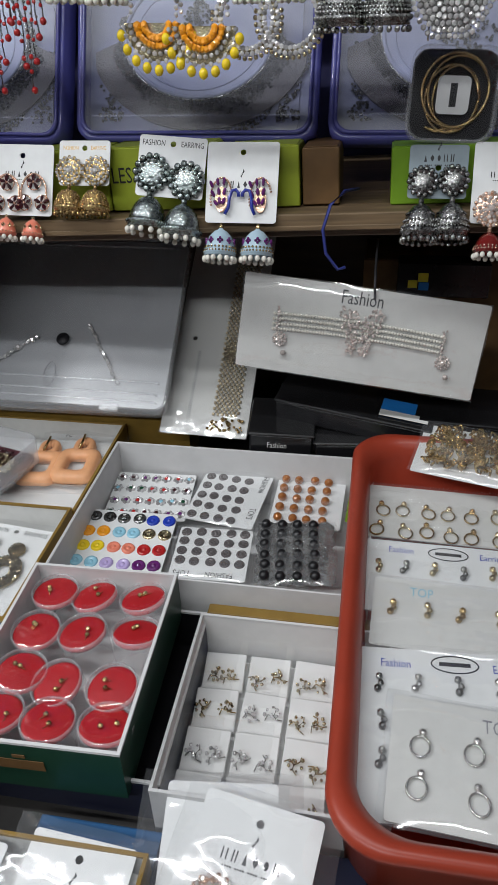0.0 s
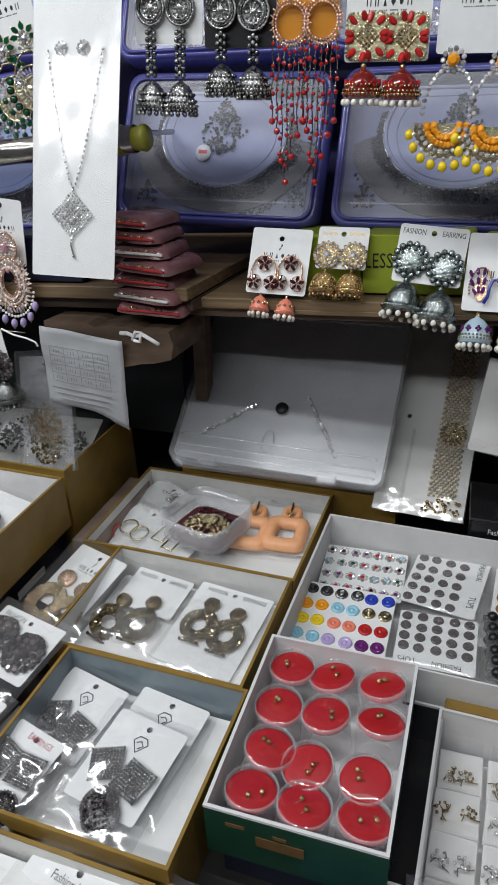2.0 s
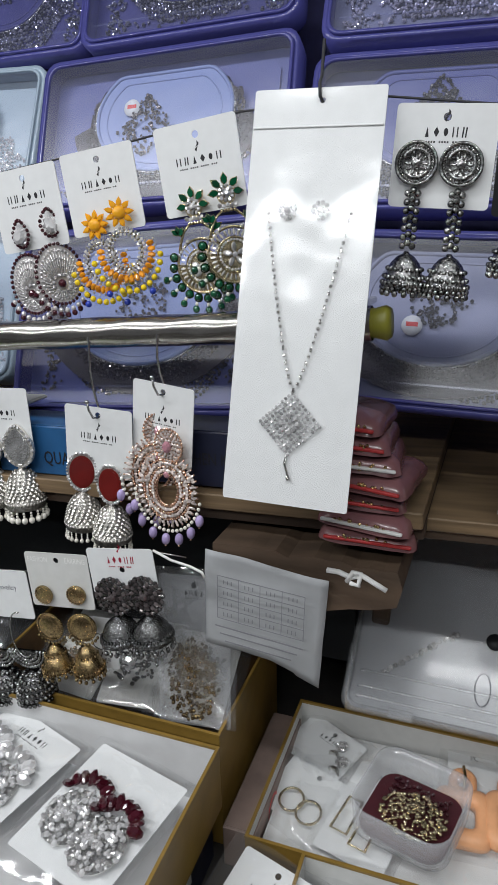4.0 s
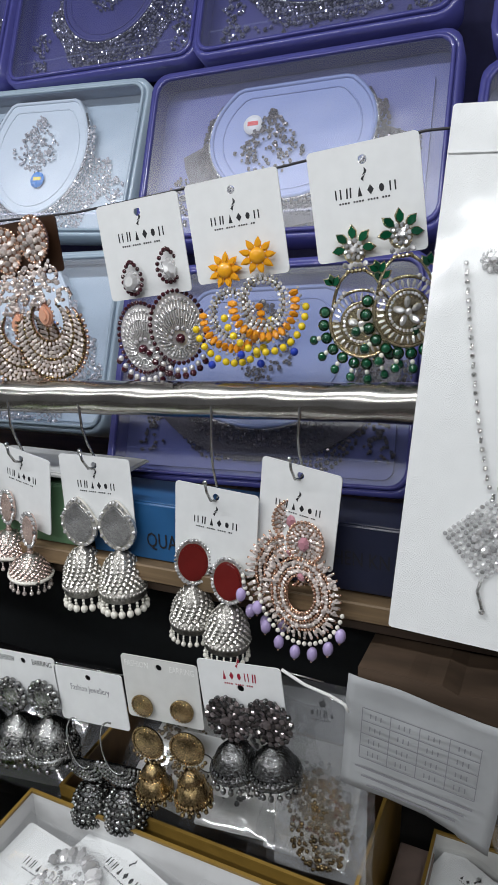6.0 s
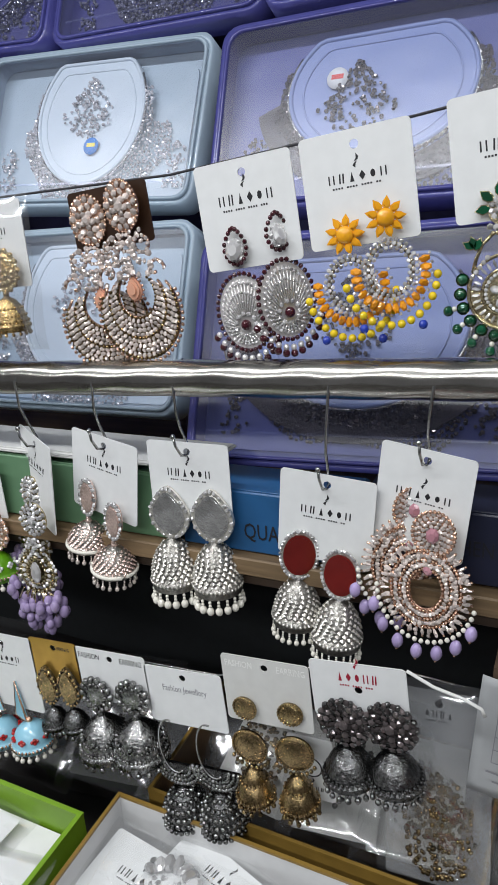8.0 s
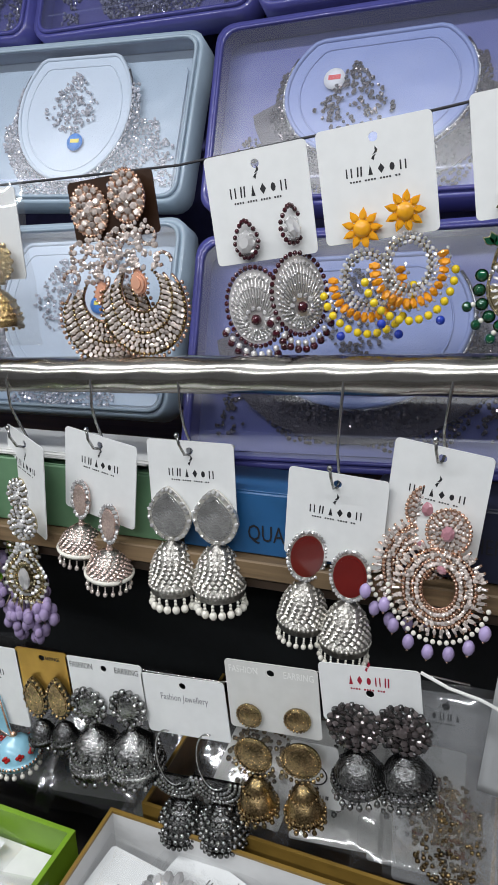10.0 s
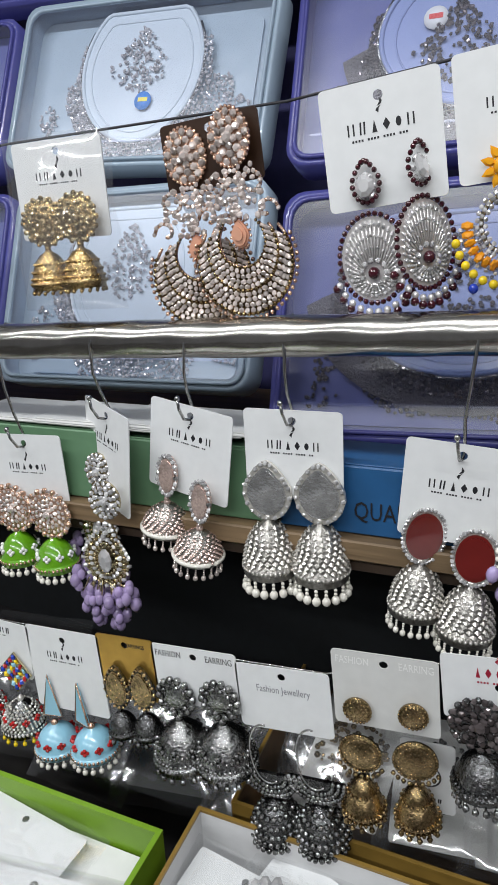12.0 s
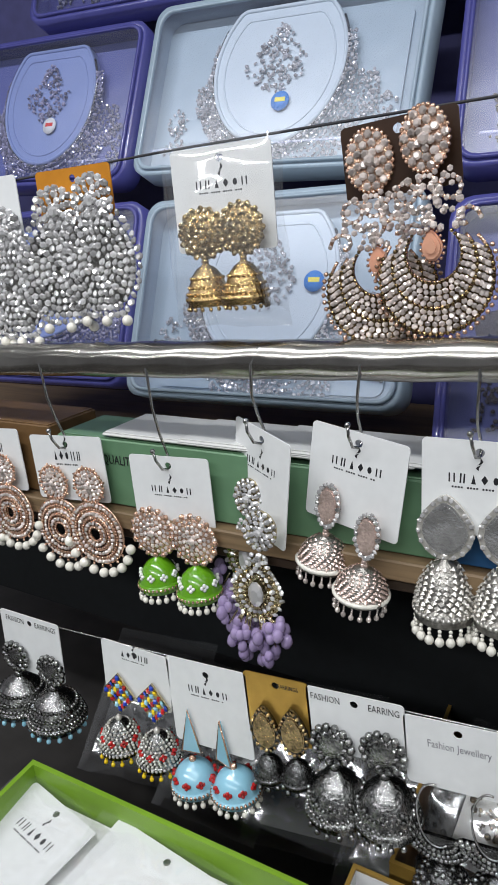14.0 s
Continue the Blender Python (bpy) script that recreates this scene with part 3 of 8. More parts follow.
gold2 = tray_box("mustard carton tray of antique gold earrings", on_table(-0.332, 0.429, 0.0), 176, 134, 57, CARTON_GOLD, GREY_CARD, 2.0, lip=CARTON_GOLD)
gold3 = tray_box("mustard carton tray of bagged black earrings", on_table(-0.314, 0.288, 0.0), 154, 140, 62, CARTON_GOLD, STEEL_CARD, 2.0, lip=CARTON_GOLD)
gold4 = tray_box("mustard carton tray of bagged yellow earrings", on_table(-0.319, 0.140, 0.0), 152, 146, 54, CARTON_GOLD, GREY_CARD, 2.0, lip=CARTON_GOLD)
gold5 = tray_box("mustard carton tray of bagged white earring cards", on_table(-0.164, 0.145, 0.0), 146, 148, 48, CARTON_GOLD, GREY_CARD, 2.0, lip=CARTON_GOLD)
bluestrip = closed_box("narrow blue carton between the trays", on_table(-0.125, 0.237, 0.0), 90, 16, 22, CARTON_BLUE)

# taller stacks to the left
kesar = tray_box("tall mustard carton holding clear bags of earrings", on_table(-0.605, 0.597, 0.0), 222, 142, 112, CARTON_GOLD, CARTON_BROWN, 2.0, lip=CARTON_GOLD)
navybox = closed_box("navy carton with a pale maker's stripe", on_table(-0.612, 0.440, 0.0), 228, 148, 52, CARTON_NAVY)
part("stripe", Shape().box((114.3, 10, 28), (0.3, 44, 9)), GREY_CARD, navybox)
wbox = tray_box("mustard carton with white lining, bagged silver earrings inside", on_table(-0.612, 0.442, 0.053), 244, 150, 58, CARTON_GOLD, CARTON_WHITE, 2.0, lip=CARTON_GOLD)
limebase = closed_box("brown carton under the lime tray", on_table(-0.86, 0.415, 0.0), 206, 150, 58, CARTON_BROWN)
lime = tray_box("lime green carton tray with bagged earring cards", on_table(-0.852, 0.415, 0.060), 212, 156, 52, CARTON_LIME, CARTON_LIME, 3.0, lip=CARTON_LIME)
crimson = tray_box("crimson carton tray at the table's edge", on_table(-0.535, 0.315, 0.0, -6), 96, 112, 88, CARTON_CRIMSON, CARTON_WHITE, 2.0, lip=CARTON_CRIMSON)
whitebox = closed_box("white carton with a red oval emblem", on_table(-0.475, 0.575, 0.0), 26, 130, 40, PRINTED)
part("emblem", Shape().lathe([(9, 0), (10.5, -0.3), (12, 0)], (0, 0, 0), 20, "y"), RED_SPOT, whitebox, "red oval ring", pose(0.0132, -0.02, 0.022, 0, 0, 90))
slimbox = closed_box("slim green and gold carton", on_table(-0.455, 0.47, 0.0), 22, 110, 20, CARTON_OLIVE)


# boxes on the shelves
def shelf_carton(label, x, y, z, w, d, h, mat, text="", ink=None, size=10, tx=0, tz=0, rz=0):
    t = closed_box(label, pose(x, y, z, 0, -SLOPE, rz), w, d, h, mat)
    if text:
        words(text, size, ink, t, tx, -d / 2 - 0.4, h / 2 + tz)
    return t


shelf_carton("lime and olive carton with dark letters", -0.249, 0.635, 1.0925, 66, 60, 50, CARTON_OLIVE, "IN", INK, 18, 22, 3)
shelf_carton("lime and olive carton with dark letters", -0.168, 0.633, 1.096, 92, 58, 50, CARTON_OLIVE, "LESS", INK, 18, -32, 3)
shelf_carton("olive carton with worn corners", -0.083, 0.635, 1.099, 60, 60, 47, CARTON_OLIVE)
shelf_carton("torn brown carton end", -0.036, 0.639, 1.101, 30, 60, 44, CARTON_BROWN)
shelf_carton("lime carton on the shelf", 0.064, 0.635, 1.104, 88, 60, 43, CARTON_LIME)
shelf_carton("dark blue carton with navy letters", -0.644, 0.580, 1.091, 112, 44, 40, CARTON_BLUE, "QUALITY S", INK, 15, 14, -6)
shelf_carton("grey-blue kitchen knife carton", -0.528, 0.582, 1.0965, 112, 44, 42, CARTON_NAVY, "KITCHEN KN", INK, 13, 8, 0)
shelf_carton("pale green carton printed with dark words", -0.895, 0.584, 1.081, 156, 50, 46, CARTON_TEAL, "QUALITY", INK, 9, -26, 9)
shelf_carton("pale green carton with blue marks", -0.760, 0.584, 1.086, 104, 50, 44, CARTON_TEAL)
shelf_carton("brown carton end at the shelf", -1.03, 0.584, 1.076, 100, 50, 50, CARTON_BROWN)
for i in range(3):
    shelf_carton("flat grey leaflet lying on the cartons", -0.85 + i * 0.05, 0.584, 1.131 + 0.003 * i, 170 - i * 20, 50, 2, GREY_CARD)


# ---- jewellery trays along the back ----
def frame_ring(w, h, wall, depth, r, y0):
    """A rounded rectangular frame of the given wall thickness, open to front and back."""
    a, b = dense(rrect(w, h, r), 12), None
    b = [(x * (w - 2 * wall) / w, z * (h - 2 * wall) / h) for x, z in a]
    n, s = len(a), Shape()
    vs = [(x, y0, z) for x, z in a] + [(x, y0, z) for x, z in b] + [(x, y0 + depth, z) for x, z in a] + [(x, y0 + depth, z) for x, z in b]
    fs = []
    for j in range(n):
        k = (j + 1) % n
        fs += [(j, k, n + k, n + j), (j, 2 * n + j, 2 * n + k, k), (n + j, n + k, 3 * n + k, 3 * n + j)]
    return s.add(vs, fs, True)


def sheet(outline, y):
    """One thin clear sheet, domed by a hair at its middle."""
    n = len(outline)
    return Shape().add([(x, y, z) for x, z in outline] + [(x * 0.6, y - 0.5, z * 0.6) for x, z in outline], [(j, (j + 1) % n, n + (j + 1) % n, n + j) for j in range(n)] + [tuple(range(n, 2 * n))])


def jewel_tray(x, y, z, w, h, plastic, liner, bust, jewel, label, lean=22.0, rz=0.0, sticker=None, style=0, bustw=0.62, seed=1, roll=-2.0, bustz=(0.36, 0.12), pend=(0, 0), band=0.0):
    """A flat plastic jewellery case stood on edge: shell, liner, rounded neck bust, necklace set, clear lid."""
    t = thing("jewellery_case", label, "jewellery case", pose(x, y, z, -lean, roll, rz))
    r = random.Random(seed)
    part("shell", frame_ring(w, h, 5, 24, 14, -2), plastic, t)
    part("rim", frame_ring(w - 9, h - 9, 2.5, 3, 12, -4.5), plastic, t)
    part("liner", Shape().plate(rrect(w - 10, h - 10, 6), 16, 20), liner, t)
    bw, bh, cz = w * bustw, h * bustz[0], h * bustz[1]
    o = [(bw / 2 * math.cos(a), cz + bh * min(0.74, math.sin(a))) for a in [2 * math.pi * i / 56 for i in range(56)]]
    top = bw / 2 * 0.60
    o = [(x, z) for x, z in o if not (z > cz + bh * 0.735 and abs(x) < top)]
    part("bust", Shape().plate(o, 5, 15, True), bust, t)
    part("bust_rim", Shape().tube([(x * 0.985, 5.2, cz + (z - cz) * 0.985) for x, z in o], 1.9, 6, True), bust, t)
    part("bust_dish", Shape().tube([(x * 0.84, 5.0, cz + (z - cz) * 0.84 - h * 0.012) for x, z in o], 0.8, 5, True), bust, t)
    part("pad", Shape().plate(rrect(w * 0.84, h * 0.80, 8, 4, 0, -h * 0.03), 13.5, 16), liner, t, "raised pad of the liner")
    if band:
        o2 = [(bw / 2 * q * math.cos(radians(a)), cz + bh * q * math.sin(radians(a))) for q, a0, a1 in ((1.04, 180, 360), (band, 352, 188)) for a in [a0 + (a1 - a0) * k / 30 for k in range(31)]]
        part("collar_band", Shape().plate([(min(max(x, -w / 2 + 12), w / 2 - 12), max(z, -h / 2 + 12)) for x, z in o2], 9.5, 11.5, True), COLLAR, t, "dark stone-set collar")
    chain, stones = Shape(), Shape()
    bands = 9 if style == 1 else 6 if style == 2 else 10
    for ring in range(bands):
        n = 74 + 4 * ring
        for i in range(n + 1):
            a = -0.30 + (math.pi + 0.60) * i / n
            k = max(0.0, math.sin(a))
            lobe = 0.75 + 0.25 * math.sin(a * 7.0)
            rad = 1.04 + ring * (0.018 + (0.075 if style == 1 else 0.06) * (0.35 + 0.65 * abs(math.cos(a * 0.5 + 0.35))) * lobe * min(1, k + 0.35))
            px, pz = bw / 2 * rad * math.cos(a), cz - bh * rad * math.sin(a)
            if abs(px) > w / 2 - 10 or pz < -h / 2 + 9 or pz > h * 0.38 or (k < 0.1 and ring > 2):
                continue
            stones.gem((px + r.uniform(-0.9, 0.9), min(5.5 + ring * 1.1, 12) + r.uniform(-0.6, 0.6), pz + r.uniform(-0.9, 0.9)), 1.25 + 0.85 * r.random(), n=5)
    if style == 2:
        for i in range(150):
            stones.gem((r.uniform(-w * 0.42, w * 0.42), 12, r.uniform(-h * 0.42, h * 0.1)), 1.5 + r.random(), n=5)
    for i in range(190):
        a, q = r.uniform(0, 6.28), r.random() ** 0.5
        px, pz = math.cos(a) * q, math.sin(a) * q
        stones.gem((pend[0] + px * w * 0.095 * (1 - 0.62 * max(pz, 0)) * (1.25 if abs(pz + 0.3) < 0.3 else 1), 3.5 + r.uniform(-0.8, 0.8), pend[1] + cz + h * 0.03 + pz * h * 0.19), 1.2 + 0.7 * r.random(), n=5)
    for sx in (-1, 1):
        for i in range(80):
            q = r.random()
            stones.gem((sx * w * 0.375 + r.uniform(-1, 1) * (3 + 8 * abs(math.sin(q * 5.5))), 12, -h * 0.08 - q * h * 0.28), 1.1 + 0.7 * r.random(), n=5)
    part("necklace", stones, jewel, t)
    chain.tube(arc(0, cz, bw / 2 * 1.02, bh * 1.03, 150, 390, 30, 5.5), 1.2, 6)
    part("chain", chain, OXID, t)
    if sticker:
        sx, sz, col = sticker
        st = part("sticker", Shape().lathe([(0, -0.6), (8, -0.6), (8, 0)], (sx, 3, sz), 18, "y"), col, t)
        part("print", Shape().box((sx, 2.2, sz + 1), (9, 0.2, 3.5)), YELLOW_SPOT if col == BLUE_SPOT else RED_SPOT, st)
    lid = part("lid", sheet(rrect(w - 12, h - 12, 7), -3.0).box((0, -3.6, -h * 0.36), (w * 0.86, 1.0, 1.6)), LID, t)
    return t


D = "violet-blue plastic jewellery case with necklace set behind a clear lid"
ROW1, ROW2, ROW3 = (0.669, 1.211), (0.727, 1.353), (0.779, 1.486)
jewel_tray(-0.372, *ROW1, 208, 140, BLUEPLASTIC, GREYLINER, GREYBUST, VELVETSTONE, D, sticker=(-18, -4, WHITE_CARD), seed=2, roll=1, band=1.5)
jewel_tray(-0.150, *ROW1, 210, 140, BLUEPLASTIC, GREYLINER, GREYBUST, VELVETSTONE, D, seed=3, roll=0, band=1.5)
jewel_tray(0.070, *ROW1, 210, 140, BLUEPLASTIC, GREYLINER, GREYBUST, VELVETSTONE, D, seed=4, roll=0, band=1.5)
jewel_tray(-0.388, *ROW2, 209, 132, BLUEPLASTIC, GREYLINER, BLUELINER, VELVETSTONE, D, seed=5, roll=0)
jewel_tray(-0.172, *ROW2, 209, 132, BLUEPLASTIC, GREYLINER, BLUELINER, PURPLECRYSTAL, D, seed=6, roll=0)
jewel_tray(0.044, *ROW2, 209, 132, BLUEPLASTIC, GREYLINER, BLUELINER, PURPLECRYSTAL, D, seed=7, roll=0)
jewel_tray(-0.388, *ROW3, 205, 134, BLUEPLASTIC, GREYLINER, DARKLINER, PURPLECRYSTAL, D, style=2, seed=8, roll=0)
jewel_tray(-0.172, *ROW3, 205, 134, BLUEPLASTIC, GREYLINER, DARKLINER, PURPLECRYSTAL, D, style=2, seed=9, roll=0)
jewel_tray(-0.630, 0.730, 1.364, 252, 147, BLUEPLASTIC, BLUELINER, BLUEBUST, DARKCRYSTAL, "violet-blue case with a dark red stone necklace on a lavender bust", sticker=(-31, 22, WHITE_CARD), seed=10, roll=-3, style=1, bustw=0.54, bustz=(0.36, 0.10), pend=(-15, -14), band=1.4)
jewel_tray(-0.618, 0.650, 1.205, 240, 165, BLUEPLASTIC, BLUELINER, BLUEBUST, DARKCRYSTAL, D, seed=11, roll=-4.5, band=1.4)
jewel_tray(-0.914, 0.776, 1.366, 248, 150, PALEPLASTIC, PALELINER, WHITEBUST, CRYSTAL, "pale blue case with a silver rhinestone necklace set", sticker=(8, -17, BLUE_SPOT), seed=12, style=1, bustw=0.47, roll=0, bustz=(0.44, 0.10))
jewel_tray(-0.884, 0.694, 1.205, 232, 162, PALEPLASTIC, PALELINER, WHITEBUST, CRYSTAL, "pale blue case with a silver rhinestone necklace set", sticker=(40, 12, BLUE_SPOT), seed=13, style=1, bustw=0.50, roll=-3, bustz=(0.42, 0.10))
jewel_tray(-1.168, 0.785, 1.362, 226, 150, BLUEPLASTIC, BLUELINER, BLUEBUST, PURPLECRYSTAL, D, sticker=(8, -14, WHITE_CARD), seed=14, style=1, bustw=0.5, roll=0, bustz=(0.44, 0.10))
jewel_tray(-1.122, 0.702, 1.196, 226, 160, BLUEPLASTIC, BLUELINER, BLUEBUST, PURPLECRYSTAL, D, seed=15, roll=-3)
jewel_tray(-0.862, 0.838, 1.512, 220, 146, BLUEPLASTIC, DARKLINER, DARKLINER, SHADECRYSTAL, "violet-blue case with a broad rhinestone collar on a dark bust", seed=16, style=1, roll=-2, bustw=0.5)
jewel_tray(-0.632, 0.812, 1.515, 222, 146, BLUEPLASTIC, DARKLINER, DARKLINER, SHADECRYSTAL, D, seed=17, style=2, roll=-3)
jewel_tray(-1.092, 0.842, 1.512, 222, 146, BLUEPLASTIC, DARKLINER, DARKLINER, SHADECRYSTAL, D, seed=18, style=2, roll=0)


# ---- earrings ----
def cluster(s, cx, cz, r, gem, rows=3, y=-1.0, n0=1, kind=6, sz=1.0):
    """Rings of set stones filling a disc, domed towards its middle."""
    s.gem((cx, y - 0.8, cz), gem * 1.4, n=kind)
    for k in range(1, rows + 1):
        rad = r * k / (rows + 0.2)
        m = max(5, int(2 * math.pi * rad / (gem * 1.9)))
        for i in range(m):
            a = 2 * math.pi * i / m + k
            s.gem((cx + rad * math.cos(a), y + 0.3 * k, cz + sz * rad * math.sin(a)), gem, n=kind, spin=a)
    return s


def crescent(s, c0, r0, c1, r1, gem, rows, a0=165, a1=375, y=-1.2):
    """Rows of stones that fill the moon between an inner and an outer circle, both on the middle line."""
    for k in range(rows):
        f = (k + 0.5) / rows
        c, rad = c0 + (c1 - c0) * f, r0 + (r1 - r0) * f
        n = int(rad * radians(a1 - a0) / (gem * 2.05))
        for i in range(n + 1):
            a = radians(a0 + (a1 - a0) * i / n)
            thick = abs((c1 + r1 * math.sin(a)) - (c0 + r0 * math.sin(a)))
            s.gem((rad * math.cos(a), y - 0.25 * math.sin(k * 2.1 + i), c + rad * math.sin(a)), gem * min(1.0, 0.62 + 0.05 * thick))
    return s


def bead_ring(s, c, rx, rz, ball, a0=0, a1=360, y=-1.0, gap=1.05):
    n = max(4, int((rx + rz) / 2 * radians(abs(a1 - a0)) / (ball * 2 * gap)))
    for i in range(n):
        a = radians(a0 + (a1 - a0) * (i + 0.5) / n)
        s.ball((rx * math.cos(a), y, c + rz * math.sin(a)), ball, 6, 4)
    return s


def bell(r, h, seg=20, ribs=0):
    """Outer profile of a jhumka dome, hung from z = 0."""
    prof = [(0.0, 0), (r * 0.12, 0), (r * 0.16, -h * 0.06), (r * 0.42, -h * 0.14), (r * 0.66, -h * 0.30), (r * 0.82, -h * 0.52), (r * 0.90, -h * 0.74),
            (r * 0.92, -h * 0.78), (r * 1.0, -h * 0.80), (r * 1.0, -h * 0.90), (r * 0.93, -h * 0.92), (r * 0.95, -h), (r * 0.86, -h), (r * 0.80, -h * 0.7), (0, -h * 0.4)]
    return Shape().lathe(prof, (0, 0, 0), seg)


def fringe(r, z, n, ball, drop=2.0, long=0.0, top=0.0):
    s = Shape()
    for i in range(n):
        a = 2 * math.pi * i / n
        x, y = r * math.cos(a), r * math.sin(a)
        for k in range(int(long)):
            s.ball((x, y, z - drop * 0.5 - k * ball * 0.9), ball * 0.45, 6, 4)
        s.ball((x, y, z - drop - long * ball * 0.9), ball, 7, 5, 1.1)
    return s


def dots(r, z, n, ball, rows=1, shrink=0.9, step=2.0):
    s = Shape()
    for k in range(rows):
        m = max(6, int(n * shrink ** k))
        for i in range(m):
            a = 2 * math.pi * (i + 0.5 * (k % 2)) / m
            s.ball((r * shrink ** k * math.cos(a), r * shrink ** k * math.sin(a), z + k * step), ball, 6, 4)
    return s


def jhumka(stud_r, gap, r, h, metal, dome_mat=None, pearl=PEARL, pr=1.4, pn=14, long=0, stud="cluster", stones=CRYSTAL, gem=1.3, studs_rows=3,
           dotrows=2, motif=None, stud_mat=None, oval=1.0, scales=False, collar=None):
    """One dome earring: stud, link, dome, bead rows and fringe. Returns pieces as (name, mesh, is_child)."""
    base, st = Shape(), Shape()
    if stud == "cluster":
        base.lathe([(0, -1.2), (stud_r * 0.9, -1.2), (stud_r, 0), (stud_r * 0.9, 1), (0, 1)], (0, 0, 0), 18, "y")
        cluster(st, 0, 0, stud_r, gem, studs_rows, -1.4)
        for i in range(16):
            a = 2 * math.pi * i / 16
            base.ball((stud_r * math.cos(a), -0.4, stud_r * math.sin(a)), stud_r * 0.13, 6, 4)
    elif stud == "flower":
        for i in range(14):
            a = 2 * math.pi * i / 14
            base.ball((stud_r * 0.86 * math.cos(a), -0.6, stud_r * 0.86 * math.sin(a)), stud_r * 0.2, 6, 4)
        base.lathe([(0, -3.2), (stud_r * 0.35, -3), (stud_r * 0.6, -1.8), (stud_r * 0.85, -1), (stud_r * 0.85, 0.6), (0, 0.6)], (0, 0, 0), 18, "y")
        for i in range(10):
            a = 2 * math.pi * i / 10
            st.gem((stud_r * 0.62 * math.cos(a), -2.2, stud_r * 0.62 * math.sin(a)), stud_r * 0.12)
    elif stud == "disc":
        q = stud_r
        base.lathe([(0, -2.6), (q * 0.16, -2.5), (q * 0.2, -1.5), (q * 0.55, -1.3), (q * 0.58, -2.2), (q * 0.66, -2.2), (q * 0.69, -1.3), (q * 0.86, -1.2), (q * 0.89, -2.2), (q, -1.8), (q, 0.6), (0, 0.6)], (0, 0, 0), 24, "y")
        for i in range(10):
            a = 2 * math.pi * i / 10
            base.gem((q * 0.38 * math.cos(a), -1.3, q * 0.38 * math.sin(a)), q * 0.11, n=6, sx=1.7, sz=0.7, turn=a)
        bead_ring(base, 0, q * 0.78, q * 0.78, q * 0.06, y=-1.5)
    elif stud == "drop":
        o = drop_outline(stud_r * 2, stud_r * 2.5 * oval)
        base.plate([(x * 1.08, z * 1.08) for x, z in o], -1, 1, True)
        for x, z in dense(o, gem * 2.1):
            st.gem((x, -1.2, z), gem)
    elif stud == "oval":
        for x, _, z in arc(0, 0, stud_r, stud_r * oval, 0, 360, int(34 * stud_r / 9)):
            st.gem((x, -1.2, z), gem)
        base.plate([(x, z) for x, _, z in arc(0, 0, stud_r, stud_r * oval, 0, 345, 23)], -0.9, 1, True)
    zb = -stud_r * (oval if stud in ("drop", "oval") else 1) * (1.25 if stud == "drop" else 1.0)
    if gap > 0:
        base.tube([(0, 0, zb + 1), (0, 0, zb - gap)], 0.7, 6)
        base.ball((0, -0.5, zb - gap * 0.5), min(1.6, gap * 0.5), 8, 5)
    out = [("earring", base.mesh("earring", metal), False)]
    if st.v:
        out.append(("stone_setting", st.mesh("stone_setting", stones), True))
    if stud in ("drop", "oval"):
        o = drop_outline(stud_r * 1.7, stud_r * 2.15 * oval) if stud == "drop" else [(x, z) for x, _, z in arc(0, 0, stud_r * 0.86, stud_r * 0.86 * oval, 0, 345, 23)]
        out.append(("stud_stone", Shape().plate(o, -1.6, -0.6, True).plate([(x * 0.88, z * 0.88) for x, z in o], -2.0, -1.6, True).mesh("stud_stone", stud_mat or MIRROR), True))
    if r > 0:
        z0 = zb - gap
        out.append(("dome", bell(r, h).moved(dz=z0).mesh("dome", dome_mat or metal), True))
        d = dots(r * 0.97, z0 - h * 0.84, int(r * 2.6), r * 0.075, 1)
        if dotrows > 1:
            for k, (rr, zz) in enumerate(((0.93, 0.72), (0.85, 0.56), (0.72, 0.36), (0.5, 0.18), (0.89, 0.64), (0.79, 0.46), (0.63, 0.27))[:dotrows - 1 if dotrows < 5 else 7]):
                for i in range(int(r * 2.4 * rr)):
                    a = 2 * math.pi * i / int(r * 2.4 * rr)
                    d.ball((r * rr * math.cos(a), r * rr * math.sin(a), z0 - h * zz), r * 0.07, 6, 4)
        d.ball((0, 0, z0 + 0.5), r * 0.16, 8, 5)
        out.append(("beading", d.mesh("beading", metal), True))
        if collar:
            out.append(("collar_ring", Shape().tube([(r * 1.0 * math.cos(0.2618 * i), r * 1.0 * math.sin(0.2618 * i), z0 - h * 0.86) for i in range(24)], r * 0.09, 6, True).mesh("collar_ring", collar), True))
        if scales:
            sc = Shape()
            for k in range(9):
                f = 0.14 + 0.078 * k
                rad = r * (0.40, 0.53, 0.64, 0.72, 0.79, 0.84, 0.87, 0.90, 0.92)[k]
                n = int(rad * 1.75)
                for i in range(n):
                    a = 2 * math.pi * (i + 0.5 * (k % 2)) / n
                    zc = z0 - h * f
                    ca, sa = math.cos(a), math.sin(a)
                    w2 = math.pi * rad / n * 0.9
                    top = [(-w2, 0.022 * h), (0, 0.066 * h), (w2, 0.022 * h), (0, -0.05 * h)]
                    vs = [(rad * ca - u * sa, rad * sa + u * ca, zc + v) for u, v in top] + [((rad + r * 0.10) * ca, (rad + r * 0.10) * sa, zc)]
                    sc.add(vs, [(0, 1, 4), (1, 2, 4), (2, 3, 4), (3, 0, 4)], False)
            out.append(("scale_pattern", sc.mesh("scale_pattern", metal), True))
        if pn:
            out.append(("fringe", fringe(r * 0.92, z0 - h, pn, pr, pr * 1.2, long).mesh("fringe", pearl), True))
        if motif:
            mo = Shape()
            for i in range(9):
                a = 2 * math.pi * i / 9
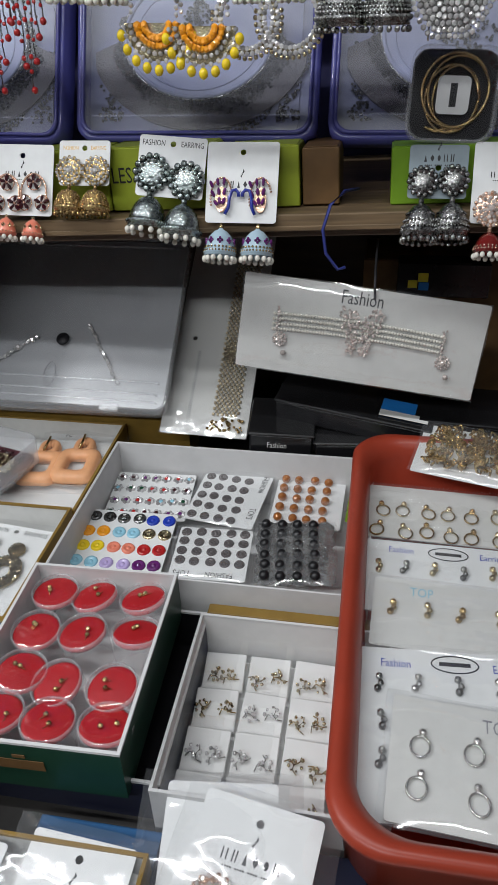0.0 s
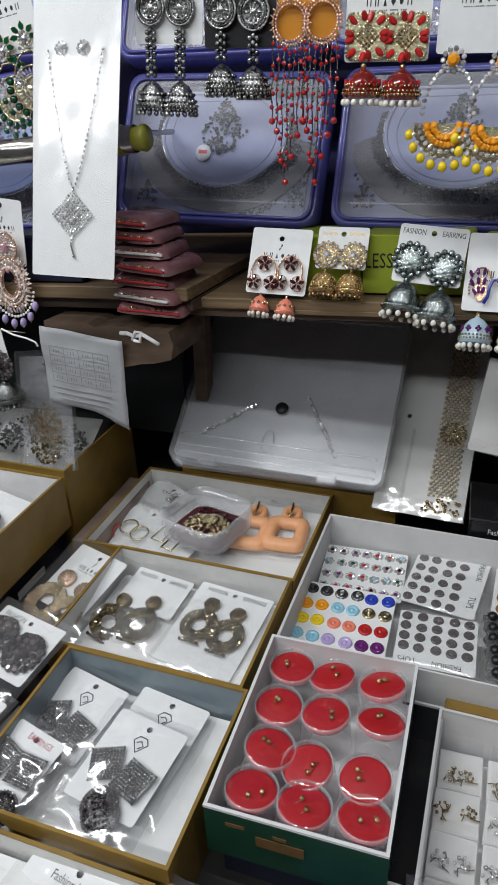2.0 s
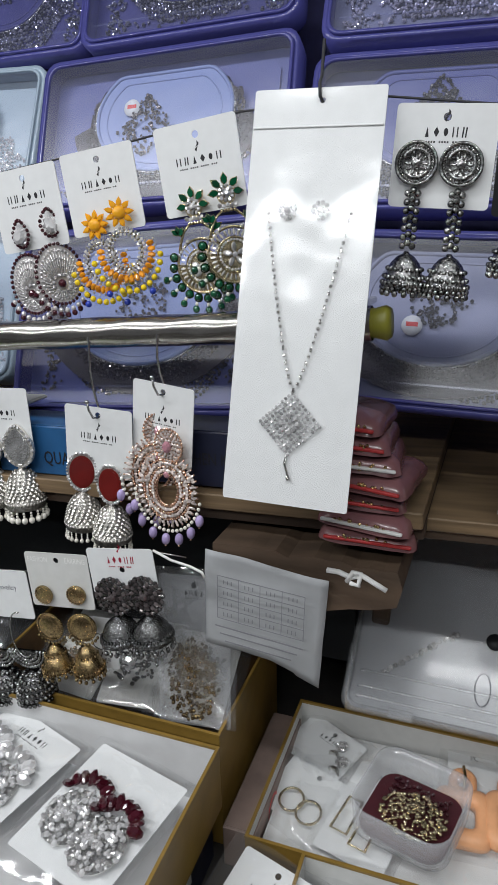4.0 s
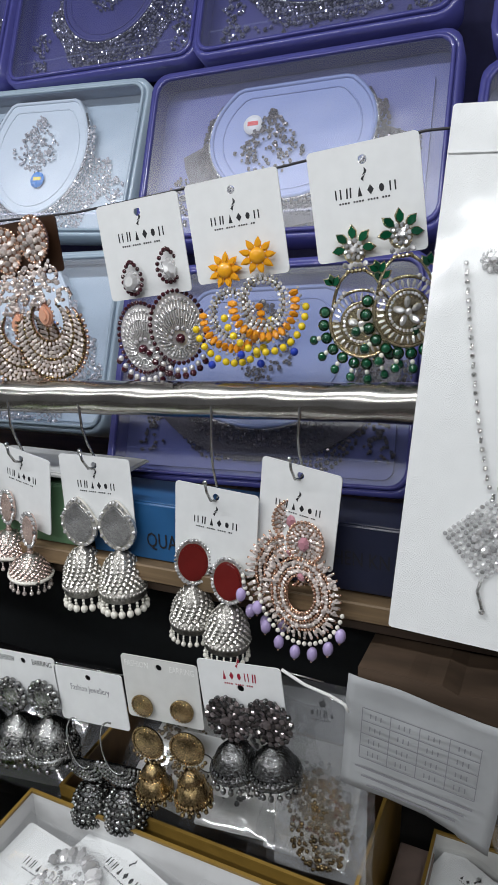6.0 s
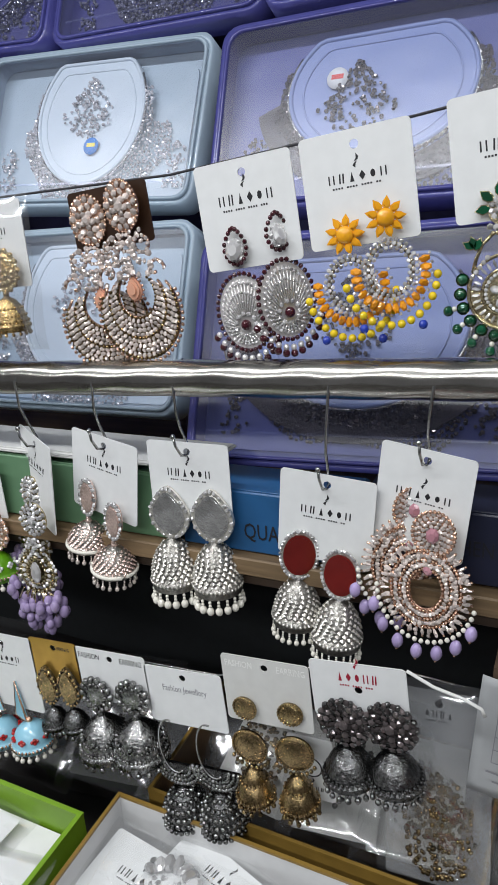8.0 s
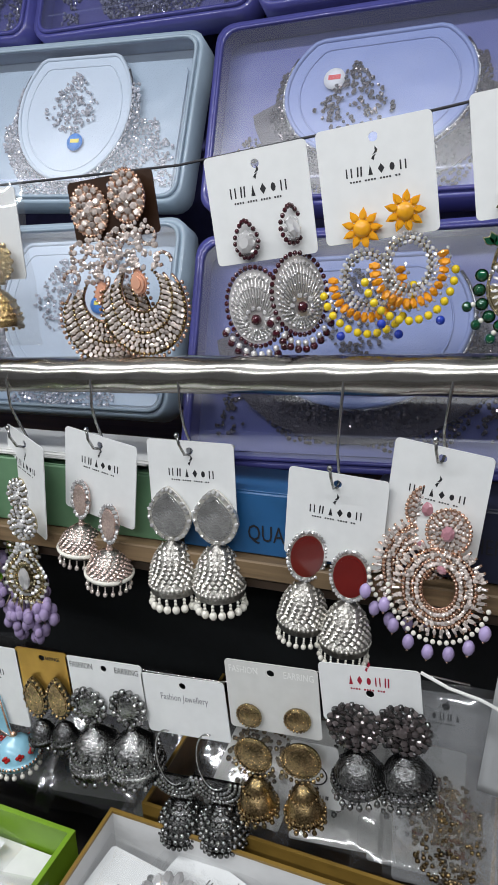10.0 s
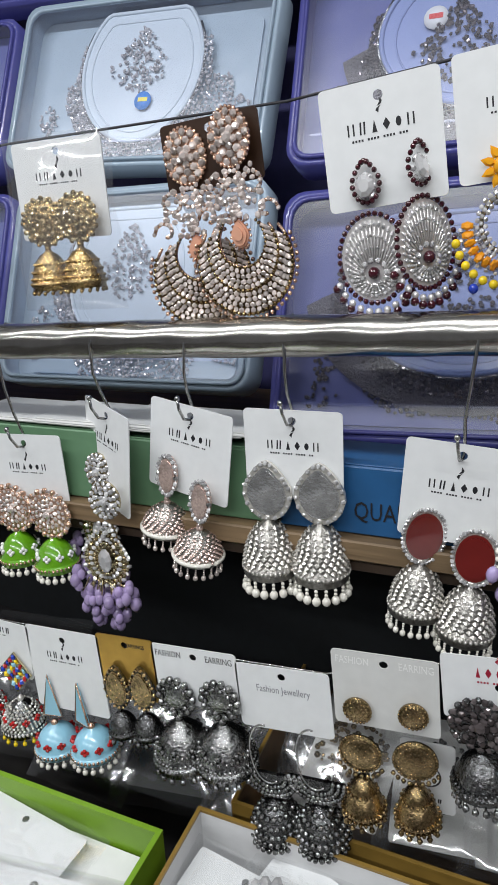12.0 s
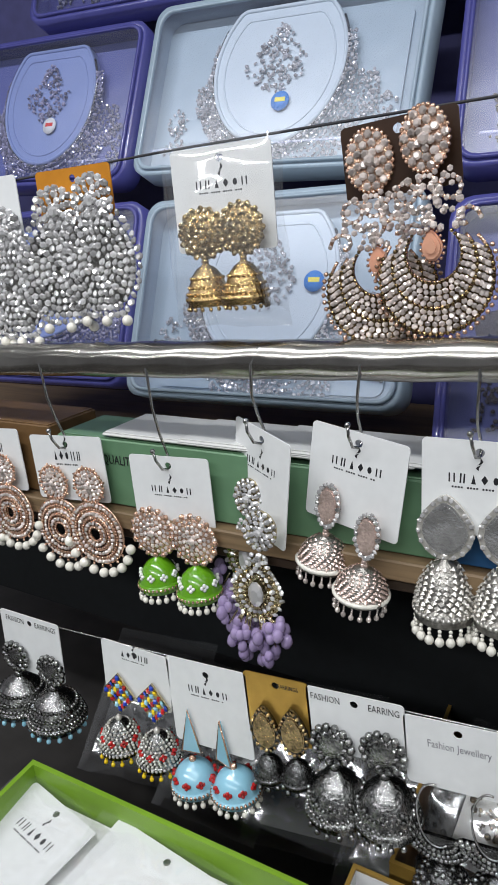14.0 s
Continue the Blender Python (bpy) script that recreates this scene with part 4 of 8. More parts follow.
                for k in range(4):
                    b = k * math.pi / 2
                    mo.ball((r * 0.84 * math.cos(a + 0.13 * math.cos(b)), r * 0.84 * math.sin(a + 0.13 * math.cos(b)), z0 - h * (0.5 + 0.07 * math.sin(b))), r * 0.09, 6, 4)
            out.append(("motif", mo.mesh("motif", motif), True))
    return out


def pair(card_ob, pieces, spots, size=1.12):
    """Two earrings from one set of meshes; spots: (x, z[, turn, y]) in mm from the card's top middle."""
    for sp in spots:
        x, z = sp[0], sp[1]
        turn, y = (sp[2] if len(sp) > 2 else 0), (sp[3] if len(sp) > 3 else -2.5)
        main = None
        for name, me, child in pieces:
            if main is None:
                main = part(name, me, None, card_ob, "", pose(x * 0.001, y * 0.001, z * 0.001, 0, sp[4] if len(sp) > 4 else 0, turn) @ Matrix.Scale(size, 4))
            else:
                part(name, me, None, main)


def backing(label, m, w, h, mat=WHITE_CARD, mark=None, ink=INK, text=None, text_size=6.0, text_z=None, hole=True, name="earring_card", category="earring card", hz=6, fold=False, group="earring cards"):
    """The card that a pair is pinned to; origin at the middle of its top edge."""
    t = thing(name, label, category, m, group)
    o = dense(rrect(w, h, 2.5, 4, 0, -h / 2), 6)
    c = part("card", holed(o, 0, -hz, 2.3, -0.35, 0.35) if hole else Shape().plate(o, -0.35, 0.35), mat, t)
    if mark:
        width, letters, height, mz = mark
        shapes_mark(width, letters, height, t, 0, mz, ink, -0.42)
    if text:
        for tx, body in text:
            words(body, text_size, ink, t, tx, -0.42, text_z if text_z is not None else -hz)
    return t


def hook(t, dz=30, sway=3, hz=-6):
    """The S-shaped wire hook by which a card hangs from the pipe."""
    pts = [(sway, 13, dz - 4), (sway, 13, dz + 4), (sway * 0.8, 9, dz + 10), (sway * 0.6, 1, dz + 12), (sway * 0.5, -6, dz + 9), (sway * 0.2, -10, dz), (0, -8, dz * 0.55), (-1, -3, dz * 0.25),
           (0, 2, hz + 4), (0, 3, hz), (0, 0.5, hz - 2.5), (-1, -5, hz - 1), (-2, -9, hz + 6), (-3, -9.5, hz + 12)]
    s = Shape().tube(pts, 0.9, 6)
    s.ball(pts[-1], 1.7, 8, 5)
    part("hook", s, WIRE, t, "bent wire hook with a ball tip")


def at(x, y, z, roll=0.0, yaw=0.0, pitch=0.0):
    return pose(x, y, z, pitch, roll, yaw)


# upper row on the pipe's string -------------------------------------------------
YT = 0.560
# bagged gold domes
t = backing("white card with antique gold dome earrings in a clear bag", at(-0.839, YT, 1.301, -4), 62, 54, mark=(34, 6, 4, -19))
pair(t, jhumka(13.5, 2, 13, 24, GOLD, stones=PALEGOLD, gem=1.8, pn=16, pr=1.2, pearl=GOLD, dotrows=4), [(-13, -44, 12), (13, -43, 0, -6)], 0.98)
wrap_later = t
# rose chandbalis
def chandbali(metal, stones):
    b, s, rim = Shape(), Shape(), Shape()
    cluster(s, 0, 0, 9.0, 2.0, 3, -2.4, sz=1.3)
    b.plate([(x, z) for x, _, z in arc(0, 0, 10, 13, 0, 350, 24)], -1.2, 1.0, True)
    bead_ring(b, 0, 10, 13, 1.1)
    for sx in (-1, 0, 1):
        b.tube(arc(sx * 9.5, -19 - 1.5 * abs(sx), 4.4, 4.4, 100, 430, 14, -2.2), 0.9, 5)
        for x, y, z in arc(sx * 9.5, -19 - 1.5 * abs(sx), 4.4, 4.4, 100, 430, 9, -3.0):
            s.gem((x, y, z), 1.25)
    for sx in (-1, 1):
        coil = [(sx * (15 + (6.0 - 0.55 * k) * math.cos(0.62 * k)), -1.8, -34 + (6.0 - 0.55 * k) * math.sin(0.62 * k)) for k in range(9)]
        b.tube(coil, 1.0, 5)
        for q in coil[:7]:
            s.gem((q[0], q[1] - 0.9, q[2]), 1.15)
        for k in range(4):
            s.gem((sx * (4 + 2.8 * k), -2.4, -27 - 1.2 * k), 1.5)
    for k in range(3):
        s.gem((0, -2.6, -27 - 3.2 * k), 1.6)
    hole, mid, out = (-46.5, 12.2), (-51.5, 18.2), (-56.5, 24.5)
    bead_ring(rim, hole[0], hole[1], hole[1], 0.9, 130, 410, -1.4)
    bead_ring(rim, mid[0], mid[1], mid[1], 1.15, 150, 390, -1.6)
    bead_ring(rim, out[0], out[1], out[1], 1.2, 152, 388, -1.2)
    for c, r in (hole, mid, out):
        b.tube(arc(0, c, r, r, 140, 400, 34, 0), 0.8, 5)
    crescent(s, hole[0], hole[1] + 0.5, mid[0], mid[1] - 0.5, 1.4, 4, 150, 390, -1.6)
    crescent(s, mid[0], mid[1] + 0.5, out[0], out[1] - 0.5, 1.5, 4, 158, 382, -1.3)
    for i in range(34):
        a = radians(156 + 228 * i / 33)
        b.ball((26.8 * math.cos(a), -0.8, out[0] + 26.8 * math.sin(a)), 1.15, 6, 4)
    # Backing in bronze instead of rose: paints the shade of gaps between stones.
    for c0, c1 in ((hole, mid), (mid, out)):
        rim.plate([(x, z) for x, _, z in arc(0, c1[0], c1[1], c1[1], 160, 380, 26)] + [(x, z) for x, _, z in arc(0, c0[0], c0[1], c0[1], 380, 160, 22)], 0.2, 1.0, True)
    rn = random.Random(12)
    for i in range(54):
        z = rn.uniform(-37, -13)
        s.gem((rn.uniform(-1, 1) * (8 - 0.3 * z * 0.8), rn.uniform(-3.4, -1.6), z), rn.uniform(1.1, 1.9))
    drop = Shape()
    for k, (w, y) in enumerate(((1.0, -1.0), (0.85, -2.6), (0.5, -3.6))):
        drop.plate([(x * w, z * w - 43) for x, z in drop_outline(9, 13, 20)], y - 1.2, y, True)
    for x, z in dense(drop_outline(10.4, 14.6), 2.2):
        b.ball((x, -1.2, z - 43), 0.8, 6, 4)
    return [("earring", b.mesh("earring", metal), False), ("rim_band", rim.mesh("rim_band", BRONZE), True), ("stone_setting", s.mesh("stone_setting", stones), True), ("drop_stone", drop.mesh("drop_stone", PEACHGEM), True)]


t = backing("brown card with large rose-gold crescent earrings set with peach rhinestones", at(-0.743, YT, 1.308, -8), 56, 34, BROWN_CARD, hz=5)
pair(t, chandbali(ROSE, ROSECRYSTAL), [(-14, -17, 14), (14, -13, 0, -7)], 1.08)
# sunburst ovals
def sunburst(metal):
    b, s, e = Shape(), Shape(), Shape()
    for x, z in dense(drop_outline(12, 17), 2.4):
        e.ball((x, -1, z), 1.3, 6, 4)
    s.gem((0, -2, -1.5), 4.2, n=8, sz=1.3)
    for i in range(8):
        s.gem((3.6 * math.cos(i * 0.785), -1.2, -2 + 5 * math.sin(i * 0.785)), 1.3)
    cz = -32
    b.plate([(x, z) for x, _, z in arc(0, cz, 14, 18, 0, 350, 30)], -0.8, 0.8, True)
    for i in range(36):
        a = 2 * math.pi * i / 36
        b.tube([(4.5 * math.cos(a), -1.6, cz - 6 + 5 * math.sin(a)), (12.6 * math.cos(a), -1.1, cz + 16.4 * math.sin(a))], 0.55, 4)
        e.ball((15 * math.cos(a), -1, cz + 19 * math.sin(a)), 1.35, 6, 4)
        for q in (0.35, 0.62, 0.9):
            if q > 0.4 or i % 2:
                s.gem(((4.5 + 8.1 * q) * math.cos(a), -1.7, cz - 6 * (1 - q) + (5 + 11.4 * q) * math.sin(a)), 0.55 + 0.45 * q, n=5)
    for x, y, z in arc(0, cz - 6, 5.5, 5.5, 0, 330, 10, -1.8):
        s.gem((x, y, z), 1.4)
    e.ball((0, -2.2, cz - 6), 2.8, 8, 5)
    for i in range(11):
        a = radians(205 + 13 * i)
        b.ball((18 * math.cos(a), -1, cz + 23 * math.sin(a)), 1.7, 6, 4)
        e.ball((19.5 * math.cos(a), -1, cz + 26 * math.sin(a)), 2.0, 7, 5)
    return [("earring", b.mesh("earring", metal), False), ("stone_setting", s.mesh("stone_setting", CRYSTAL), True), ("bead_edging", e.mesh("bead_edging", MAROON), True)]


t = backing("white card with oval sunburst earrings edged in maroon beads", at(-0.656, YT, 1.320, -9), 57, 56, mark=(34, 6, 5, -20), hz=7)
pair(t, sunburst(PEARLSILVER), [(-9, -44), (16, -40, 48)])
# yellow flowers with hoops
def flower_hoop():
    b, s, f, p, y, u = Shape(), Shape(), Shape(), Shape(), Shape(), Shape()
    for i in range(9):
        a = 2 * math.pi * i / 9
        ca, sa = math.cos(a), math.sin(a)
        for o, yy in ((1.0, -0.6), (0.6, -1.5)):
            f.plate([(ca * (6.2 + q * o) - sa * h * o, sa * (6.2 + q * o) + ca * h * o) for q, h in ((-3.4, 0), (-1.2, 1.9), (1.0, 1.6), (3.6, 0), (1.0, -1.6), (-1.2, -1.9))], yy - 0.9, yy, True)
    f.lathe([(0, -3.6), (2.4, -3.4), (4.0, -2.4), (4.4, -1.0), (4.4, 0)], (0, 0, 0), 14, "y")
    cz = -23.5
    b.tube(arc(0, cz, 10.4, 12, 0, 345, 28, 0), 1.1, 6, True)
    for k, rr in enumerate((8.8, 10.6, 12.2)):
        n = int(rr * 2.5)
        for i in range(n):
            a = 2 * math.pi * (i + 0.5 * k) / n
            s.gem((rr * math.cos(a), -1.5, cz + rr * 1.14 * math.sin(a)), 1.15)
    for i in range(17):
        a = radians(172 + 200 * i / 16)
        p.gem((16.3 * math.cos(a), -0.9, cz - 1 + 17.0 * math.sin(a)), 2.3, n=6, h=1.9, sx=1.25, sz=0.85, turn=a)
        s.gem((13.6 * math.cos(a + 0.09), -0.9, cz + 15.0 * math.sin(a + 0.09)), 0.9)
        s.gem((19.4 * math.cos(a + 0.09), -0.8, cz - 1 + 20.2 * math.sin(a + 0.09)), 0.95)
    for i in range(14):
        a = radians(188 + 164 * i / 13)
        y.ball((21.6 * math.cos(a), -1, cz - 2 + 24 * math.sin(a)), 2.1, 7, 5)
    for a in (232, 300):
        u.ball((25 * math.cos(radians(a)), -1, cz - 3 + 28.5 * math.sin(radians(a))), 2.3, 8, 5)
    return [("earring", b.mesh("earring", PALEGOLD), False), ("stone_setting", s.mesh("stone_setting", CRYSTAL), True), ("flower", f.mesh("flower", ORANGEFLOWER), True),
            ("petal_ring", p.mesh("petal_ring", ORANGEBEAD), True), ("bead_drop", y.mesh("bead_drop", YELLOWBEAD), True), ("bead_drop", u.mesh("bead_drop", BLUEBEAD), True)]


t = backing("white card with amber flower earrings and yellow bead hoops", at(-0.595, YT, 1.331, -9), 57, 55, mark=(32, 6, 4.2, -22), hz=7)
FH = flower_hoop()
pair(t, FH, [(-9, -49, 8), (13, -44, 24, -6)], 1.06)
# green stones
def green_chand():
    b, s, g, m2 = Shape(), Shape(), Shape(), Shape()

    def leaf(cx, cz, a, k=1.0):
        ca, sa = math.cos(a), math.sin(a)
        for o, yy, sh in ((1.25, -0.2, b), (1.0, -1.0, g)):
            sh.plate([(cx + ca * q * o * k - sa * h * o * k, cz + sa * q * o * k + ca * h * o * k) for q, h in ((-3.0, 0), (-1.5, 1.5), (0.6, 1.8), (3.2, 0), (0.6, -1.8), (-1.5, -1.5))], yy - 0.9, yy, True)

    for i in range(5):
        a = radians(-5 + 47.5 * i)
        leaf(7.4 * math.cos(a), 7.0 * math.sin(a), a)
    cluster(s, 0, -1, 4.6, 1.35, 2, -1.6)
    b.plate([(x, z) for x, _, z in arc(0, -2, 5.6, 6.0, 0, 350, 18)], -0.8, 0.7, True)
    for k in range(5):
        s.gem((-5 + 2.5 * k, -1.4, -8 - 0.5 * (k % 2)), 1.5)
        b.ball((-4 + 2.0 * k, -1.2, -11), 1.2, 6, 4)
    for sx in (-1, 1):
        for da in (-0.75, 0, 0.75):
            leaf(sx * 12 + 3.0 * math.sin(da + 0.25 * sx), -17 + 3.0 * math.cos(da), 1.57 - da - 0.25 * sx, 0.85)
        b.tube([(sx * 4, -0.6, -11), (sx * 9, -0.6, -15), (sx * 12, -0.6, -21), (sx * 14, -0.6, -27)], 0.9, 5)
        for k in range(5):
            s.gem((sx * (7 + 1.8 * k), -1.4, -21 - 1.9 * k), 1.25)
    cz = -37
    for r, t in ((16.6, 0.9), (10.6, 0.7)):
        b.tube(arc(0, cz, r, r, 0, 350, 34, -0.4), t, 5, True)
    b.plate([(x, z) for x, _, z in arc(0, cz, 10.4, 10.4, 0, 350, 28)], 0.0, 0.8, True)
    b.plate([(x, z) for x, _, z in arc(0, cz, 16, 16, 170, 370, 28)] + [(x, z) for x, _, z in arc(0, cz, 10.4, 10.4, 370, 170, 24)], -0.2, 0.8, True)
    for i in range(5):
        a = radians(90 + 72 * i)
        s.gem((4.6 * math.cos(a), -1.2, cz + 4.6 * math.sin(a)), 2.3, n=8, sx=1.35, sz=0.8, turn=a)
    s.gem((0, -1.8, cz), 1.8, n=8)
    for i in range(30):
        a = 2 * math.pi * i / 30
        s.gem((9.0 * math.cos(a), -1.2, cz + 9.0 * math.sin(a)), 0.95)
        s.gem((13.4 * math.cos(a), -0.9, cz + 13.4 * math.sin(a)), 1.3, sx=1.6, sz=0.6, turn=a)
    for i in range(13):
        a = radians(158 + 224 * i / 12)
        x, z = 20.2 * math.cos(a), cz + 20.2 * math.sin(a)
        b.lathe([(3.0, -0.4), (3.1, 0.4), (0, 0.6)], (x, 0, z), 10, "y")
        g.lathe([(0, -1.8), (1.6, -1.5), (2.5, -0.5), (2.5, 0.3)], (x, 0, z), 10, "y")
    for i in range(9):
        a = radians(192 + 156 * i / 8)
        m2.ball((23.8 * math.cos(a), -1, cz + 24.2 * math.sin(a)), 1.3, 6, 4)
        g.ball((26.6 * math.cos(a), -1, cz + 27.6 * math.sin(a)), 2.5, 8, 6)
    return [("earring", b.mesh("earring", PALEGOLD), False), ("stone_setting", s.mesh("stone_setting", CRYSTAL), True), ("bead_edging", g.mesh("bead_edging", GREENGEM), True), ("pearl_edging", m2.mesh("pearl_edging", PEARL), True)]


t = backing("white card with round kundan earrings edged in green stones", at(-0.522, YT, 1.345, -9), 58, 56, mark=(34, 6, 4.5, -23), hz=8)
pair(t, green_chand(), [(-8, -50), (17, -46, 30, -6)], 1.06)
# silver rhinestone pieces at the far end
def silver_fan():
    b, s, p = Shape(), Shape(), Shape()
    cluster(s, 0, 0, 11, 2.0, 4, -1.5)
    r = random.Random(4)
    for k in range(7):
        rad = 4 + 3.5 * k
        n = int(rad * 1.75)
        for i in range(n):
            a = 2 * math.pi * i / n + 0.3 * k
            s.gem((rad * math.cos(a) * 0.92, -2.6 + 0.3 * k + r.uniform(-0.8, 0.3), -27 + rad * math.sin(a) * (1 + 0.05 * math.cos(6 * a))), 1.75)
    b.plate([(x, z) for x, _, z in arc(0, -27, 20, 22, 0, 350, 30)], -0.4, 0.8, True)
    for i in range(3):
        b.tube([(-12 + 12 * i, 0, -46), (-12 + 12 * i, -1, -53)], 0.6, 5)
        p.ball((-12 + 12 * i, -1, -54), 2.6, 10, 7)
    return [("earring", b.mesh("earring", SILVER), False), ("stone_setting", s.mesh("stone_setting", CRYSTAL), True), ("pearl_edging", p.mesh("pearl_edging", PEARL), True)]


t = backing("amber card with fan-shaped silver rhinestone earrings and pearls", at(-0.941, YT, 1.294, -4), 58, 30, AMBER_CARD)
SF = silver_fan()
pair(t, SF, [(-15, -24, 15), (17, -20, 0, -5)], 1.3)
t = backing("white card with fan-shaped silver rhinestone earrings", at(-1.015, YT, 1.290, -4), 56, 54, mark=(30, 6, 4, -20))
pair(t, SF, [(-12, -36, 10), (14, -34)], 1.3)

# row hung from the pipe on hooks ------------------------------------------------------
YM = 0.552
HOOK_Z = lambda x, z: (1.2235 + 0.0805 * (x + 0.40) - z) * 1000


def hung(label, x, z, roll, w, h, mark, yaw=0.0, **kw):
    t = backing(label, at(x, YM, z, roll, yaw), w, h, mark=mark, group="cards on the pipe", **kw)
    hook(t, HOOK_Z(x, z) - 1, 4)
    return t


t = hung("white card with rose-gold round earrings and pearl drops", -0.962, 1.126, -6, 64, 46, (26, 5, 6, -14))
def round_pearls(R=18.5):
    b, s, p = Shape(), Shape(), Shape()
    cluster(s, 0, 0, 8.5, 1.4, 4, -1.8)
    b.lathe([(0, -1), (9, -1), (9.8, 0), (0, 1)], (0, 0, 0), 18, "y")
    bead_ring(b, 0, 10, 10, 1.1)
    for i in range(8):
        a = 2 * math.pi * i / 8 + 0.2
        b.tube([(9 * math.cos(a), -0.8, 9 * math.sin(a)), (11.8 * math.cos(a), -1, 11.8 * math.sin(a))], 0.7, 4)
    cz = -10 - R
    for k, q in enumerate((1.0, 0.86, 0.7, 0.54, 0.38, 0.24)):
        rr = R * q
        b.tube(arc(0, cz, rr, rr, 0, 348, 32, -0.5 - 0.3 * k), 0.75, 5, True)
        if k % 2 == 0:
            n = int(rr * 2.3)
            for i in range(n):
                a = 2 * math.pi * i / n
                s.gem((rr * 0.93 * math.cos(a), -1.3 - 0.3 * k, cz + rr * 0.93 * math.sin(a)), 1.2)
        else:
            bead_ring(b, cz, rr * 0.92, rr * 0.92, 0.8, y=-1.4 - 0.2 * k)
    for i in range(22):
        a = 2 * math.pi * i / 22
        b.tube([(4 * math.cos(a), -1.2, cz + 4 * math.sin(a)), (R * math.cos(a + 0.25), -0.5, cz + R * math.sin(a + 0.25))], 0.5, 4)
    for i in range(9):
        a = radians(198 + 144 * i / 8)
        p.ball(((R + 5.2) * math.cos(a), -1, cz + (R + 6.0) * math.sin(a)), 2.9, 10, 7)
        b.ball(((R + 1.4) * math.cos(a), -1, cz + (R + 1.6) * math.sin(a)), 0.9, 6, 4)
    return [("earring", b.mesh("earring", ROSE), False), ("stone_setting", s.mesh("stone_setting", ROSECRYSTAL), True), ("pearl_edging", p.mesh("pearl_edging", PEARL), True)]


pair(t, round_pearls(), [(-14, -33), (20, -32, 0, -5)], 1.2)
t = hung("white card with round rose-gold earrings", -1.035, 1.122, -6, 60, 46, (26, 5, 6, -14))
pair(t, round_pearls(), [(-14, -30), (14, -29, 0, -5)])
t = hung("white card with green enamel dome earrings and pearl fringe", -0.878, 1.124, -5, 60, 46, (32, 6, 4, -22))
pair(t, jhumka(14.5, 0, 13.2, 20, ROSE, LIMEENAMEL, pr=1.8, pn=17, long=1, stones=ROSECRYSTAL, gem=1.7, studs_rows=5, dotrows=1, motif=WHITEENAMEL), [(-17, -52), (16, -52, 0, -6)])
t = hung("white card turned aside with crystal earrings and lilac bead clusters", -0.811, 1.150, 5, 54, 66, (30, 6, 4, -22), yaw=-28)
def lilac_cluster():
    b, s, p = Shape(), Shape(), Shape()
    cluster(s, 0, 0, 7.5, 1.4, 4, -1.6, sz=1.25)
    b.plate([(x, z) for x, _, z in arc(0, 0, 8, 10, 0, 350, 20)], -0.6, 0.8, True)
    for k in range(4):
        s.gem((0.6 * (-1) ** k, -1.8, -11.5 - 2.4 * k), 1.5)
        for sx in (-1, 1):
            s.gem((sx * (3 + k), -1.4, -12 - 2.4 * k), 1.2)
    cz = -31
    for k, (w, h) in enumerate(((12, 17), (16, 22), (20.5, 27), (25, 32))):
        for x, z in dense(drop_outline(w, h, 22), 2.3):
            (b.ball((x, -1.4 + 0.3 * k, z + cz), 1.0, 6, 4) if k % 2 == 0 else s.gem((x, -1.4 + 0.3 * k, z + cz), 1.3))
    b.plate([(x, z + cz) for x, z in drop_outline(25, 32)], -0.4, 0.8, True)
    s.gem((0, -1.8, cz - 1), 4.6, n=10, h=2.4, sz=1.35)
    r = random.Random(3)
    for i in range(58):
        a, k = r.uniform(3.25, 6.17), r.uniform(0.55, 1.25)
        x, z = 14.5 * k * math.cos(a), -40 + 25 * k * math.sin(a)
        p.ball((x, r.uniform(-5, 2), z), r.uniform(2.2, 2.9), 8, 6, 1.35)
        if i % 3 == 0:
            b.tube([(x * 0.7, -1, -44), (x, -1.4, z + 3)], 0.45, 4)
    return [("earring", b.mesh("earring", PALEGOLD), False), ("stone_setting", s.mesh("stone_setting", CRYSTAL), True), ("bead_drop", p.mesh("bead_drop", LILACGLASS), True)]


pair(t, lilac_cluster(), [(-8, -46, 20), (18, -53, 34, -12)], 1.28)
t = hung("white card turned aside with rose-gold granulated dome earrings", -0.753, 1.156, 5, 58, 56, (32, 6, 4.4, -19), yaw=-9)
pair(t, jhumka(6.0, 5, 13.5, 17, PALEROSE, dome_mat=SHADESILVER, pr=1.4, pn=18, long=3, stud="oval", oval=1.9, stud_mat=PALEROSE, gem=1.5, dotrows=1, scales=True, pearl=ROSECRYSTAL, collar=PEARL), [(-13, -46), (15, -53, 0, -7)])
t = hung("white card with clear pear stones and silver domes fringed in pearls", -0.692, 1.160, -3, 57, 50, (32, 6, 4.6, -20))
pair(t, jhumka(12.5, 0, 14.5, 30, WARMSILVER, SHADESILVER, pr=2.3, pn=17, long=2, stud="drop", oval=0.95, gem=1.25, dotrows=1, scales=True), [(-15.5, -47), (15.5, -46)])
t = hung("white card with oxblood stones and silver dome earrings", -0.601, 1.152, 2, 57, 54, (32, 6, 4.4, -23))
pair(t, jhumka(10.0, 0, 13.5, 27, WARMSILVER, SHADESILVER, pr=1.5, pn=20, long=3, stud="oval", oval=1.38, stud_mat=DEEPRED, gem=1.15, dotrows=1, scales=True), [(-14, -52, 22), (13, -57, 0, -6)])
t = hung("white card with long rose-gold pear earrings and lilac drops", -0.546, 1.174, 4, 52, 60, (32, 6, 4, -26), yaw=-8)
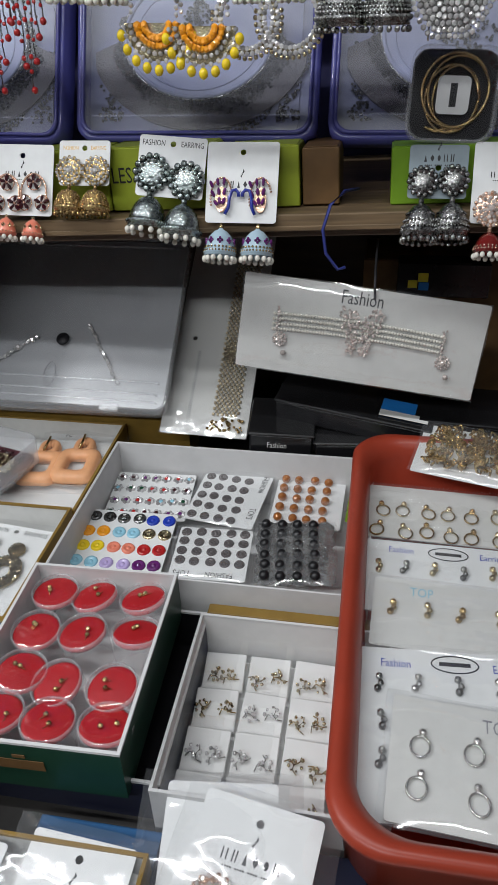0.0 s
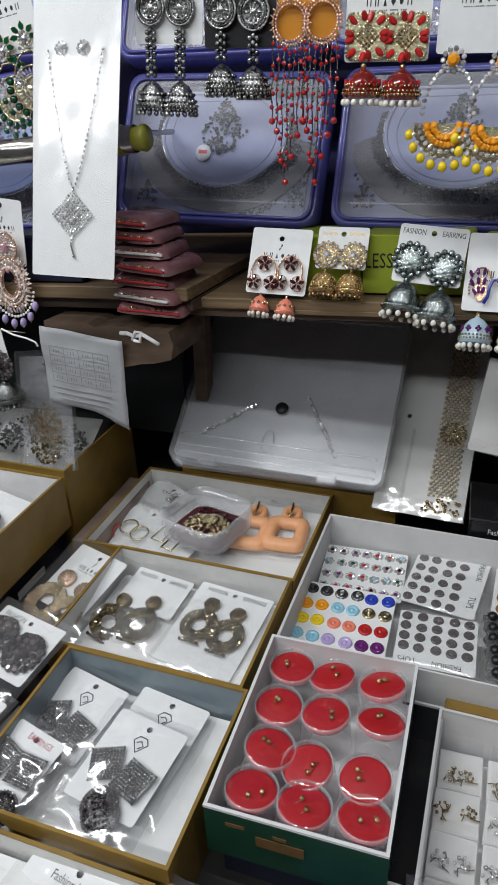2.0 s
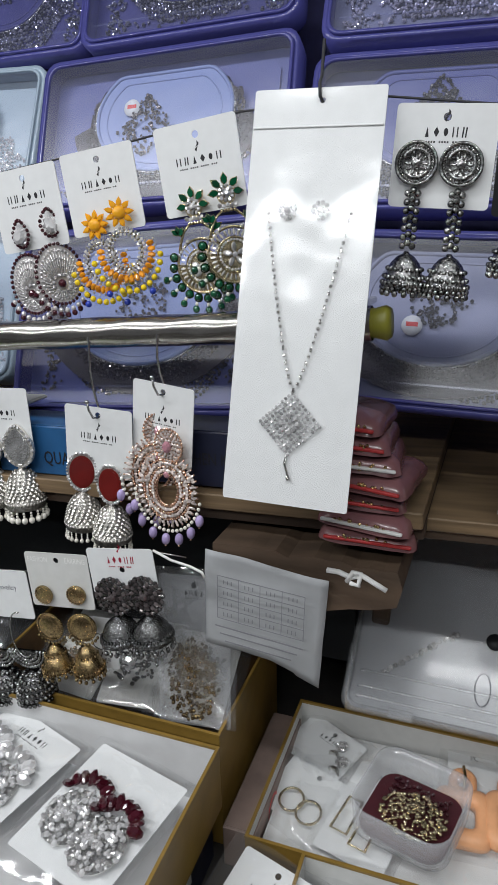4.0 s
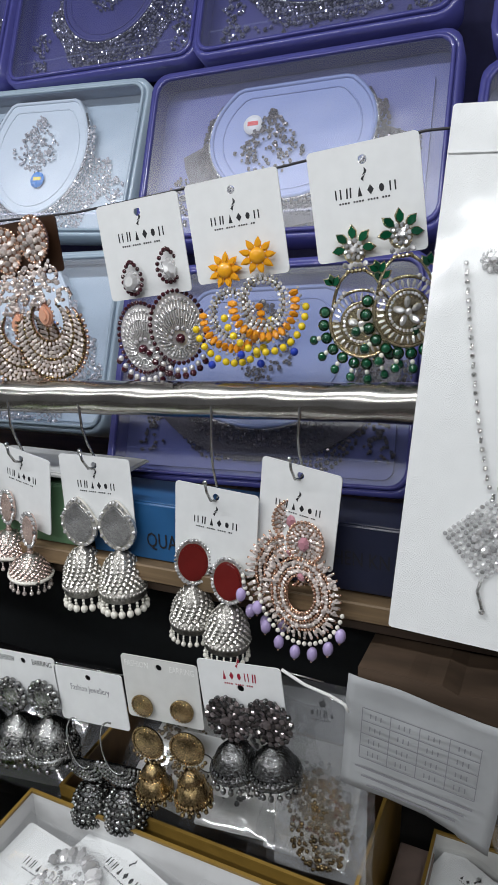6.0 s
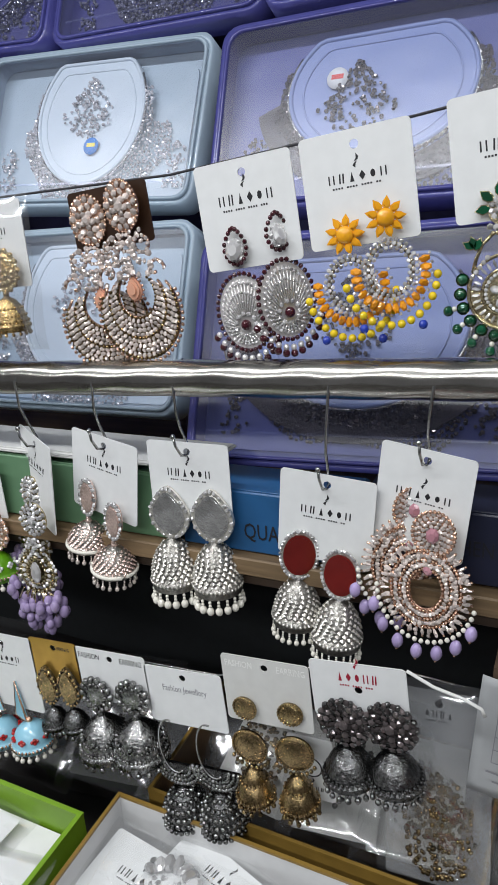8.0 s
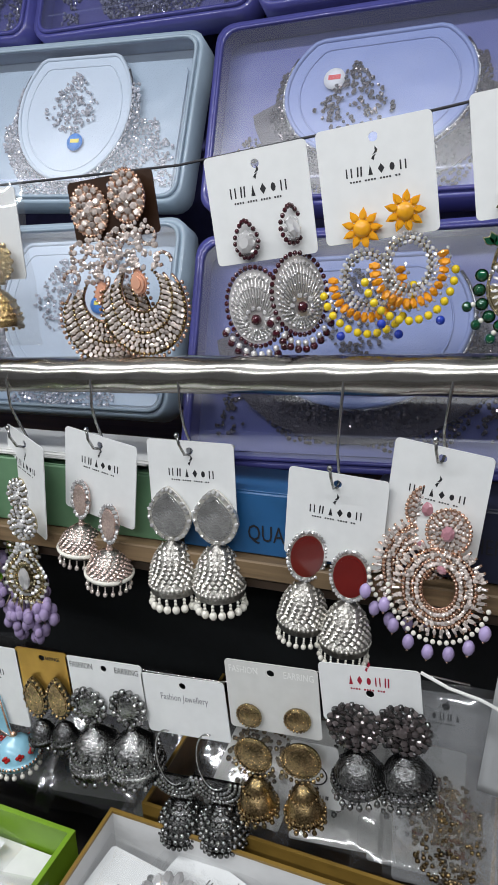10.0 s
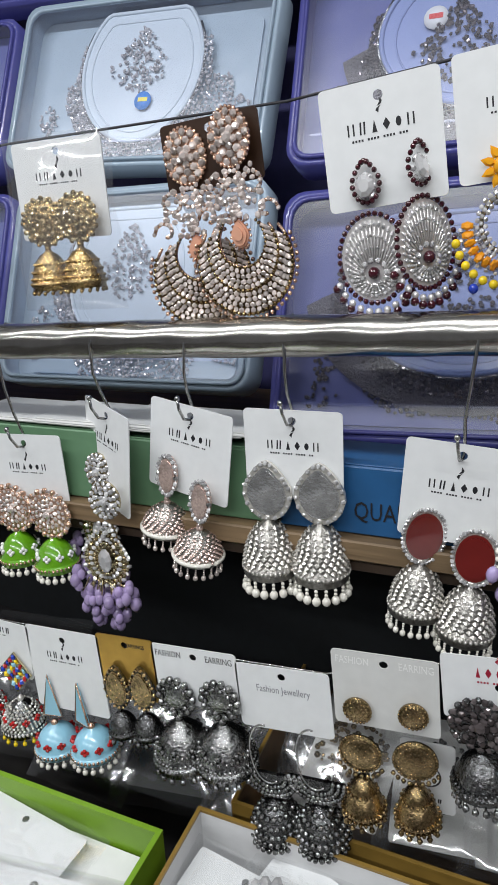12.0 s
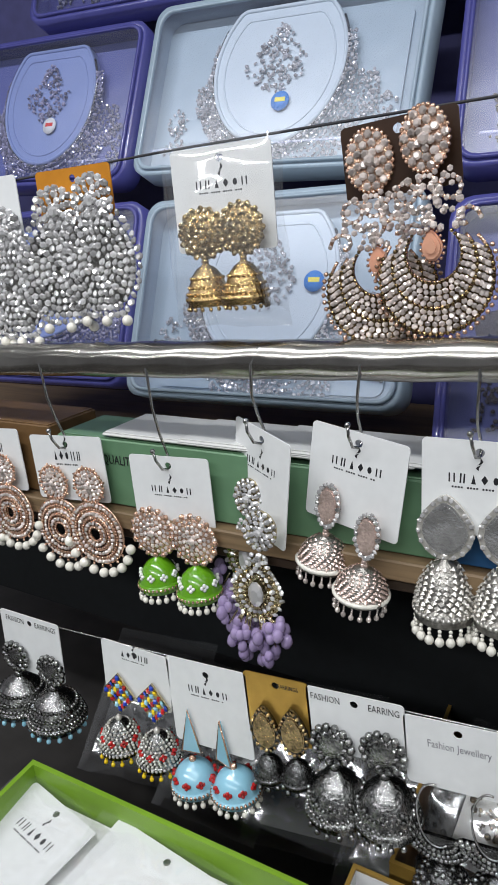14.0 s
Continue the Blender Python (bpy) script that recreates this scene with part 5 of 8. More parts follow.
def rose_pear():
    b, s, p, w, c = Shape(), Shape(), Shape(), Shape(), Shape()
    cluster(s, 0, 0, 10, 1.35, 5, -1.8, sz=1.15)
    b.plate([(x, z) for x, _, z in arc(0, 0, 10.5, 12, 0, 350, 24)], -0.6, 0.9, True)
    bead_ring(b, 0, 11, 12.6, 1.1)
    c.gem((0, -3.0, 0), 3.6, n=8, sz=1.25)
    cz = -33
    for k, (rx, rz) in enumerate(((9.2, 12.5), (11.4, 15), (13.8, 17.6), (16.2, 20.2), (18.6, 22.8))):
        if k % 2:
            for i in range(int(rx * 3.4)):
                a = 2 * math.pi * i / int(rx * 3.4)
                s.gem((rx * math.cos(a), -1.6 + 0.2 * k, cz + rz * math.sin(a)), 1.4)
        else:
            bead_ring(b, cz, rx, rz, 1.0, y=-1.6 + 0.2 * k)
        b.tube(arc(0, cz, rx, rz, 0, 350, 34, 0.2), 1.0, 5, True)
    c.gem((0, -2.4, cz + 12), 2.8, n=8)
    rn = random.Random(7)
    for i in range(150):
        a, q = rn.uniform(0, 6.28), rn.uniform(0.62, 1.28)
        s.gem((18 * q * math.cos(a), rn.uniform(-1.8, -0.4), cz + 22 * q * math.sin(a)), rn.uniform(0.9, 1.5))
    for i in range(34):
        a = radians(120 + 300 * i / 33)
        ca, sa = math.cos(a), math.sin(a)
        s.gem((22.2 * ca, -0.6, cz + 26 * sa), 1.6, n=6, sx=1.7, sz=0.7, turn=a)
        b.tube([(19 * ca, -0.2, cz + 23 * sa), (25.2 * ca, -0.4, cz + 29.2 * sa)], 0.7, 4)
    for i in range(22):
        a = radians(188 + 164 * i / 21)
        w.ball((26.6 * math.cos(a), -0.6, cz - 1 + 31 * math.sin(a)), 1.45, 7, 5)
    for i in range(7):
        a = radians(205 + 130 * i / 6)
        p.ball((29.5 * math.cos(a), -0.6, cz - 3 + 36 * math.sin(a)), 3.3, 9, 6, 1.4)
        b.ball((29.5 * math.cos(a), -0.6, cz - 8.2 + 36 * math.sin(a)), 0.8, 6, 4)
    return [("earring", b.mesh("earring", ROSE), False), ("stone_setting", s.mesh("stone_setting", ROSECRYSTAL), True), ("pearl_edging", w.mesh("pearl_edging", PEARL), True), ("bead_drop", p.mesh("bead_drop", LILAC), True), ("center_stone", c.mesh("center_stone", MAUVEGEM), True)]


pair(t, rose_pear(), [(-5, -36, 34, 3), (11, -42, 4, -8)], 1.02)

# lower row on the cord under the shelf --------------------------------------------------
YB = 0.522


def low(label, x, z, roll, w, h, mark=None, **kw):
    return backing(label, at(x, YB, z, roll, kw.pop("yaw", 0.0)), w, h, mark=mark, group="cards on the lower cord", **kw)


t = low("white card with oxidised dome earrings strung with coloured beads", -0.985, 0.997, -1, 56, 48, text=[(-14, "FASHION"), (15, "EARRINGS")], text_size=6)
pair(t, jhumka(11, 3, 19, 24, OXID, pr=1.7, pn=16, pearl=SKYENAMEL, stud="flower", stones=OXID, dotrows=4), [(-16, -36), (18, -38)])
t = low("white card with coloured lozenge earrings and silver domes", -0.892, 1.000, -1, 54, 42, mark=(24, 5, 4, -7), hole=True)
def lozenges(colors):
    b = Shape().plate([(0, 14), (-12, 0), (0, -14), (12, 0)], -0.6, 0.6)
    out = [("earring", b.mesh("earring", PALEGOLD), False)]
    r = random.Random(8)
    for k, mat in enumerate(colors):
        s = Shape()
        for i in range(-2, 3):
            for j in range(-2, 3):
                if (i * 2 + j + 20) % len(colors) == k:
                    s.gem(((i - j) * 2.3, -0.6, (i + j) * 2.7), 1.7, n=4, sz=1.2)
        out.append(("enamel_cell", s.mesh("enamel_cell", mat), True))
    return out


pair(t, lozenges([REDGEM, YELLOWBEAD, BLUEBEAD, SKYENAMEL]), [(-14, -38), (14, -37)])
pair(t, jhumka(2, 2, 13.5, 21, WARMSILVER, OXID, pr=1.4, pn=14, long=1, stud="none", pearl=YELLOWBEAD, dotrows=5, motif=REDGEM), [(-17, -55), (15, -54)])
t = low("white card with sky-blue enamel domes painted with red flowers", -0.838, 1.005, -5, 58, 62, mark=(30, 6, 4.4, -20), hz=8)
tri = Shape().plate([(0, 15), (-6, -12), (5, -14)], -0.7, 0.7)
trim = Shape().tube([(0, -0.6, 15), (-6, -0.6, -12), (5, -0.6, -14)], 0.7, 5, True)
pair(t, [("earring", tri.mesh("earring", SKYENAMEL), False), ("edging", trim.mesh("edging", ROSE), True)], [(-16, -52, 20), (8, -54, -10)])
pair(t, jhumka(2, 1, 14.5, 18, ROSE, SKYENAMEL, pr=1.7, pn=17, long=1, stud="none", dotrows=1, motif=REDGEM), [(-17, -70), (14, -66)])
t = low("gold foil card with blackened leaf earrings", -0.790, 1.012, -6, 42, 44, mat=GOLD_CARD, text=[(8, "EARRINGS")], text_size=4)
pair(t, jhumka(8, 3, 9, 14, DARKMETAL, pr=1.5, pn=10, pearl=OXID, stud="drop", oval=1.3, stud_mat=BRONZE, stones=GOLD, gem=1.1), [(-9, -36), (10, -34)])
t = low("white card with engraved silver dome earrings", -0.742, 1.016, -6, 57, 40, text=[(-17, "FASHION"), (17, "EARRING")], text_size=6.0)
pair(t, jhumka(12, 2, 17, 27, OXID, pr=1.7, pn=16, pearl=OXID, stud="flower", stones=OXID, dotrows=3, motif=OXID), [(-14, -34), (16, -31)])
t = low("white card with hoop wires and granulated silver domes", -0.686, 1.018, -7, 57, 42, text=[(0, "Fashion Jewellery")], text_size=6.5, text_z=-15, ink=GREY_INK)
def hoop_dome():
    b, h, d = Shape(), Shape(), Shape()
    h.tube(arc(0, -16, 9, 18, 80, 300, 20, -3), 0.6, 5)
    b.plate([(x, z) for x, _, z in arc(0, -30, 15, 13, 180, 360, 18)], -1, 1, True)
    for rr in (9, 12, 15):
        for x, y, z in arc(0, -30, rr, rr * 0.86, 180, 360, int(rr * 1.4), -1):
            d.ball((x, y - 0.6, z), 1.5, 6, 4)
    r, z0, hh = 14, -46, 22
    b.lathe([(0, z0), (r * 0.4, z0 - 2), (r * 0.8, z0 - 9), (r, z0 - 16), (r, z0 - 22), (0, z0 - 20)], (0, 0, 0), 16)
    for k in range(6):
        rad = r * (0.42, 0.66, 0.84, 0.95, 1.0, 1.0)[k]
        n = int(rad * 1.9)
        for i in range(n):
            a = 2 * math.pi * (i + 0.5 * (k % 2)) / n
            d.ball((rad * math.cos(a), rad * math.sin(a), z0 - 2 - 4 * k), 1.7, 6, 4)
    return [("earring", b.mesh("earring", DARKMETAL), False), ("hoop_wire", h.mesh("hoop_wire", WIRE), True), ("granulation", d.mesh("granulation", OXID), True)]


pair(t, hoop_dome(), [(-13, -38), (16, -36)])
t = low("grey card with three-tier antique bronze earrings", -0.629, 1.042, -6, 57, 46, mat=GREY_CARD, text=[(-17, "FASHION"), (17, "EARRING")], text_size=6.2, ink=WHITE_INK)
def three_tier():
    b, s = Shape(), Shape()
    for cz, rr in ((0, 8), (-29, 12.5)):
        b.lathe([(0, -2.5), (rr * 0.4, -2.2), (rr * 0.75, -1.5), (rr, -0.8), (rr, 0.8), (0, 0.8)], (0, 0, cz), 20, "y")
        for q in (0.45, 0.72, 0.96):
            n = int(rr * q * 3)
            for i in range(n):
                a = 2 * math.pi * i / n
                s.ball((rr * q * math.cos(a), -2.2 + q * 1.4, cz + rr * q * math.sin(a)), 0.95, 6, 4)
    for i in range(9):
        a = radians(215 + 110 * i / 8)
        s.ball((15 * math.cos(a), -0.6, -29 + 15.5 * math.sin(a)), 1.5, 6, 4)
    z0 = -45
    b.lathe([(0, z0), (4, z0 - 1), (8, z0 - 7), (8, z0 - 9), (9.5, z0 - 10), (11.5, z0 - 18), (12.5, z0 - 20), (12.5, z0 - 24), (0, z0 - 22)], (0, 0, 0), 18)
    for zz, rr in ((-9, 8.8), (-20, 12.8), (-24, 12.6)):
        n = int(rr * 2)
        for i in range(n):
            a = 2 * math.pi * i / n
            s.ball((rr * math.cos(a), rr * math.sin(a), z0 + zz), 1.2, 6, 4)
    for i in range(13):
        a = 2 * math.pi * i / 13
        s.ball((12 * math.cos(a), 12 * math.sin(a), z0 - 27.5), 1.8, 6, 4)
    return [("earring", b.mesh("earring", BRONZE), False), ("granulation", s.mesh("granulation", BRONZE), True)]


pair(t, three_tier(), [(-15, -35), (15, -33, 8)], 0.96)
low_card = backing("small white card with printed ring behind the bronze earrings", at(-0.604, YB + 0.012, 0.985, -5), 30, 46, mark=(16, 5, 2.6, -38), hole=False)
part("printed_ring", Shape().tube(arc(0, -22, 7, 7, 0, 350, 24, -0.6), 0.5, 4, True), INK, low_card)
t = low("white card with blackened metal flower and dome earrings", -0.573, 1.055, -8, 56, 37, mark=(25, 5, 5.2, -9), ink=RED_INK, hz=17)
pair(t, jhumka(13, 1, 14.5, 19, DARKMETAL, pr=1.7, pn=18, long=1, pearl=OXID, stones=DARKCRYSTAL, gem=2.1, studs_rows=4, dotrows=2), [(-10, -38), (17, -36)])


# cords -----------------------------------------------------------------------------------
def cord(name, label, pts, r, mat):
    s = Shape().tube([tuple(1000 * c for c in p) for p in pts], r, 6)
    return solid(name, s, mat, label, "cord")


cord("string_line", "thin dark cord that carries the upper cards", [(-1.25, 0.562, 1.268), (-0.99, 0.562, 1.2885), (-0.87, 0.562, 1.300), (-0.70, 0.562, 1.313), (-0.565, 0.562, 1.335), (-0.49, 0.562, 1.349), (-0.40, 0.562, 1.353), (-0.33, 0.562, 1.345), (-0.17, 0.562, 1.329), (0.10, 0.562, 1.323), (0.3, 0.562, 1.325)], 0.7, DARKCORD)
cord("string_line", "thin wire that carries the lower cards", [(-1.25, 0.5245, 0.985), (-0.96, 0.5245, 0.994), (-0.81, 0.5245, 1.004), (-0.66, 0.5245, 1.020), (-0.60, 0.5245, 1.043), (-0.546, 0.5245, 1.056), (-0.52, 0.526, 1.055)], 0.6, WIRE)
knot = Shape().tube([(-22, 0, 1), (-14, -2, 2), (-6, -3, 0), (2, -4, 3), (10, -4, -1), (18, -4, -5)], 2.0, 6).tube([(-8, -4, -3), (-4, -5, 5), (1, -5, 5), (0, -5, -4), (-6, -5, -3)], 1.7, 6)
solid("cord_knot", knot, WHITECORD, "white knotted cord tied to the plank", "knot", pose(-0.395, 0.526, 1.062))
cord("cord_end", "white cord with a frayed knot", [(-0.545, 0.5235, 1.0575), (-0.530, 0.521, 1.0535), (-0.514, 0.520, 1.0515), (-0.505, 0.519, 1.049), (-0.503, 0.519, 1.045)], 1.0, WHITECORD)

# upper row to the right of the packet ----------------------------------------------------
YU = 0.557
def chain_jhumka(stud_r, n, r, h, metal=OXID):
    """A round stud, a ladder of small balls, and a dome."""
    pcs = jhumka(stud_r, 0, 0, 0, metal, stud="disc", stones=metal, pn=0)
    b = Shape()
    for i in range(n):
        z = -stud_r - 2 - i * 4.4
        for k in (-1, 0, 1):
            b.ball((k * 2.6, -1, z - (k * k) * 1.6), 1.9, 7, 5)
    z0 = -stud_r - 2 - n * 4.4
    pcs.append(("bead_chain", b.mesh("bead_chain", metal), True))
    pcs.append(("dome", bell(r, h).moved(dz=z0).mesh("dome", metal), True))
    d = Shape()
    for q, zz in ((1.0, 0.82), (0.98, 0.95), (0.8, 0.45), (0.92, 0.66)):
        m = int(r * q * 2.1)
        for i in range(m):
            a = 2 * math.pi * i / m
            d.ball((r * q * math.cos(a), r * q * math.sin(a), z0 - h * zz), 1.3, 6, 4)
    pcs.append(("beading", d.mesh("beading", metal), True))
    pcs.append(("fringe", fringe(r * 0.95, z0 - h, 14, 1.7, 1.6).mesh("fringe", metal), True))
    return pcs


t = backing("white card with long oxidised silver bead-chain earrings", at(-0.364, YU, 1.347, 3), 57, 56, mark=(26, 5, 5, -15), hz=7)
pair(t, chain_jhumka(11, 7, 11.5, 20), [(-14, -32), (11, -32)])
t = backing("black card with oxidised silver chain and dome earrings", at(-0.307, YU, 1.338, 1), 57, 52, BLACK_CARD, mark=(28, 5, 5, -6), ink=WHITE_INK, hole=False)
pair(t, chain_jhumka(11.5, 4, 11.5, 18), [(-14, -27), (12, -29)])
def red_cascade():
    b, s, ch = Shape(), Shape(), Shape()
    for rr in (12, 10):
        bead_ring(b, 0, rr, rr * 1.05, 1.0, gap=0.95)
    for i in range(22):
        a = 2 * math.pi * i / 22
        b.tube([(12 * math.cos(a), -0.8, 12.6 * math.sin(a)), (14.6 * math.cos(a), -0.8, 15.2 * math.sin(a))], 0.6, 4)
    r = random.Random(6)
    for i in range(-3, 4):
        length = 84 - abs(i) * 13 + r.uniform(-6, 6)
        x = i * 3.7
        z0 = -10 + 0.5 * abs(i)
        ch.tube([(x + 0.8 * math.sin(q * 1.3 + i), -1, z0 - length * q / 9) for q in range(10)], 0.45, 4)
        for k in range(int(length / 9)):
            z = z0 - 5 - k * 9 + r.uniform(-2.5, 2.5)
            ch.ball((x, -1.2, z + 3.5), 0.9, 5, 3)
            s.ball((x + r.uniform(-1.2, 1.2), -1.6, z), r.uniform(1.2, 1.7), 7, 5)
        s.ball((x + 0.6, -1.6, z0 - length - 1.5), 2.3, 8, 6)
    return [("earring", b.mesh("earring", ROSE), False), ("chain", ch.mesh("chain", OXID), True), ("bead_drop", s.mesh("bead_drop", REDBEAD), True)]


t = backing("amber card with long red bead cascade earrings", at(-0.254, YU, 1.333, 2), 46, 44, AMBER_CARD)
pair(t, red_cascade(), [(-12, -33), (12, -32)])
def red_square():
    b, s, p = Shape(), Shape(), Shape()
    b.plate(rrect(25, 25, 4), -0.6, 0.8)
    for i in range(-2, 3):
        for j in range(-2, 3):
            s.gem(((i - j) * 1.75, -1.2 - 0.3 * (2 - max(abs(i), abs(j))), (i + j) * 1.75), 1.15, n=5)
    for sx in (-1, 1):
        for sz in (-1, 1):
            for k in (-1, 0, 1):
                a = math.atan2(sz, sx) + 0.62 * k
                q = 12.6 if k == 0 else 11.2
                p.gem((q * math.cos(a), -0.8, q * math.sin(a)), 2.5, n=8, h=1.6, sx=1.4, sz=0.85, turn=a)
    for x, z in dense(rrect(26, 26, 4), 2.4):
        b.ball((x, -0.8, z), 0.85, 5, 3)
    return [("earring", b.mesh("earring", PALEGOLD), False), ("stone_setting", s.mesh("stone_setting", PALEGOLD), True), ("petal_ring", p.mesh("petal_ring", REDGEM), True)]


t = backing("white card with red and gold square studs over red domes", at(-0.196, YU, 1.329, 1), 60, 56, mark=(34, 6, 5, -19))
pair(t, red_square(), [(-14, -40), (14, -41)])
pair(t, jhumka(2, 2, 13, 18, GOLD, DEEPRED, pr=2.0, pn=14, stud="none", dotrows=3, motif=REDGEM), [(-15, -55), (13, -56)])
def yellow_chand():
    b, s, p, y = Shape(), Shape(), Shape(), Shape()
    cluster(s, 0, 0, 7, 1.8, 2, -1.3)
    p.gem((0, -2, 0), 4, n=8)
    cz = -36
    for k in range(4):
        for i in range(16 - k):
            a = radians(185 + 170 * i / (15 - k))
            (p if k < 2 else s).gem(((8 + 4.4 * k) * math.cos(a), -1.6, cz + (8 + 4.4 * k) * math.sin(a)), 2.4 if k < 2 else 1.6)
    for x, y2, z in arc(0, cz + 6, 16, 26, 0, 180, 22, -1):
        s.gem((x, y2, z), 1.6)
    b.plate([(x, z) for x, _, z in arc(0, cz, 21, 21, 180, 360, 20)], -0.3, 0.8, True)
    for i in range(9):
        a = radians(195 + 150 * i / 8)
        y.ball((24 * math.cos(a), -1, cz + 26 * math.sin(a)), 3.0, 8, 6, 1.15)
    return [("earring", b.mesh("earring", PALEGOLD), False), ("stone_setting", s.mesh("stone_setting", CRYSTAL), True), ("petal_ring", p.mesh("petal_ring", ORANGEBEAD), True), ("bead_drop", y.mesh("bead_drop", YELLOWBEAD), True)]


t = backing("white card with yellow-beaded crescent earrings", at(-0.132, YU, 1.326, 1), 58, 50, mark=(32, 6, 4, -18))
pair(t, yellow_chand(), [(-16, -54), (17, -56, 0, -5)])
def silver_hoop():
    b, s = Shape(), Shape()
    cz = -40
    cluster(s, 0, -4, 9, 1.8, 3, -1.4)
    for rr in (19, 16):
        for i in range(36):
            a = 2 * math.pi * i / 36
            s.gem((rr * math.cos(a), -1.2, cz + rr * math.sin(a)), 1.7)
    b.tube(arc(0, cz, 17.5, 17.5, 0, 348, 30, 0), 1.5, 6, True)
    for i in range(22):
        a = radians(170 + 200 * i / 21)
        b.ball((21.5 * math.cos(a), -0.5, cz + 21.5 * math.sin(a)), 1.5, 6, 4)
    return [("earring", b.mesh("earring", PALEGOLD), False), ("stone_setting", s.mesh("stone_setting", CRYSTAL), True)]


t = backing("white card with silver rhinestone hoop earrings", at(-0.070, YU, 1.324, 0), 56, 52, mark=(32, 6, 4, -18))
pair(t, silver_hoop(), [(-16, -46), (14, -46)])
pair(t, jhumka(2, 1, 8, 12, PALEGOLD, pr=1.5, pn=10, stud="none", dotrows=2), [(-16, -62), (14, -62)])
t = backing("white card with broad silver dome earrings", at(-0.008, YU, 1.323, 0), 56, 52, mark=(32, 6, 4, -18))
pair(t, jhumka(12, 2, 15.5, 26, OXID, pr=1.7, pn=18, pearl=OXID, stud="flower", stones=OXID, dotrows=5), [(-15, -51), (15, -51)])
t = backing("white card with smoky crystal drop earrings", at(0.049, YU, 1.323, 0), 50, 52, mark=(30, 6, 4, -18))
pair(t, [(n, me, c) for n, me, c in silver_fan()[:2]], [(0, -46)])
t = backing("white card with red bead cascade earrings", at(0.115, YU, 1.324, 0), 50, 44, AMBER_CARD)
pair(t, red_cascade(), [(-12, -33), (12, -32)])

# row along the right shelf -----------------------------------------------------------------
def shelf_row(label, x, z, w, h, roll=0, **kw):
    return backing(label, pose(x, 0.600, z, -24, roll, 0), w, h, group="cards along the shelf edge", **kw)


def flower_arch():
    b, p = Shape(), Shape()
    b.tube(arc(0, 0, 10, 14, -30, 210, 22, -0.5), 0.8, 5)
    for cx, cz in ((0, 8), (-7, -7), (7, -7)):
        for i in range(5):
            a = 2 * math.pi * i / 5 + 0.3
            p.gem((cx + 3.6 * math.cos(a), -1, cz + 3.6 * math.sin(a)), 1.9, n=6, sx=1.5, sz=0.8, turn=a)
        b.ball((cx, -1.4, cz), 1.2, 6, 4)
        b.tube(arc(cx, cz, 5.6, 5.6, 0, 345, 14, -0.3), 0.5, 4, True)
    return [("earring", b.mesh("earring", ROSE), False), ("petal_ring", p.mesh("petal_ring", MAROON), True)]


t = shelf_row("white card with maroon flower earrings and coral domes", -0.286, 1.148, 55, 58, 1, mark=(32, 6, 4.4, -24), hz=9)
pair(t, flower_arch(), [(-12, -41), (12, -40)])
pair(t, jhumka(2, 1, 9, 15, PALEGOLD, CORAL, pr=2.0, pn=10, stud="none", dotrows=1, motif=PALEGOLD), [(-12, -57), (12, -58)], 1.0)
t = shelf_row("small pale card with antique gold dome earrings", -0.231, 1.151, 44, 36, 0, text=[(-12, "FASHION"), (12, "EARRING")], text_size=4.5, ink=GOLD_INK)
pair(t, jhumka(10, 2, 11, 18, GOLD, pr=1.2, pn=15, pearl=GOLD, stones=CRYSTAL, gem=1.4, studs_rows=3, dotrows=5), [(-12, -25), (11, -25)])
t = shelf_row("white card with green-grey silver dome earrings", -0.155, 1.154, 56, 48, 4, text=[(-16, "FASHION"), (16, "EARRING")], text_size=6.4, hz=6)
pair(t, jhumka(13.5, 2, 15, 24, STEELY, pr=2.1, pn=12, stud="flower", stones=STEELY, dotrows=1), [(-15, -30), (14, -34)])
t = shelf_row("white card with purple peacock earrings and pale blue domes", -0.098, 1.150, 58, 63, 0, mark=(32, 6, 5, -33), hz=8)
def peacock(sx):
    b, p, nv = Shape(), Shape(), Shape()
    for k in range(9):
        row, i = divmod(k, 3)
        a = radians(100 + 26 * (i - 1) * (1 - 0.2 * row))
        rad = 10 + 8 * row
        p.gem((-sx * 2 + rad * math.cos(a) * 0.8 * 1.0, -1, -8 + rad * math.sin(a)), 2.2, n=6, sx=0.8, sz=1.7, turn=a - 1.57)
    for x, y, z in arc(-sx * 2, -8 + 12, 9.5, 17, 20, 200, 20, -0.6):
        b.ball((x, y, z), 1.1, 6, 4)
    b.plate([(x - sx * 2, z + 3) for x, z in drop_outline(11, 22)], -0.3, 0.7, True)
    nv.tube([(sx * 2, -1.6, -10), (sx * 5, -1.8, -4), (sx * 5.5, -2, 4), (sx * 7.5, -2, 10), (sx * 11, -2, 11), (sx * 13.5, -2, 8), (sx * 13.5, -2, 5)], 1.5, 7)
    return [("earring", b.mesh("earring", ROSE), False), ("petal_ring", p.mesh("petal_ring", PURPLEGEM), True), ("peacock_neck", nv.mesh("peacock_neck", NAVYENAMEL), True)]


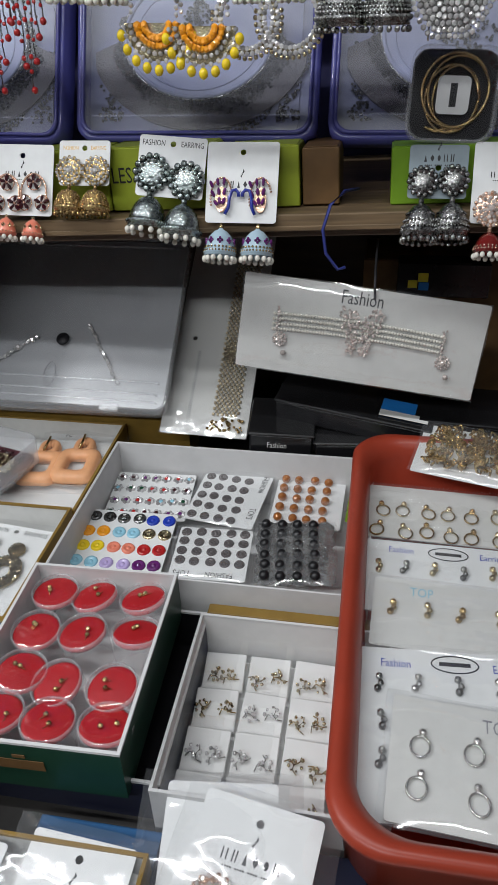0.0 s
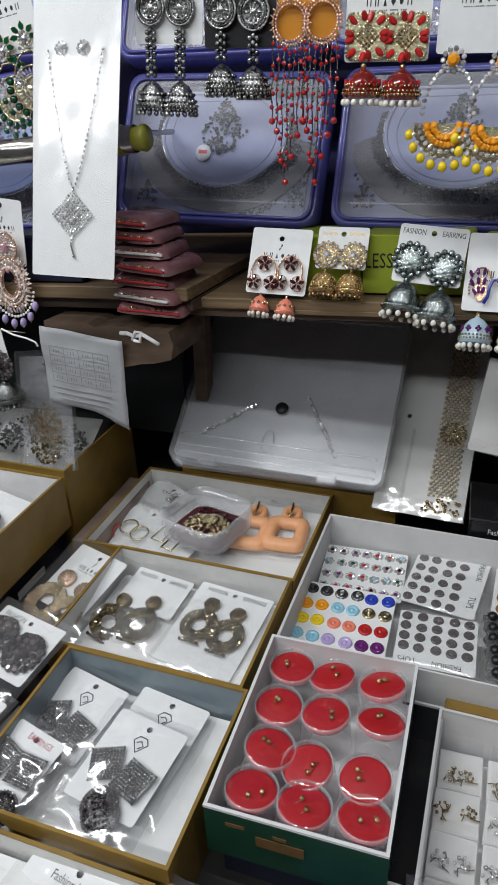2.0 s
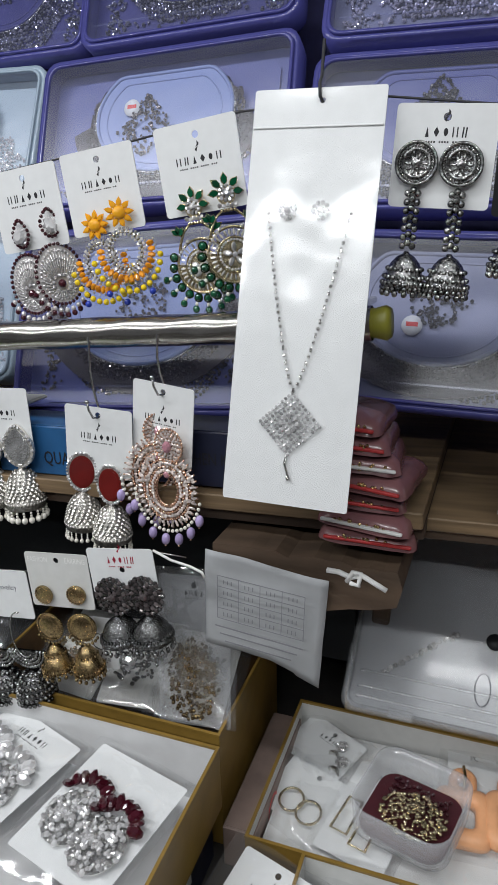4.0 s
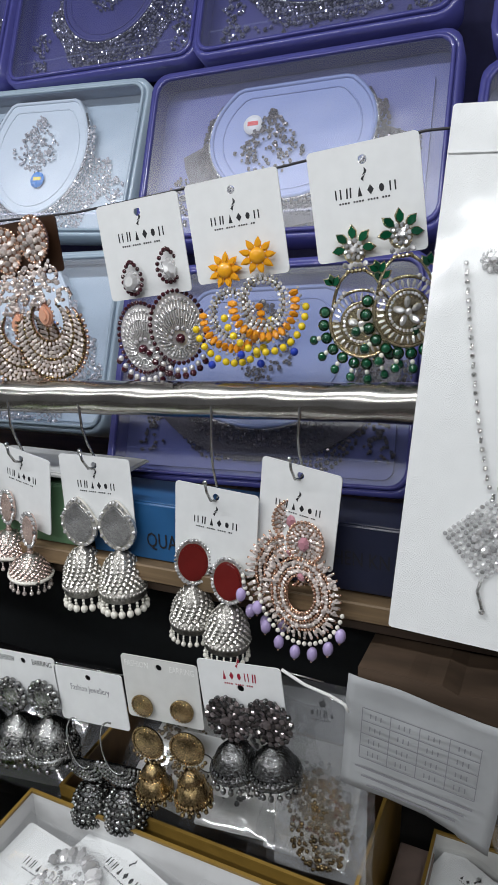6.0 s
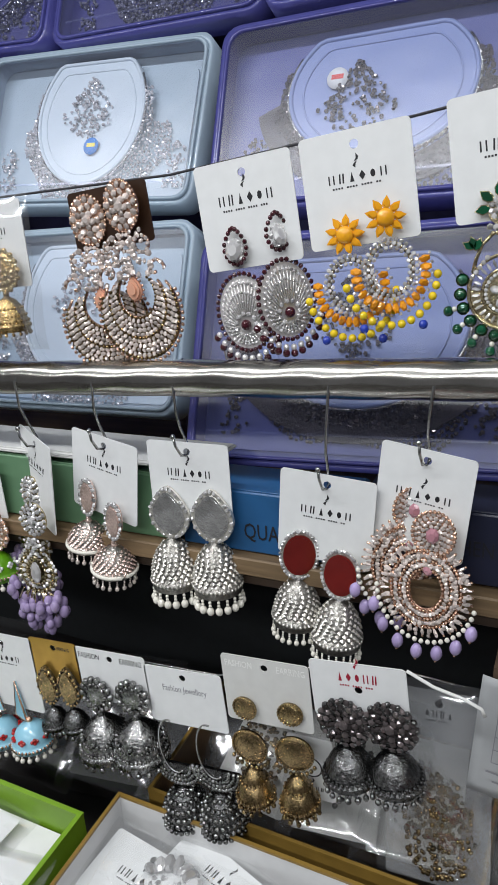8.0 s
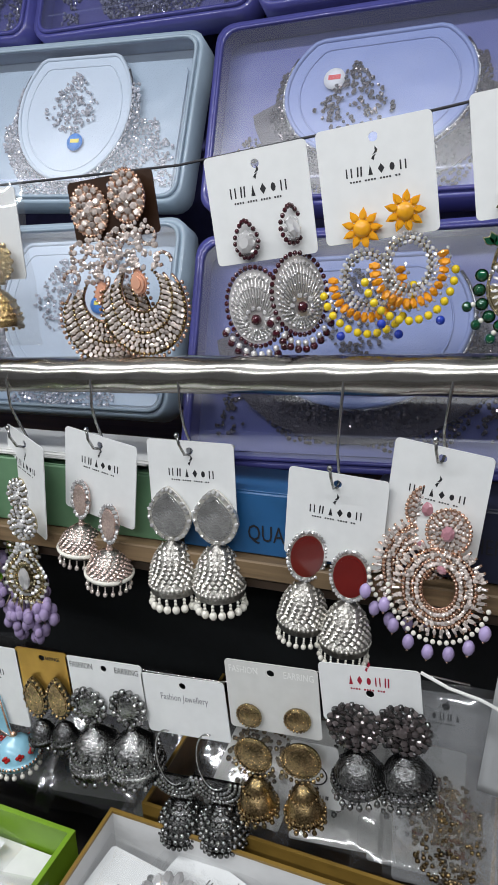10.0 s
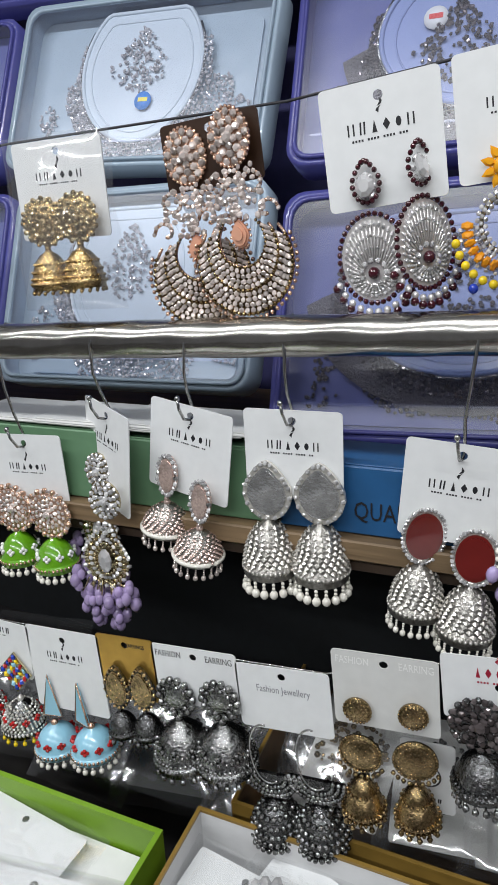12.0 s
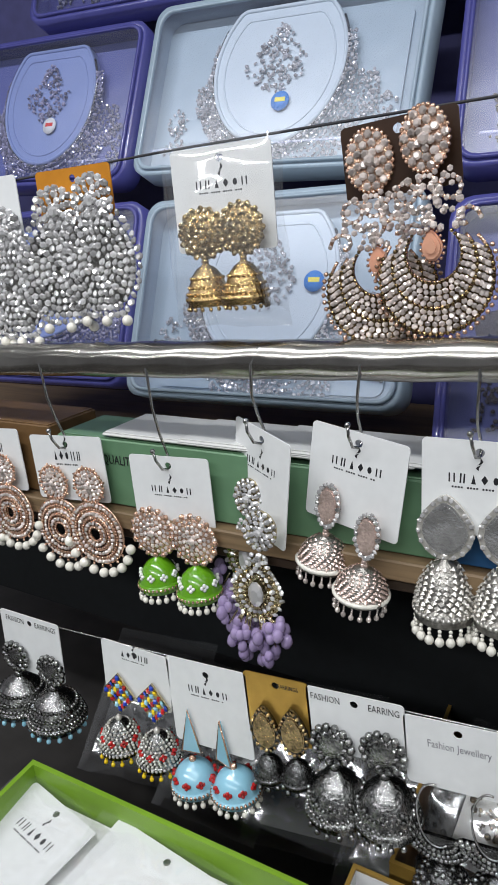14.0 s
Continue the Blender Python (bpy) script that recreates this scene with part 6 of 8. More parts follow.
pair(t, peacock(1), [(-14, -48)], 0.92)
pair(t, peacock(-1), [(14, -48)], 0.92)
pair(t, jhumka(2, 2, 12, 20, GOLD, PALEBLUE, pr=2.0, pn=14, stud="none", dotrows=2, motif=PURPLEGEM), [(-15, -63), (15, -63)])
t = shelf_row("grey-blue card with oxidised silver dome earrings", 0.054, 1.148, 44, 40, 0, mat=STEEL_CARD, mark=(25, 5, 5, -10), hz=17)
pair(t, jhumka(10.5, 3, 13, 24, OXID, pr=1.8, pn=17, pearl=OXID, stones=DARKCRYSTAL, gem=1.5, stud="flower", dotrows=4), [(-11, -28), (12, -27)])
t = shelf_row("white card with rose fan earrings and red domes", 0.107, 1.150, 54, 60, 0, mark=(30, 6, 4, -24))
pair(t, jhumka(11, 4, 10, 14, ROSE, DEEPRED, pr=1.9, pn=12, stones=ROSECRYSTAL, gem=1.7, studs_rows=4, dotrows=2), [(-12, -50), (12, -48)])


# ---- the goods in the trays ----
def lay(x, y, dz, rz=0.0, tip=0.0):
    """A pose that lays a card on its back on the table slope, its top away from the lane and raised by tip degrees."""
    return on_table(x, y, dz, rz) @ pose(0, 0, 0, -90 + tip)


def wrap(t, w, h, seed, lift=4.0, mat=None, cz=None, fold=1.0, name="clear_bag"):
    """A creased clear bag round a card: a bulging sheet, its top 6 mm above the card."""
    nx, nz, s = 16, 18, Shape()
    cz = -h / 2 + 6 if cz is None else cz
    vs, fs = [], []
    for k in (0,):
        for i in range(nx + 1):
            for j in range(nz + 1):
                u, v = i / nx, j / nz
                bulge = lift * (16 * u * (1 - u) * v * (1 - v)) ** 0.5
                q = noise.noise(Vector((u * 3.1 + seed * 7.3, v * 3.7, seed))) * 2.2 + noise.noise(Vector((u * 9 + seed, v * 9 - seed, 3))) * 1.0
                edge = noise.noise(Vector((u * 4 + seed, v * 4, 9.0))) * 1.5 * fold
                y = -1.0 - bulge + q * fold * (0.3 + min(1, bulge / lift)) if k == 0 else 0.9
                if k == 0:
                    y = min(y, -0.6)
                vs.append((w * (u - 0.5) + edge, y, cz + h * (0.5 - v) + edge))
    m = (nx + 1) * (nz + 1)
    for k in (0,):
        for i in range(nx):
            for j in range(nz):
                a = k * m + i * (nz + 1) + j
                fs.append((a, a + 1, a + nz + 2, a + nz + 1))
    s.add(vs, fs)
    ob = part(name, s, mat or FILM, t, "creased clear plastic bag")
    ob.visible_shadow = False
    return ob


wrap(wrap_later, 74, 98, 5, 12, cz=-46, fold=1.4)


# cards of studs in the large white tray
def stud_card(label, x, y, rz, w, h, mat, kinds, nx, nz, r, dz=34, tip=4, text=None, bagged=True, margin=(0, 0), scallop=False, seed=1, style="button", group="cards of ear studs"):
    t = thing("stud_card", label, "stud card", lay(x, y, dz * 0.001, rz, tip), group)
    o = rrect(w, h, 2.5)
    if scallop:
        o = [(xx + 1.6 * math.cos(k * 1.9), zz + 1.6 * math.sin(k * 1.9)) for k, (xx, zz) in enumerate(dense(rrect(w, h, 5), 4))]
    part("card", Shape().plate(o, -0.4, 0.4), mat, t)
    rnd = random.Random(seed)
    cw, ch = w - margin[0], h - margin[1]
    sets = {}
    for j in range(nz):
        for i in range(nx):
            px, pz = (-cw / 2 + cw * (i + 0.5) / nx - margin[0] / 2 + rnd.uniform(-0.6, 0.6)), ch / 2 - ch * (j + 0.5) / nz + margin[1] / 2 + rnd.uniform(-0.6, 0.6)
            mat2 = kinds[(j * nx + i) // 2 % len(kinds)] if len(kinds) > 2 else kinds[0]
            if mat2 not in sets:
                if style == "button":
                    sh = Shape().lathe([(0, -r * 0.26), (r * 0.5, -r * 0.24), (r * 0.62, -r * 0.34), (r * 0.88, -r * 0.34), (r, -0.5), (r, 0)], (0, 0, 0), 12, "y")
                elif style == "ball":
                    sh = Shape().ball((0, -r * 0.8, 0), r, 10, 7)
                else:
                    sh = Shape()
                    for q in range(6):
                        a = math.pi * q / 3
                        sh.gem((r * 0.62 * math.cos(a), -1, r * 0.62 * math.sin(a)), r * 0.36, n=6)
                sets[mat2] = sh.mesh("stud", mat2 if style != "flower" else CRYSTAL)
                if style == "flower":
                    sets[mat2, 1] = Shape().gem((0, -1.4, 0), r * 0.42, n=6).mesh("stud_center", mat2)
                elif style == "button":
                    dot = Shape().lathe([(0, -r * 0.42), (r * 0.2, -r * 0.4), (r * 0.32, -r * 0.25)], (0, 0, 0), 8, "y")
                    sets[mat2, 1] = dot.mesh("stud_center", mat2)
            st = part("stud", sets[mat2], None, t, "", pose(px * 0.001, 0, pz * 0.001, rnd.uniform(-8, 8), rnd.uniform(0, 90), rnd.uniform(-8, 8)))
            if (mat2, 1) in sets:
                part("stud_center", sets[mat2, 1], None, st)
    if text:
        for tx, tz, size, body, turn in text:
            words(body, size, INK, t, 0, 0, 0, pose(tx * 0.001, -0.0006, tz * 0.001, 0, turn, 0))
    if bagged:
        wrap(t, w + 6, h + 4, seed * 1.7, 3.5 + r * 0.5, cz=0)
    return t


BUTTONS = [DARKMETAL, OXID, BLUEBEAD, ORANGEBEAD, SKYENAMEL, PALEGOLD, YELLOWBEAD, CORAL, REDGEM, SKYENAMEL, LILAC, PURPLEGEM, PALEGOLD]
stud_card("white card of small flower studs with coloured crystals", -0.190, 0.556, 3, 80, 66, WHITE_CARD, [MAROON, PURPLEGEM, REDGEM, SKYENAMEL, GREENGEM, REDGEM], 7, 4, 5.6, 30, 5, bagged=False, style="flower", seed=1)
stud_card("white card of round patterned button studs", -0.193, 0.482, 1, 84, 72, WHITE_CARD, BUTTONS, 6, 4, 6.3, 36, 6, bagged=False, seed=2)
stud_card("bagged white card of black button studs", -0.112, 0.566, -8, 68, 84, WHITE_CARD, [DARKCRYSTAL], 4, 6, 4.8, 32, 5, [(27, 20, 8, "FASHION", 90), (27, -22, 9, "TOPS", 90)], margin=(16, 0), seed=3)
stud_card("bagged white card of black button studs", -0.112, 0.478, 2, 66, 60, WHITE_CARD, [DARKCRYSTAL], 5, 4, 4.8, 34, 5, [(10, -24, 8, "FASHION", 180), (-22, -24, 9, "TOPS", 180)], margin=(0, 14), seed=4)
stud_card("bagged white card of amber stone studs with a green edge", -0.036, 0.572, -2, 66, 82, WHITE_CARD, [AMBERGEM], 4, 6, 4.4, 31, 5, margin=(10, 0), seed=5, style="ball")
stud_card("bagged silver glitter card of black bead studs", -0.040, 0.486, 6, 66, 72, GLITTER, [BLACK_CARD], 4, 6, 4.6, 37, 5, scallop=True, seed=6, style="ball", text=[(27, 0, 8, "Fashion", 90)], margin=(10, 0))
solid("green_strip", Shape().box((0, 0, 0), (5, 62, 1.2), 0.3), CARTON_LIME, "thin green card strip in the stud tray", "strip", on_table(0.004, 0.560, 0.040, -3))


# red jars
def jar_meshes():
    wall = Shape().lathe([(14.4, 0), (15.4, 1), (16.0, 25), (16.8, 26), (16.8, 30), (16.1, 30.8)], (0, 0, 0), 28)
    foam = Shape().lathe([(0, 28.6), (13, 28.4), (15.2, 27.8), (15.7, 27.0), (15.6, 25.6), (0, 25.4)], (0, 0, 0), 26)
    lid = Shape().lathe([(0, 32.0), (10, 31.9), (14.5, 31.6), (16.2, 30.8)], (0, 0, 0), 26)
    return wall.mesh("cup", FROSTED), foam.mesh("foam", RED_FOAM), lid.mesh("lid", film("jar_lid", 0.04, crease=55, strength=0.7, rough=0.05))


JAR = jar_meshes()
RIM = Shape().lathe([(15.4, 29.5), (15.8, 30.9), (16.6, 30.9), (16.9, 29.5), (16.9, 26.5)], (0, 0, 0), 28).mesh("rim", film("rim_plastic", 0.08, crease=30, strength=0.2, rough=0.1, milk=0.14))
rnd = random.Random(11)
for row, y in enumerate((0.3835, 0.3475, 0.3110, 0.2755)):
    for col, x in enumerate((-0.2105, -0.1745, -0.1385)):
        jx, jy = x + rnd.uniform(-0.0012, 0.0012) + 0.0008 * row, y + rnd.uniform(-0.001, 0.001)
        t = thing("jewellery_jar", "small round clear jar with red velvet foam and tiny gold studs", "jar", on_table(jx, jy, 0.0385, rnd.uniform(0, 360)) @ pose(0, 0, 0, rnd.uniform(-11, 11), rnd.uniform(-11, 11), 0) @ Matrix.Scale(1.05, 4), "red jars in the box")
        cup = part("cup", JAR[0], None, t)
        cup.visible_shadow = False
        part("foam", JAR[1], None, t, "red velvet foam insert")
        part("rim", RIM, None, t, "whitish clear rim").visible_shadow = False
        lid = part("lid", JAR[2], None, t, "clear domed lid")
        lid.visible_shadow = False
        for k in range(2):
            a = rnd.uniform(0, 6.28)
            q = rnd.uniform(3, 7)
            part("stud", Shape().ball((q * math.cos(a), q * math.sin(a), 29.8), 1.9, 9, 7).tube([(q * math.cos(a), q * math.sin(a), 28.8), (q * math.cos(a) + 3, q * math.sin(a) - 3, 29.0)], 0.35, 5), GOLD, t, "gold ball stud")

# clear partitioned tray of crystal studs
part_tray = thing("partition_tray", "clear plastic tray of compartments with crystal ear studs on white pads", "tray", on_table(-0.030, 0.324, 0.004))
def upright(x0, y0, x1, y1):
    return Shape().add([(x0, y0, 3), (x1, y1, 3), (x1, y1, 29), (x0, y0, 29)], [(0, 1, 2, 3)], False)


for i in range(5):
    part("divider", upright(-68 + i * 34, -66, -68 + i * 34, 66), HARDPLASTIC, part_tray).visible_shadow = False
    part("divider", upright(-68, -66 + i * 33, 68, -66 + i * 33), HARDPLASTIC, part_tray).visible_shadow = False
for i in range(4):
    for j in range(2):
        rib = Shape().add([(-66 + i * 34, -60 + j * 66, 31), (-38 + i * 34, -60 + j * 66, 31), (-38 + i * 34, -52 + j * 66, 33), (-66 + i * 34, -52 + j * 66, 33), (-38 + i * 34, -6 + j * 66, 33), (-66 + i * 34, -6 + j * 66, 33)], [(0, 1, 2, 3), (3, 2, 4, 5)])
        part("cover", rib, HARDPLASTIC, part_tray, "clear hinged cover").visible_shadow = False
for j in range(4):
    for i in range(4):
        cx, cy = -51 + i * 34 if i < 4 else 0, 49.5 - j * 33
        t = thing("stud_pair", "gold crystal ear studs on a white pad" if (j < 1 or (j == 1 and i == 0) or i > 1) else "silver crystal ear studs on a white pad", "stud earrings", on_table(-0.030 + cx * 0.001, 0.324 + cy * 0.001, 0.009, rnd.uniform(-3, 3)) @ pose(0, 0, 0, 12), "pairs in the clear tray")
        part("pad", Shape().box((0, 1, 2), (31, 31, 2), 0.6), PAPER, t)
        gold = j < 1 or (j == 1 and i == 0) or i > 1
        for k in (-1, 1):
            b, s = Shape(), Shape()
            ox, oy = k * 7 + rnd.uniform(-2, 2), rnd.uniform(-5, 1)
            a0 = rnd.uniform(0, 6.28)
            for q in range(9):
                a, rad = a0 + q * 0.8, 1.2 + 0.62 * q
                s.ball((ox + rad * math.cos(a), oy + rad * math.sin(a), 5 + rnd.uniform(0, 4)), rnd.uniform(0.9, 1.7), 5, 3)
            for q in range(3):
                a = a0 + 2.1 * q
                b.tube([(ox, oy, 4.5), (ox + 4 * math.cos(a), oy + 4 * math.sin(a), 6.5), (ox + 7 * math.cos(a + 0.5), oy + 7 * math.sin(a + 0.5), 4.5)], 0.5, 5)
            e = part("stud", b, GOLD if gold else SILVER, t)
            part("stone_setting", s, PALEGOLD if gold else CRYSTAL, e)


# brick-red basket and what lies in it
def basket():
    t = thing("plastic_basket", "brick-red plastic basket with rounded rim, full of carded earrings", "basket", on_table(0.128, 0.404, 0.0))
    W, Dp, H = 250, 384, 96
    o = dense(rrect(W, Dp, 34, 8), 14)
    k_list = [(0.90, 0), (0.93, 4), (0.965, H - 14), (0.995, H - 10), (1.0, H - 4), (0.985, H), (0.955, H - 1), (0.925, H - 8), (0.915, H - 16), (0.885, 6), (0.0, 5)]
    vs, fs, n = [], [], len(o)
    for k, z in k_list:
        for x, y in o:
            shrink = (1 - k)
            vs.append((x - math.copysign(min(abs(x), shrink * 190), x), y - math.copysign(min(abs(y), shrink * 190), y), z) if k > 0 else (x * 0.05, y * 0.05, z))
    for i in range(len(k_list) - 1):
        for j in range(n):
            fs.append((i * n + j, (i + 1) * n + j, (i + 1) * n + (j + 1) % n, i * n + (j + 1) % n))
    part("shell", Shape().add(vs, fs), BASKET_RED, t)
    part("base", Shape().box((0, 0, 1.5), (W * 0.84, Dp * 0.88, 2.5)), BASKET_RED, t)
    return t


basket()


def hoop_card(label, x, y, dz, rz, w, h, mat, n, rows, stud, ringmat, text=None, ink=BLUE_INK, tip=3, seed=1, oval=False, hoops=False, size=9):
    t = thing("earring_sheet", label, "earring card", lay(x, y, dz * 0.001, rz, tip), "sheets in the basket")
    part("sheet", Shape().plate(rrect(w, h, 2), -0.4, 0.4), mat, t)
    if text:
        for tx, tz, body in text:
            words(body, size, ink, t, tx, -0.5, tz)
    if oval:
        part("printed_oval", Shape().tube([(px, -0.6, pz) for px, _, pz in arc(2, h / 2 - 10, 15, 6.5, 0, 352, 30)], 0.5, 4, True).box((2, -0.6, h / 2 - 10), (20, 0.2, 3)), INK, t)
    rr = random.Random(seed)
    for j in range(rows):
        for i in range(n):
            px, pz = -w / 2 + w * (i + 0.6) / n, h / 2 - 24 - j * 26 + rr.uniform(-2, 2)
            b = Shape().ball((0, -2, 0), 2.6, 7, 5)
            if hoops:
                b.tube([(q[0], -2, q[2]) for q in arc(0, -9, 5.5, 6.5, 0, 345, 16)], 0.8, 5, True)
            else:
                b.ball((1, -2.4, -5), 2.2, 7, 5).ball((-1, -2.2, -9), 2.6, 7, 5)
            part("earring", b, stud if i % 2 else ringmat, t, "", pose(px * 0.001, 0, pz * 0.001, 0, rr.uniform(-15, 15), 0))
    wrap(t, w + 8, h + 6, seed + 20, 4.5, cz=0)
    return t


hoop_card("grey sheet of small gold hoop earrings", 0.085, 0.515, 66, -2, 132, 66, GREY_CARD, 7, 2, PALEGOLD, GOLD, hoops=True, seed=31)
hoop_card("white printed sheet of small drop earrings", 0.080, 0.436, 68, -1, 128, 74, WHITE_CARD, 6, 1, OXID, PALEGOLD, [(-34, 27, "Fashion"), (36, 27, "Earrings")], oval=True, seed=32)
hoop_card("clear grey sheet of slim gold earrings", 0.085, 0.392, 73, -3, 120, 62, GREY_CARD, 5, 1, PALEGOLD, GOLD, [(-26, 20, "TOP")], SKYENAMEL, seed=33, size=12)
hoop_card("white printed sheet of crystal drop earrings", 0.080, 0.305, 70, 3, 124, 116, WHITE_CARD, 5, 3, SILVER, OXID, [(-36, 46, "Fashion"), (36, 46, "Earrings")], oval=True, seed=34)
hoop_card("clear grey sheet of silver hoop earrings", 0.098, 0.276, 78, -4, 122, 78, GREY_CARD, 4, 2, SILVER, SILVER, [(0, 27, "TOP")], GREY_INK, hoops=True, seed=35, size=13)
pk = thing("chain_packet", "clear packet packed with tangled gold chain earrings", "packet", lay(0.118, 0.566, 0.094, -14, 8), "")
part("backing", Shape().plate(rrect(118, 66, 2), 1.5, 2.2), WHITE_CARD, pk)
g = Shape()
rnd = random.Random(21)
for i in range(230):
    px, pz = rnd.uniform(-50, 54), rnd.uniform(-24, 26)
    rr, a0 = rnd.uniform(2.2, 4.2), rnd.uniform(0, 6.28)
    g.tube([(px + rr * math.cos(a0 + q * 0.9), rnd.uniform(-9, -1), pz + rr * math.sin(a0 + q * 0.9)) for q in range(7)], 1.1, 5)
part("gold_chain", g, GOLD, pk)
wrap(pk, 122, 70, 41, 10, cz=0)


# hoops, small box and bags in the first mustard tray
def bagged_card(label, x, y, dz, rz, w, h, mat=WHITE_CARD, mark=None, text=None, bag=(14, 20), tip=10, seed=1, ink=INK, text_size=6, hz=7, lift=5, hole=True, text_z=None):
    t = backing(label, lay(x, y, dz * 0.001, rz, tip), w, h, mat, mark, ink, text, text_size, hz=hz, name="bagged_earrings", category="earring card", group="bagged cards in trays", hole=hole, text_z=text_z)
    wrap(t, w + bag[0], h + bag[1], seed, lift + 2, fold=1.4)
    return t


t = bagged_card("bagged white card with small crystal studs", -0.425, 0.640, 36, -28, 62, 46, mark=(24, 5, 3, -14), seed=51)
pair(t, jhumka(4.5, 1, 5, 5, SILVER, stones=CRYSTAL, gem=1.2, studs_rows=2, pn=0, dotrows=1), [(14, -14), (24, -26)])
t = bagged_card("bagged white card with thin silver hoops", -0.428, 0.592, 33, -20, 62, 52, seed=52)
ringp = [("hoop", Shape().tube([(q[0], -3, q[2]) for q in arc(0, 0, 9, 9, 0, 345, 22)], 1.0, 6, True).mesh("hoop", PALEGOLD), False)]
pair(t, ringp, [(-6, -38), (12, -40)])
t = bagged_card("bagged white card with long gold wire earrings", -0.372, 0.605, 37, -14, 56, 90, mark=(20, 4, 4, -9), seed=53, tip=4)
wirep = [("hoop", Shape().tube([(-5, -3, 14), (5, -3, 14), (6, -3, -14), (-6, -3, -14)], 1.0, 6, True).mesh("hoop", PALEGOLD), False)]
pair(t, wirep, [(-14, -58), (4, -64)])
t = bagged_card("bagged white card with peach acrylic hoops", -0.290, 0.654, 34, 4, 84, 92, text=[(-20, "PC")], text_size=8, seed=54, tip=3)
def chunky(w, h, hole):
    a, b = dense(rrect(w, h, 10, 6), 5), None
    b = [(x * hole, z * hole) for x, z in a]
    n = len(a)
    prof = ((1.0, -2), (0.97, -6), (0.85, -8), ((1 + hole) / 2, -9), (hole + 0.1, -8), (hole, -5), (hole, 0), (1.0, 0))
    vs, fs = [], []
    for k, y in prof:
        vs += [(x * k, y, z * k) for x, z in a]
    for i in range(len(prof)):
        q = (i + 1) % len(prof)
        for j in range(n):
            fs.append((i * n + j, q * n + j, q * n + (j + 1) % n, i * n + (j + 1) % n))
    return Shape().add(vs, fs)


ch = [("hoop", chunky(40, 46, 0.42).mesh("hoop", PEACH_RUBBER), False), ("top_link", chunky(20, 26, 0.36).moved(dz=28, dy=1).mesh("top_link", PEACH_RUBBER), True),
      ("ear_wire", Shape().tube([(0, -12, 36), (1, -13, 26), (0, -11, 16)], 1.2, 6).mesh("ear_wire", GOLD), True)]
pair(t, ch, [(-30, -72, 0), (8, -70, 0, -5)])
dish = thing("clear_case", "small square clear plastic case with gold filigree earrings on red velvet", "case", on_table(-0.352, 0.556, 0.044, -14))
part("case_wall", Shape().add(*[(lambda r1: ([(x * k, y * k, z) for k, z in ((0.86, 0), (0.97, 4), (1.0, 30), (0.95, 30), (0.92, 5)) for x, y in r1], [(i * len(r1) + j, (i + 1) * len(r1) + j, (i + 1) * len(r1) + (j + 1) % len(r1), i * len(r1) + (j + 1) % len(r1)) for i in range(4) for j in range(len(r1))]))(dense(rrect(76, 74, 16, 6), 8))][0]), film("milky_case", 0.06, crease=20, strength=0.3, rough=0.12, milk=0.28), dish).visible_shadow = False
part("velvet", Shape().plate(rrect(66, 64, 14), -1.5, 1.5), material("maroon_velvet", (0.06, 0.006, 0.012), 0.7, grain=0.2, scale=300), dish, "red velvet pad", pose(0, 0, 0.006, -90))
fil, dk = Shape(), Shape()
for i in range(330):
    a, q = rnd.uniform(0, 6.28), rnd.random() ** 0.5
    fil.ball((3 + 25 * q * math.cos(a), -5 + 21 * q * math.sin(a), 13 + 5 * (1 - q)), rnd.uniform(1.0, 1.9), 5, 3)
for i in range(70):
    dk.ball((rnd.uniform(-22, 24), rnd.uniform(8, 24), 10 + rnd.uniform(0, 3)), rnd.uniform(1.3, 2.2), 5, 3)
part("filigree", fil, PALEGOLD, dish)
part("bead_drop", dk, MAROON, dish)
part("cover", sheet(rrect(70, 68, 14), 0), HARDPLASTIC, dish, "", pose(0, 0, 0.031, -90)).visible_shadow = False


# second mustard tray
def oval_drop(metal, gem):
    b, s = Shape(), Shape()
    b.lathe([(0, -2), (5, -2), (8, -0.8), (8, 0.6), (0, 0.6)], (0, 0, 0), 16, "y")
    for rr in (3.6, 7):
        for i in range(int(rr * 2.4)):
            a = 2 * math.pi * i / int(rr * 2.4)
            s.gem((rr * math.cos(a), -2, rr * math.sin(a)), 1.25)
    for rr in (16.5, 14.2, 12, 9.8, 7.8):
        n = int(rr * 2.1)
        for i in range(n):
            a = 2 * math.pi * i / n
            s.gem((rr * math.cos(a), -1.4, -27 + rr * 1.12 * math.sin(a)), 1.6)
    for q in (8.6, 11.2, 13.6, 15.8):
        b.tube(arc(0, -27, q, q * 1.12, 0, 350, 30, 0.2), 1.5, 6, True)
    for i in range(7):
        s.gem((-9 + 3 * i, -1.4, -48), 1.7)
    return [("earring", b.mesh("earring", metal), False), ("stone_setting", s.mesh("stone_setting", gem), True)]


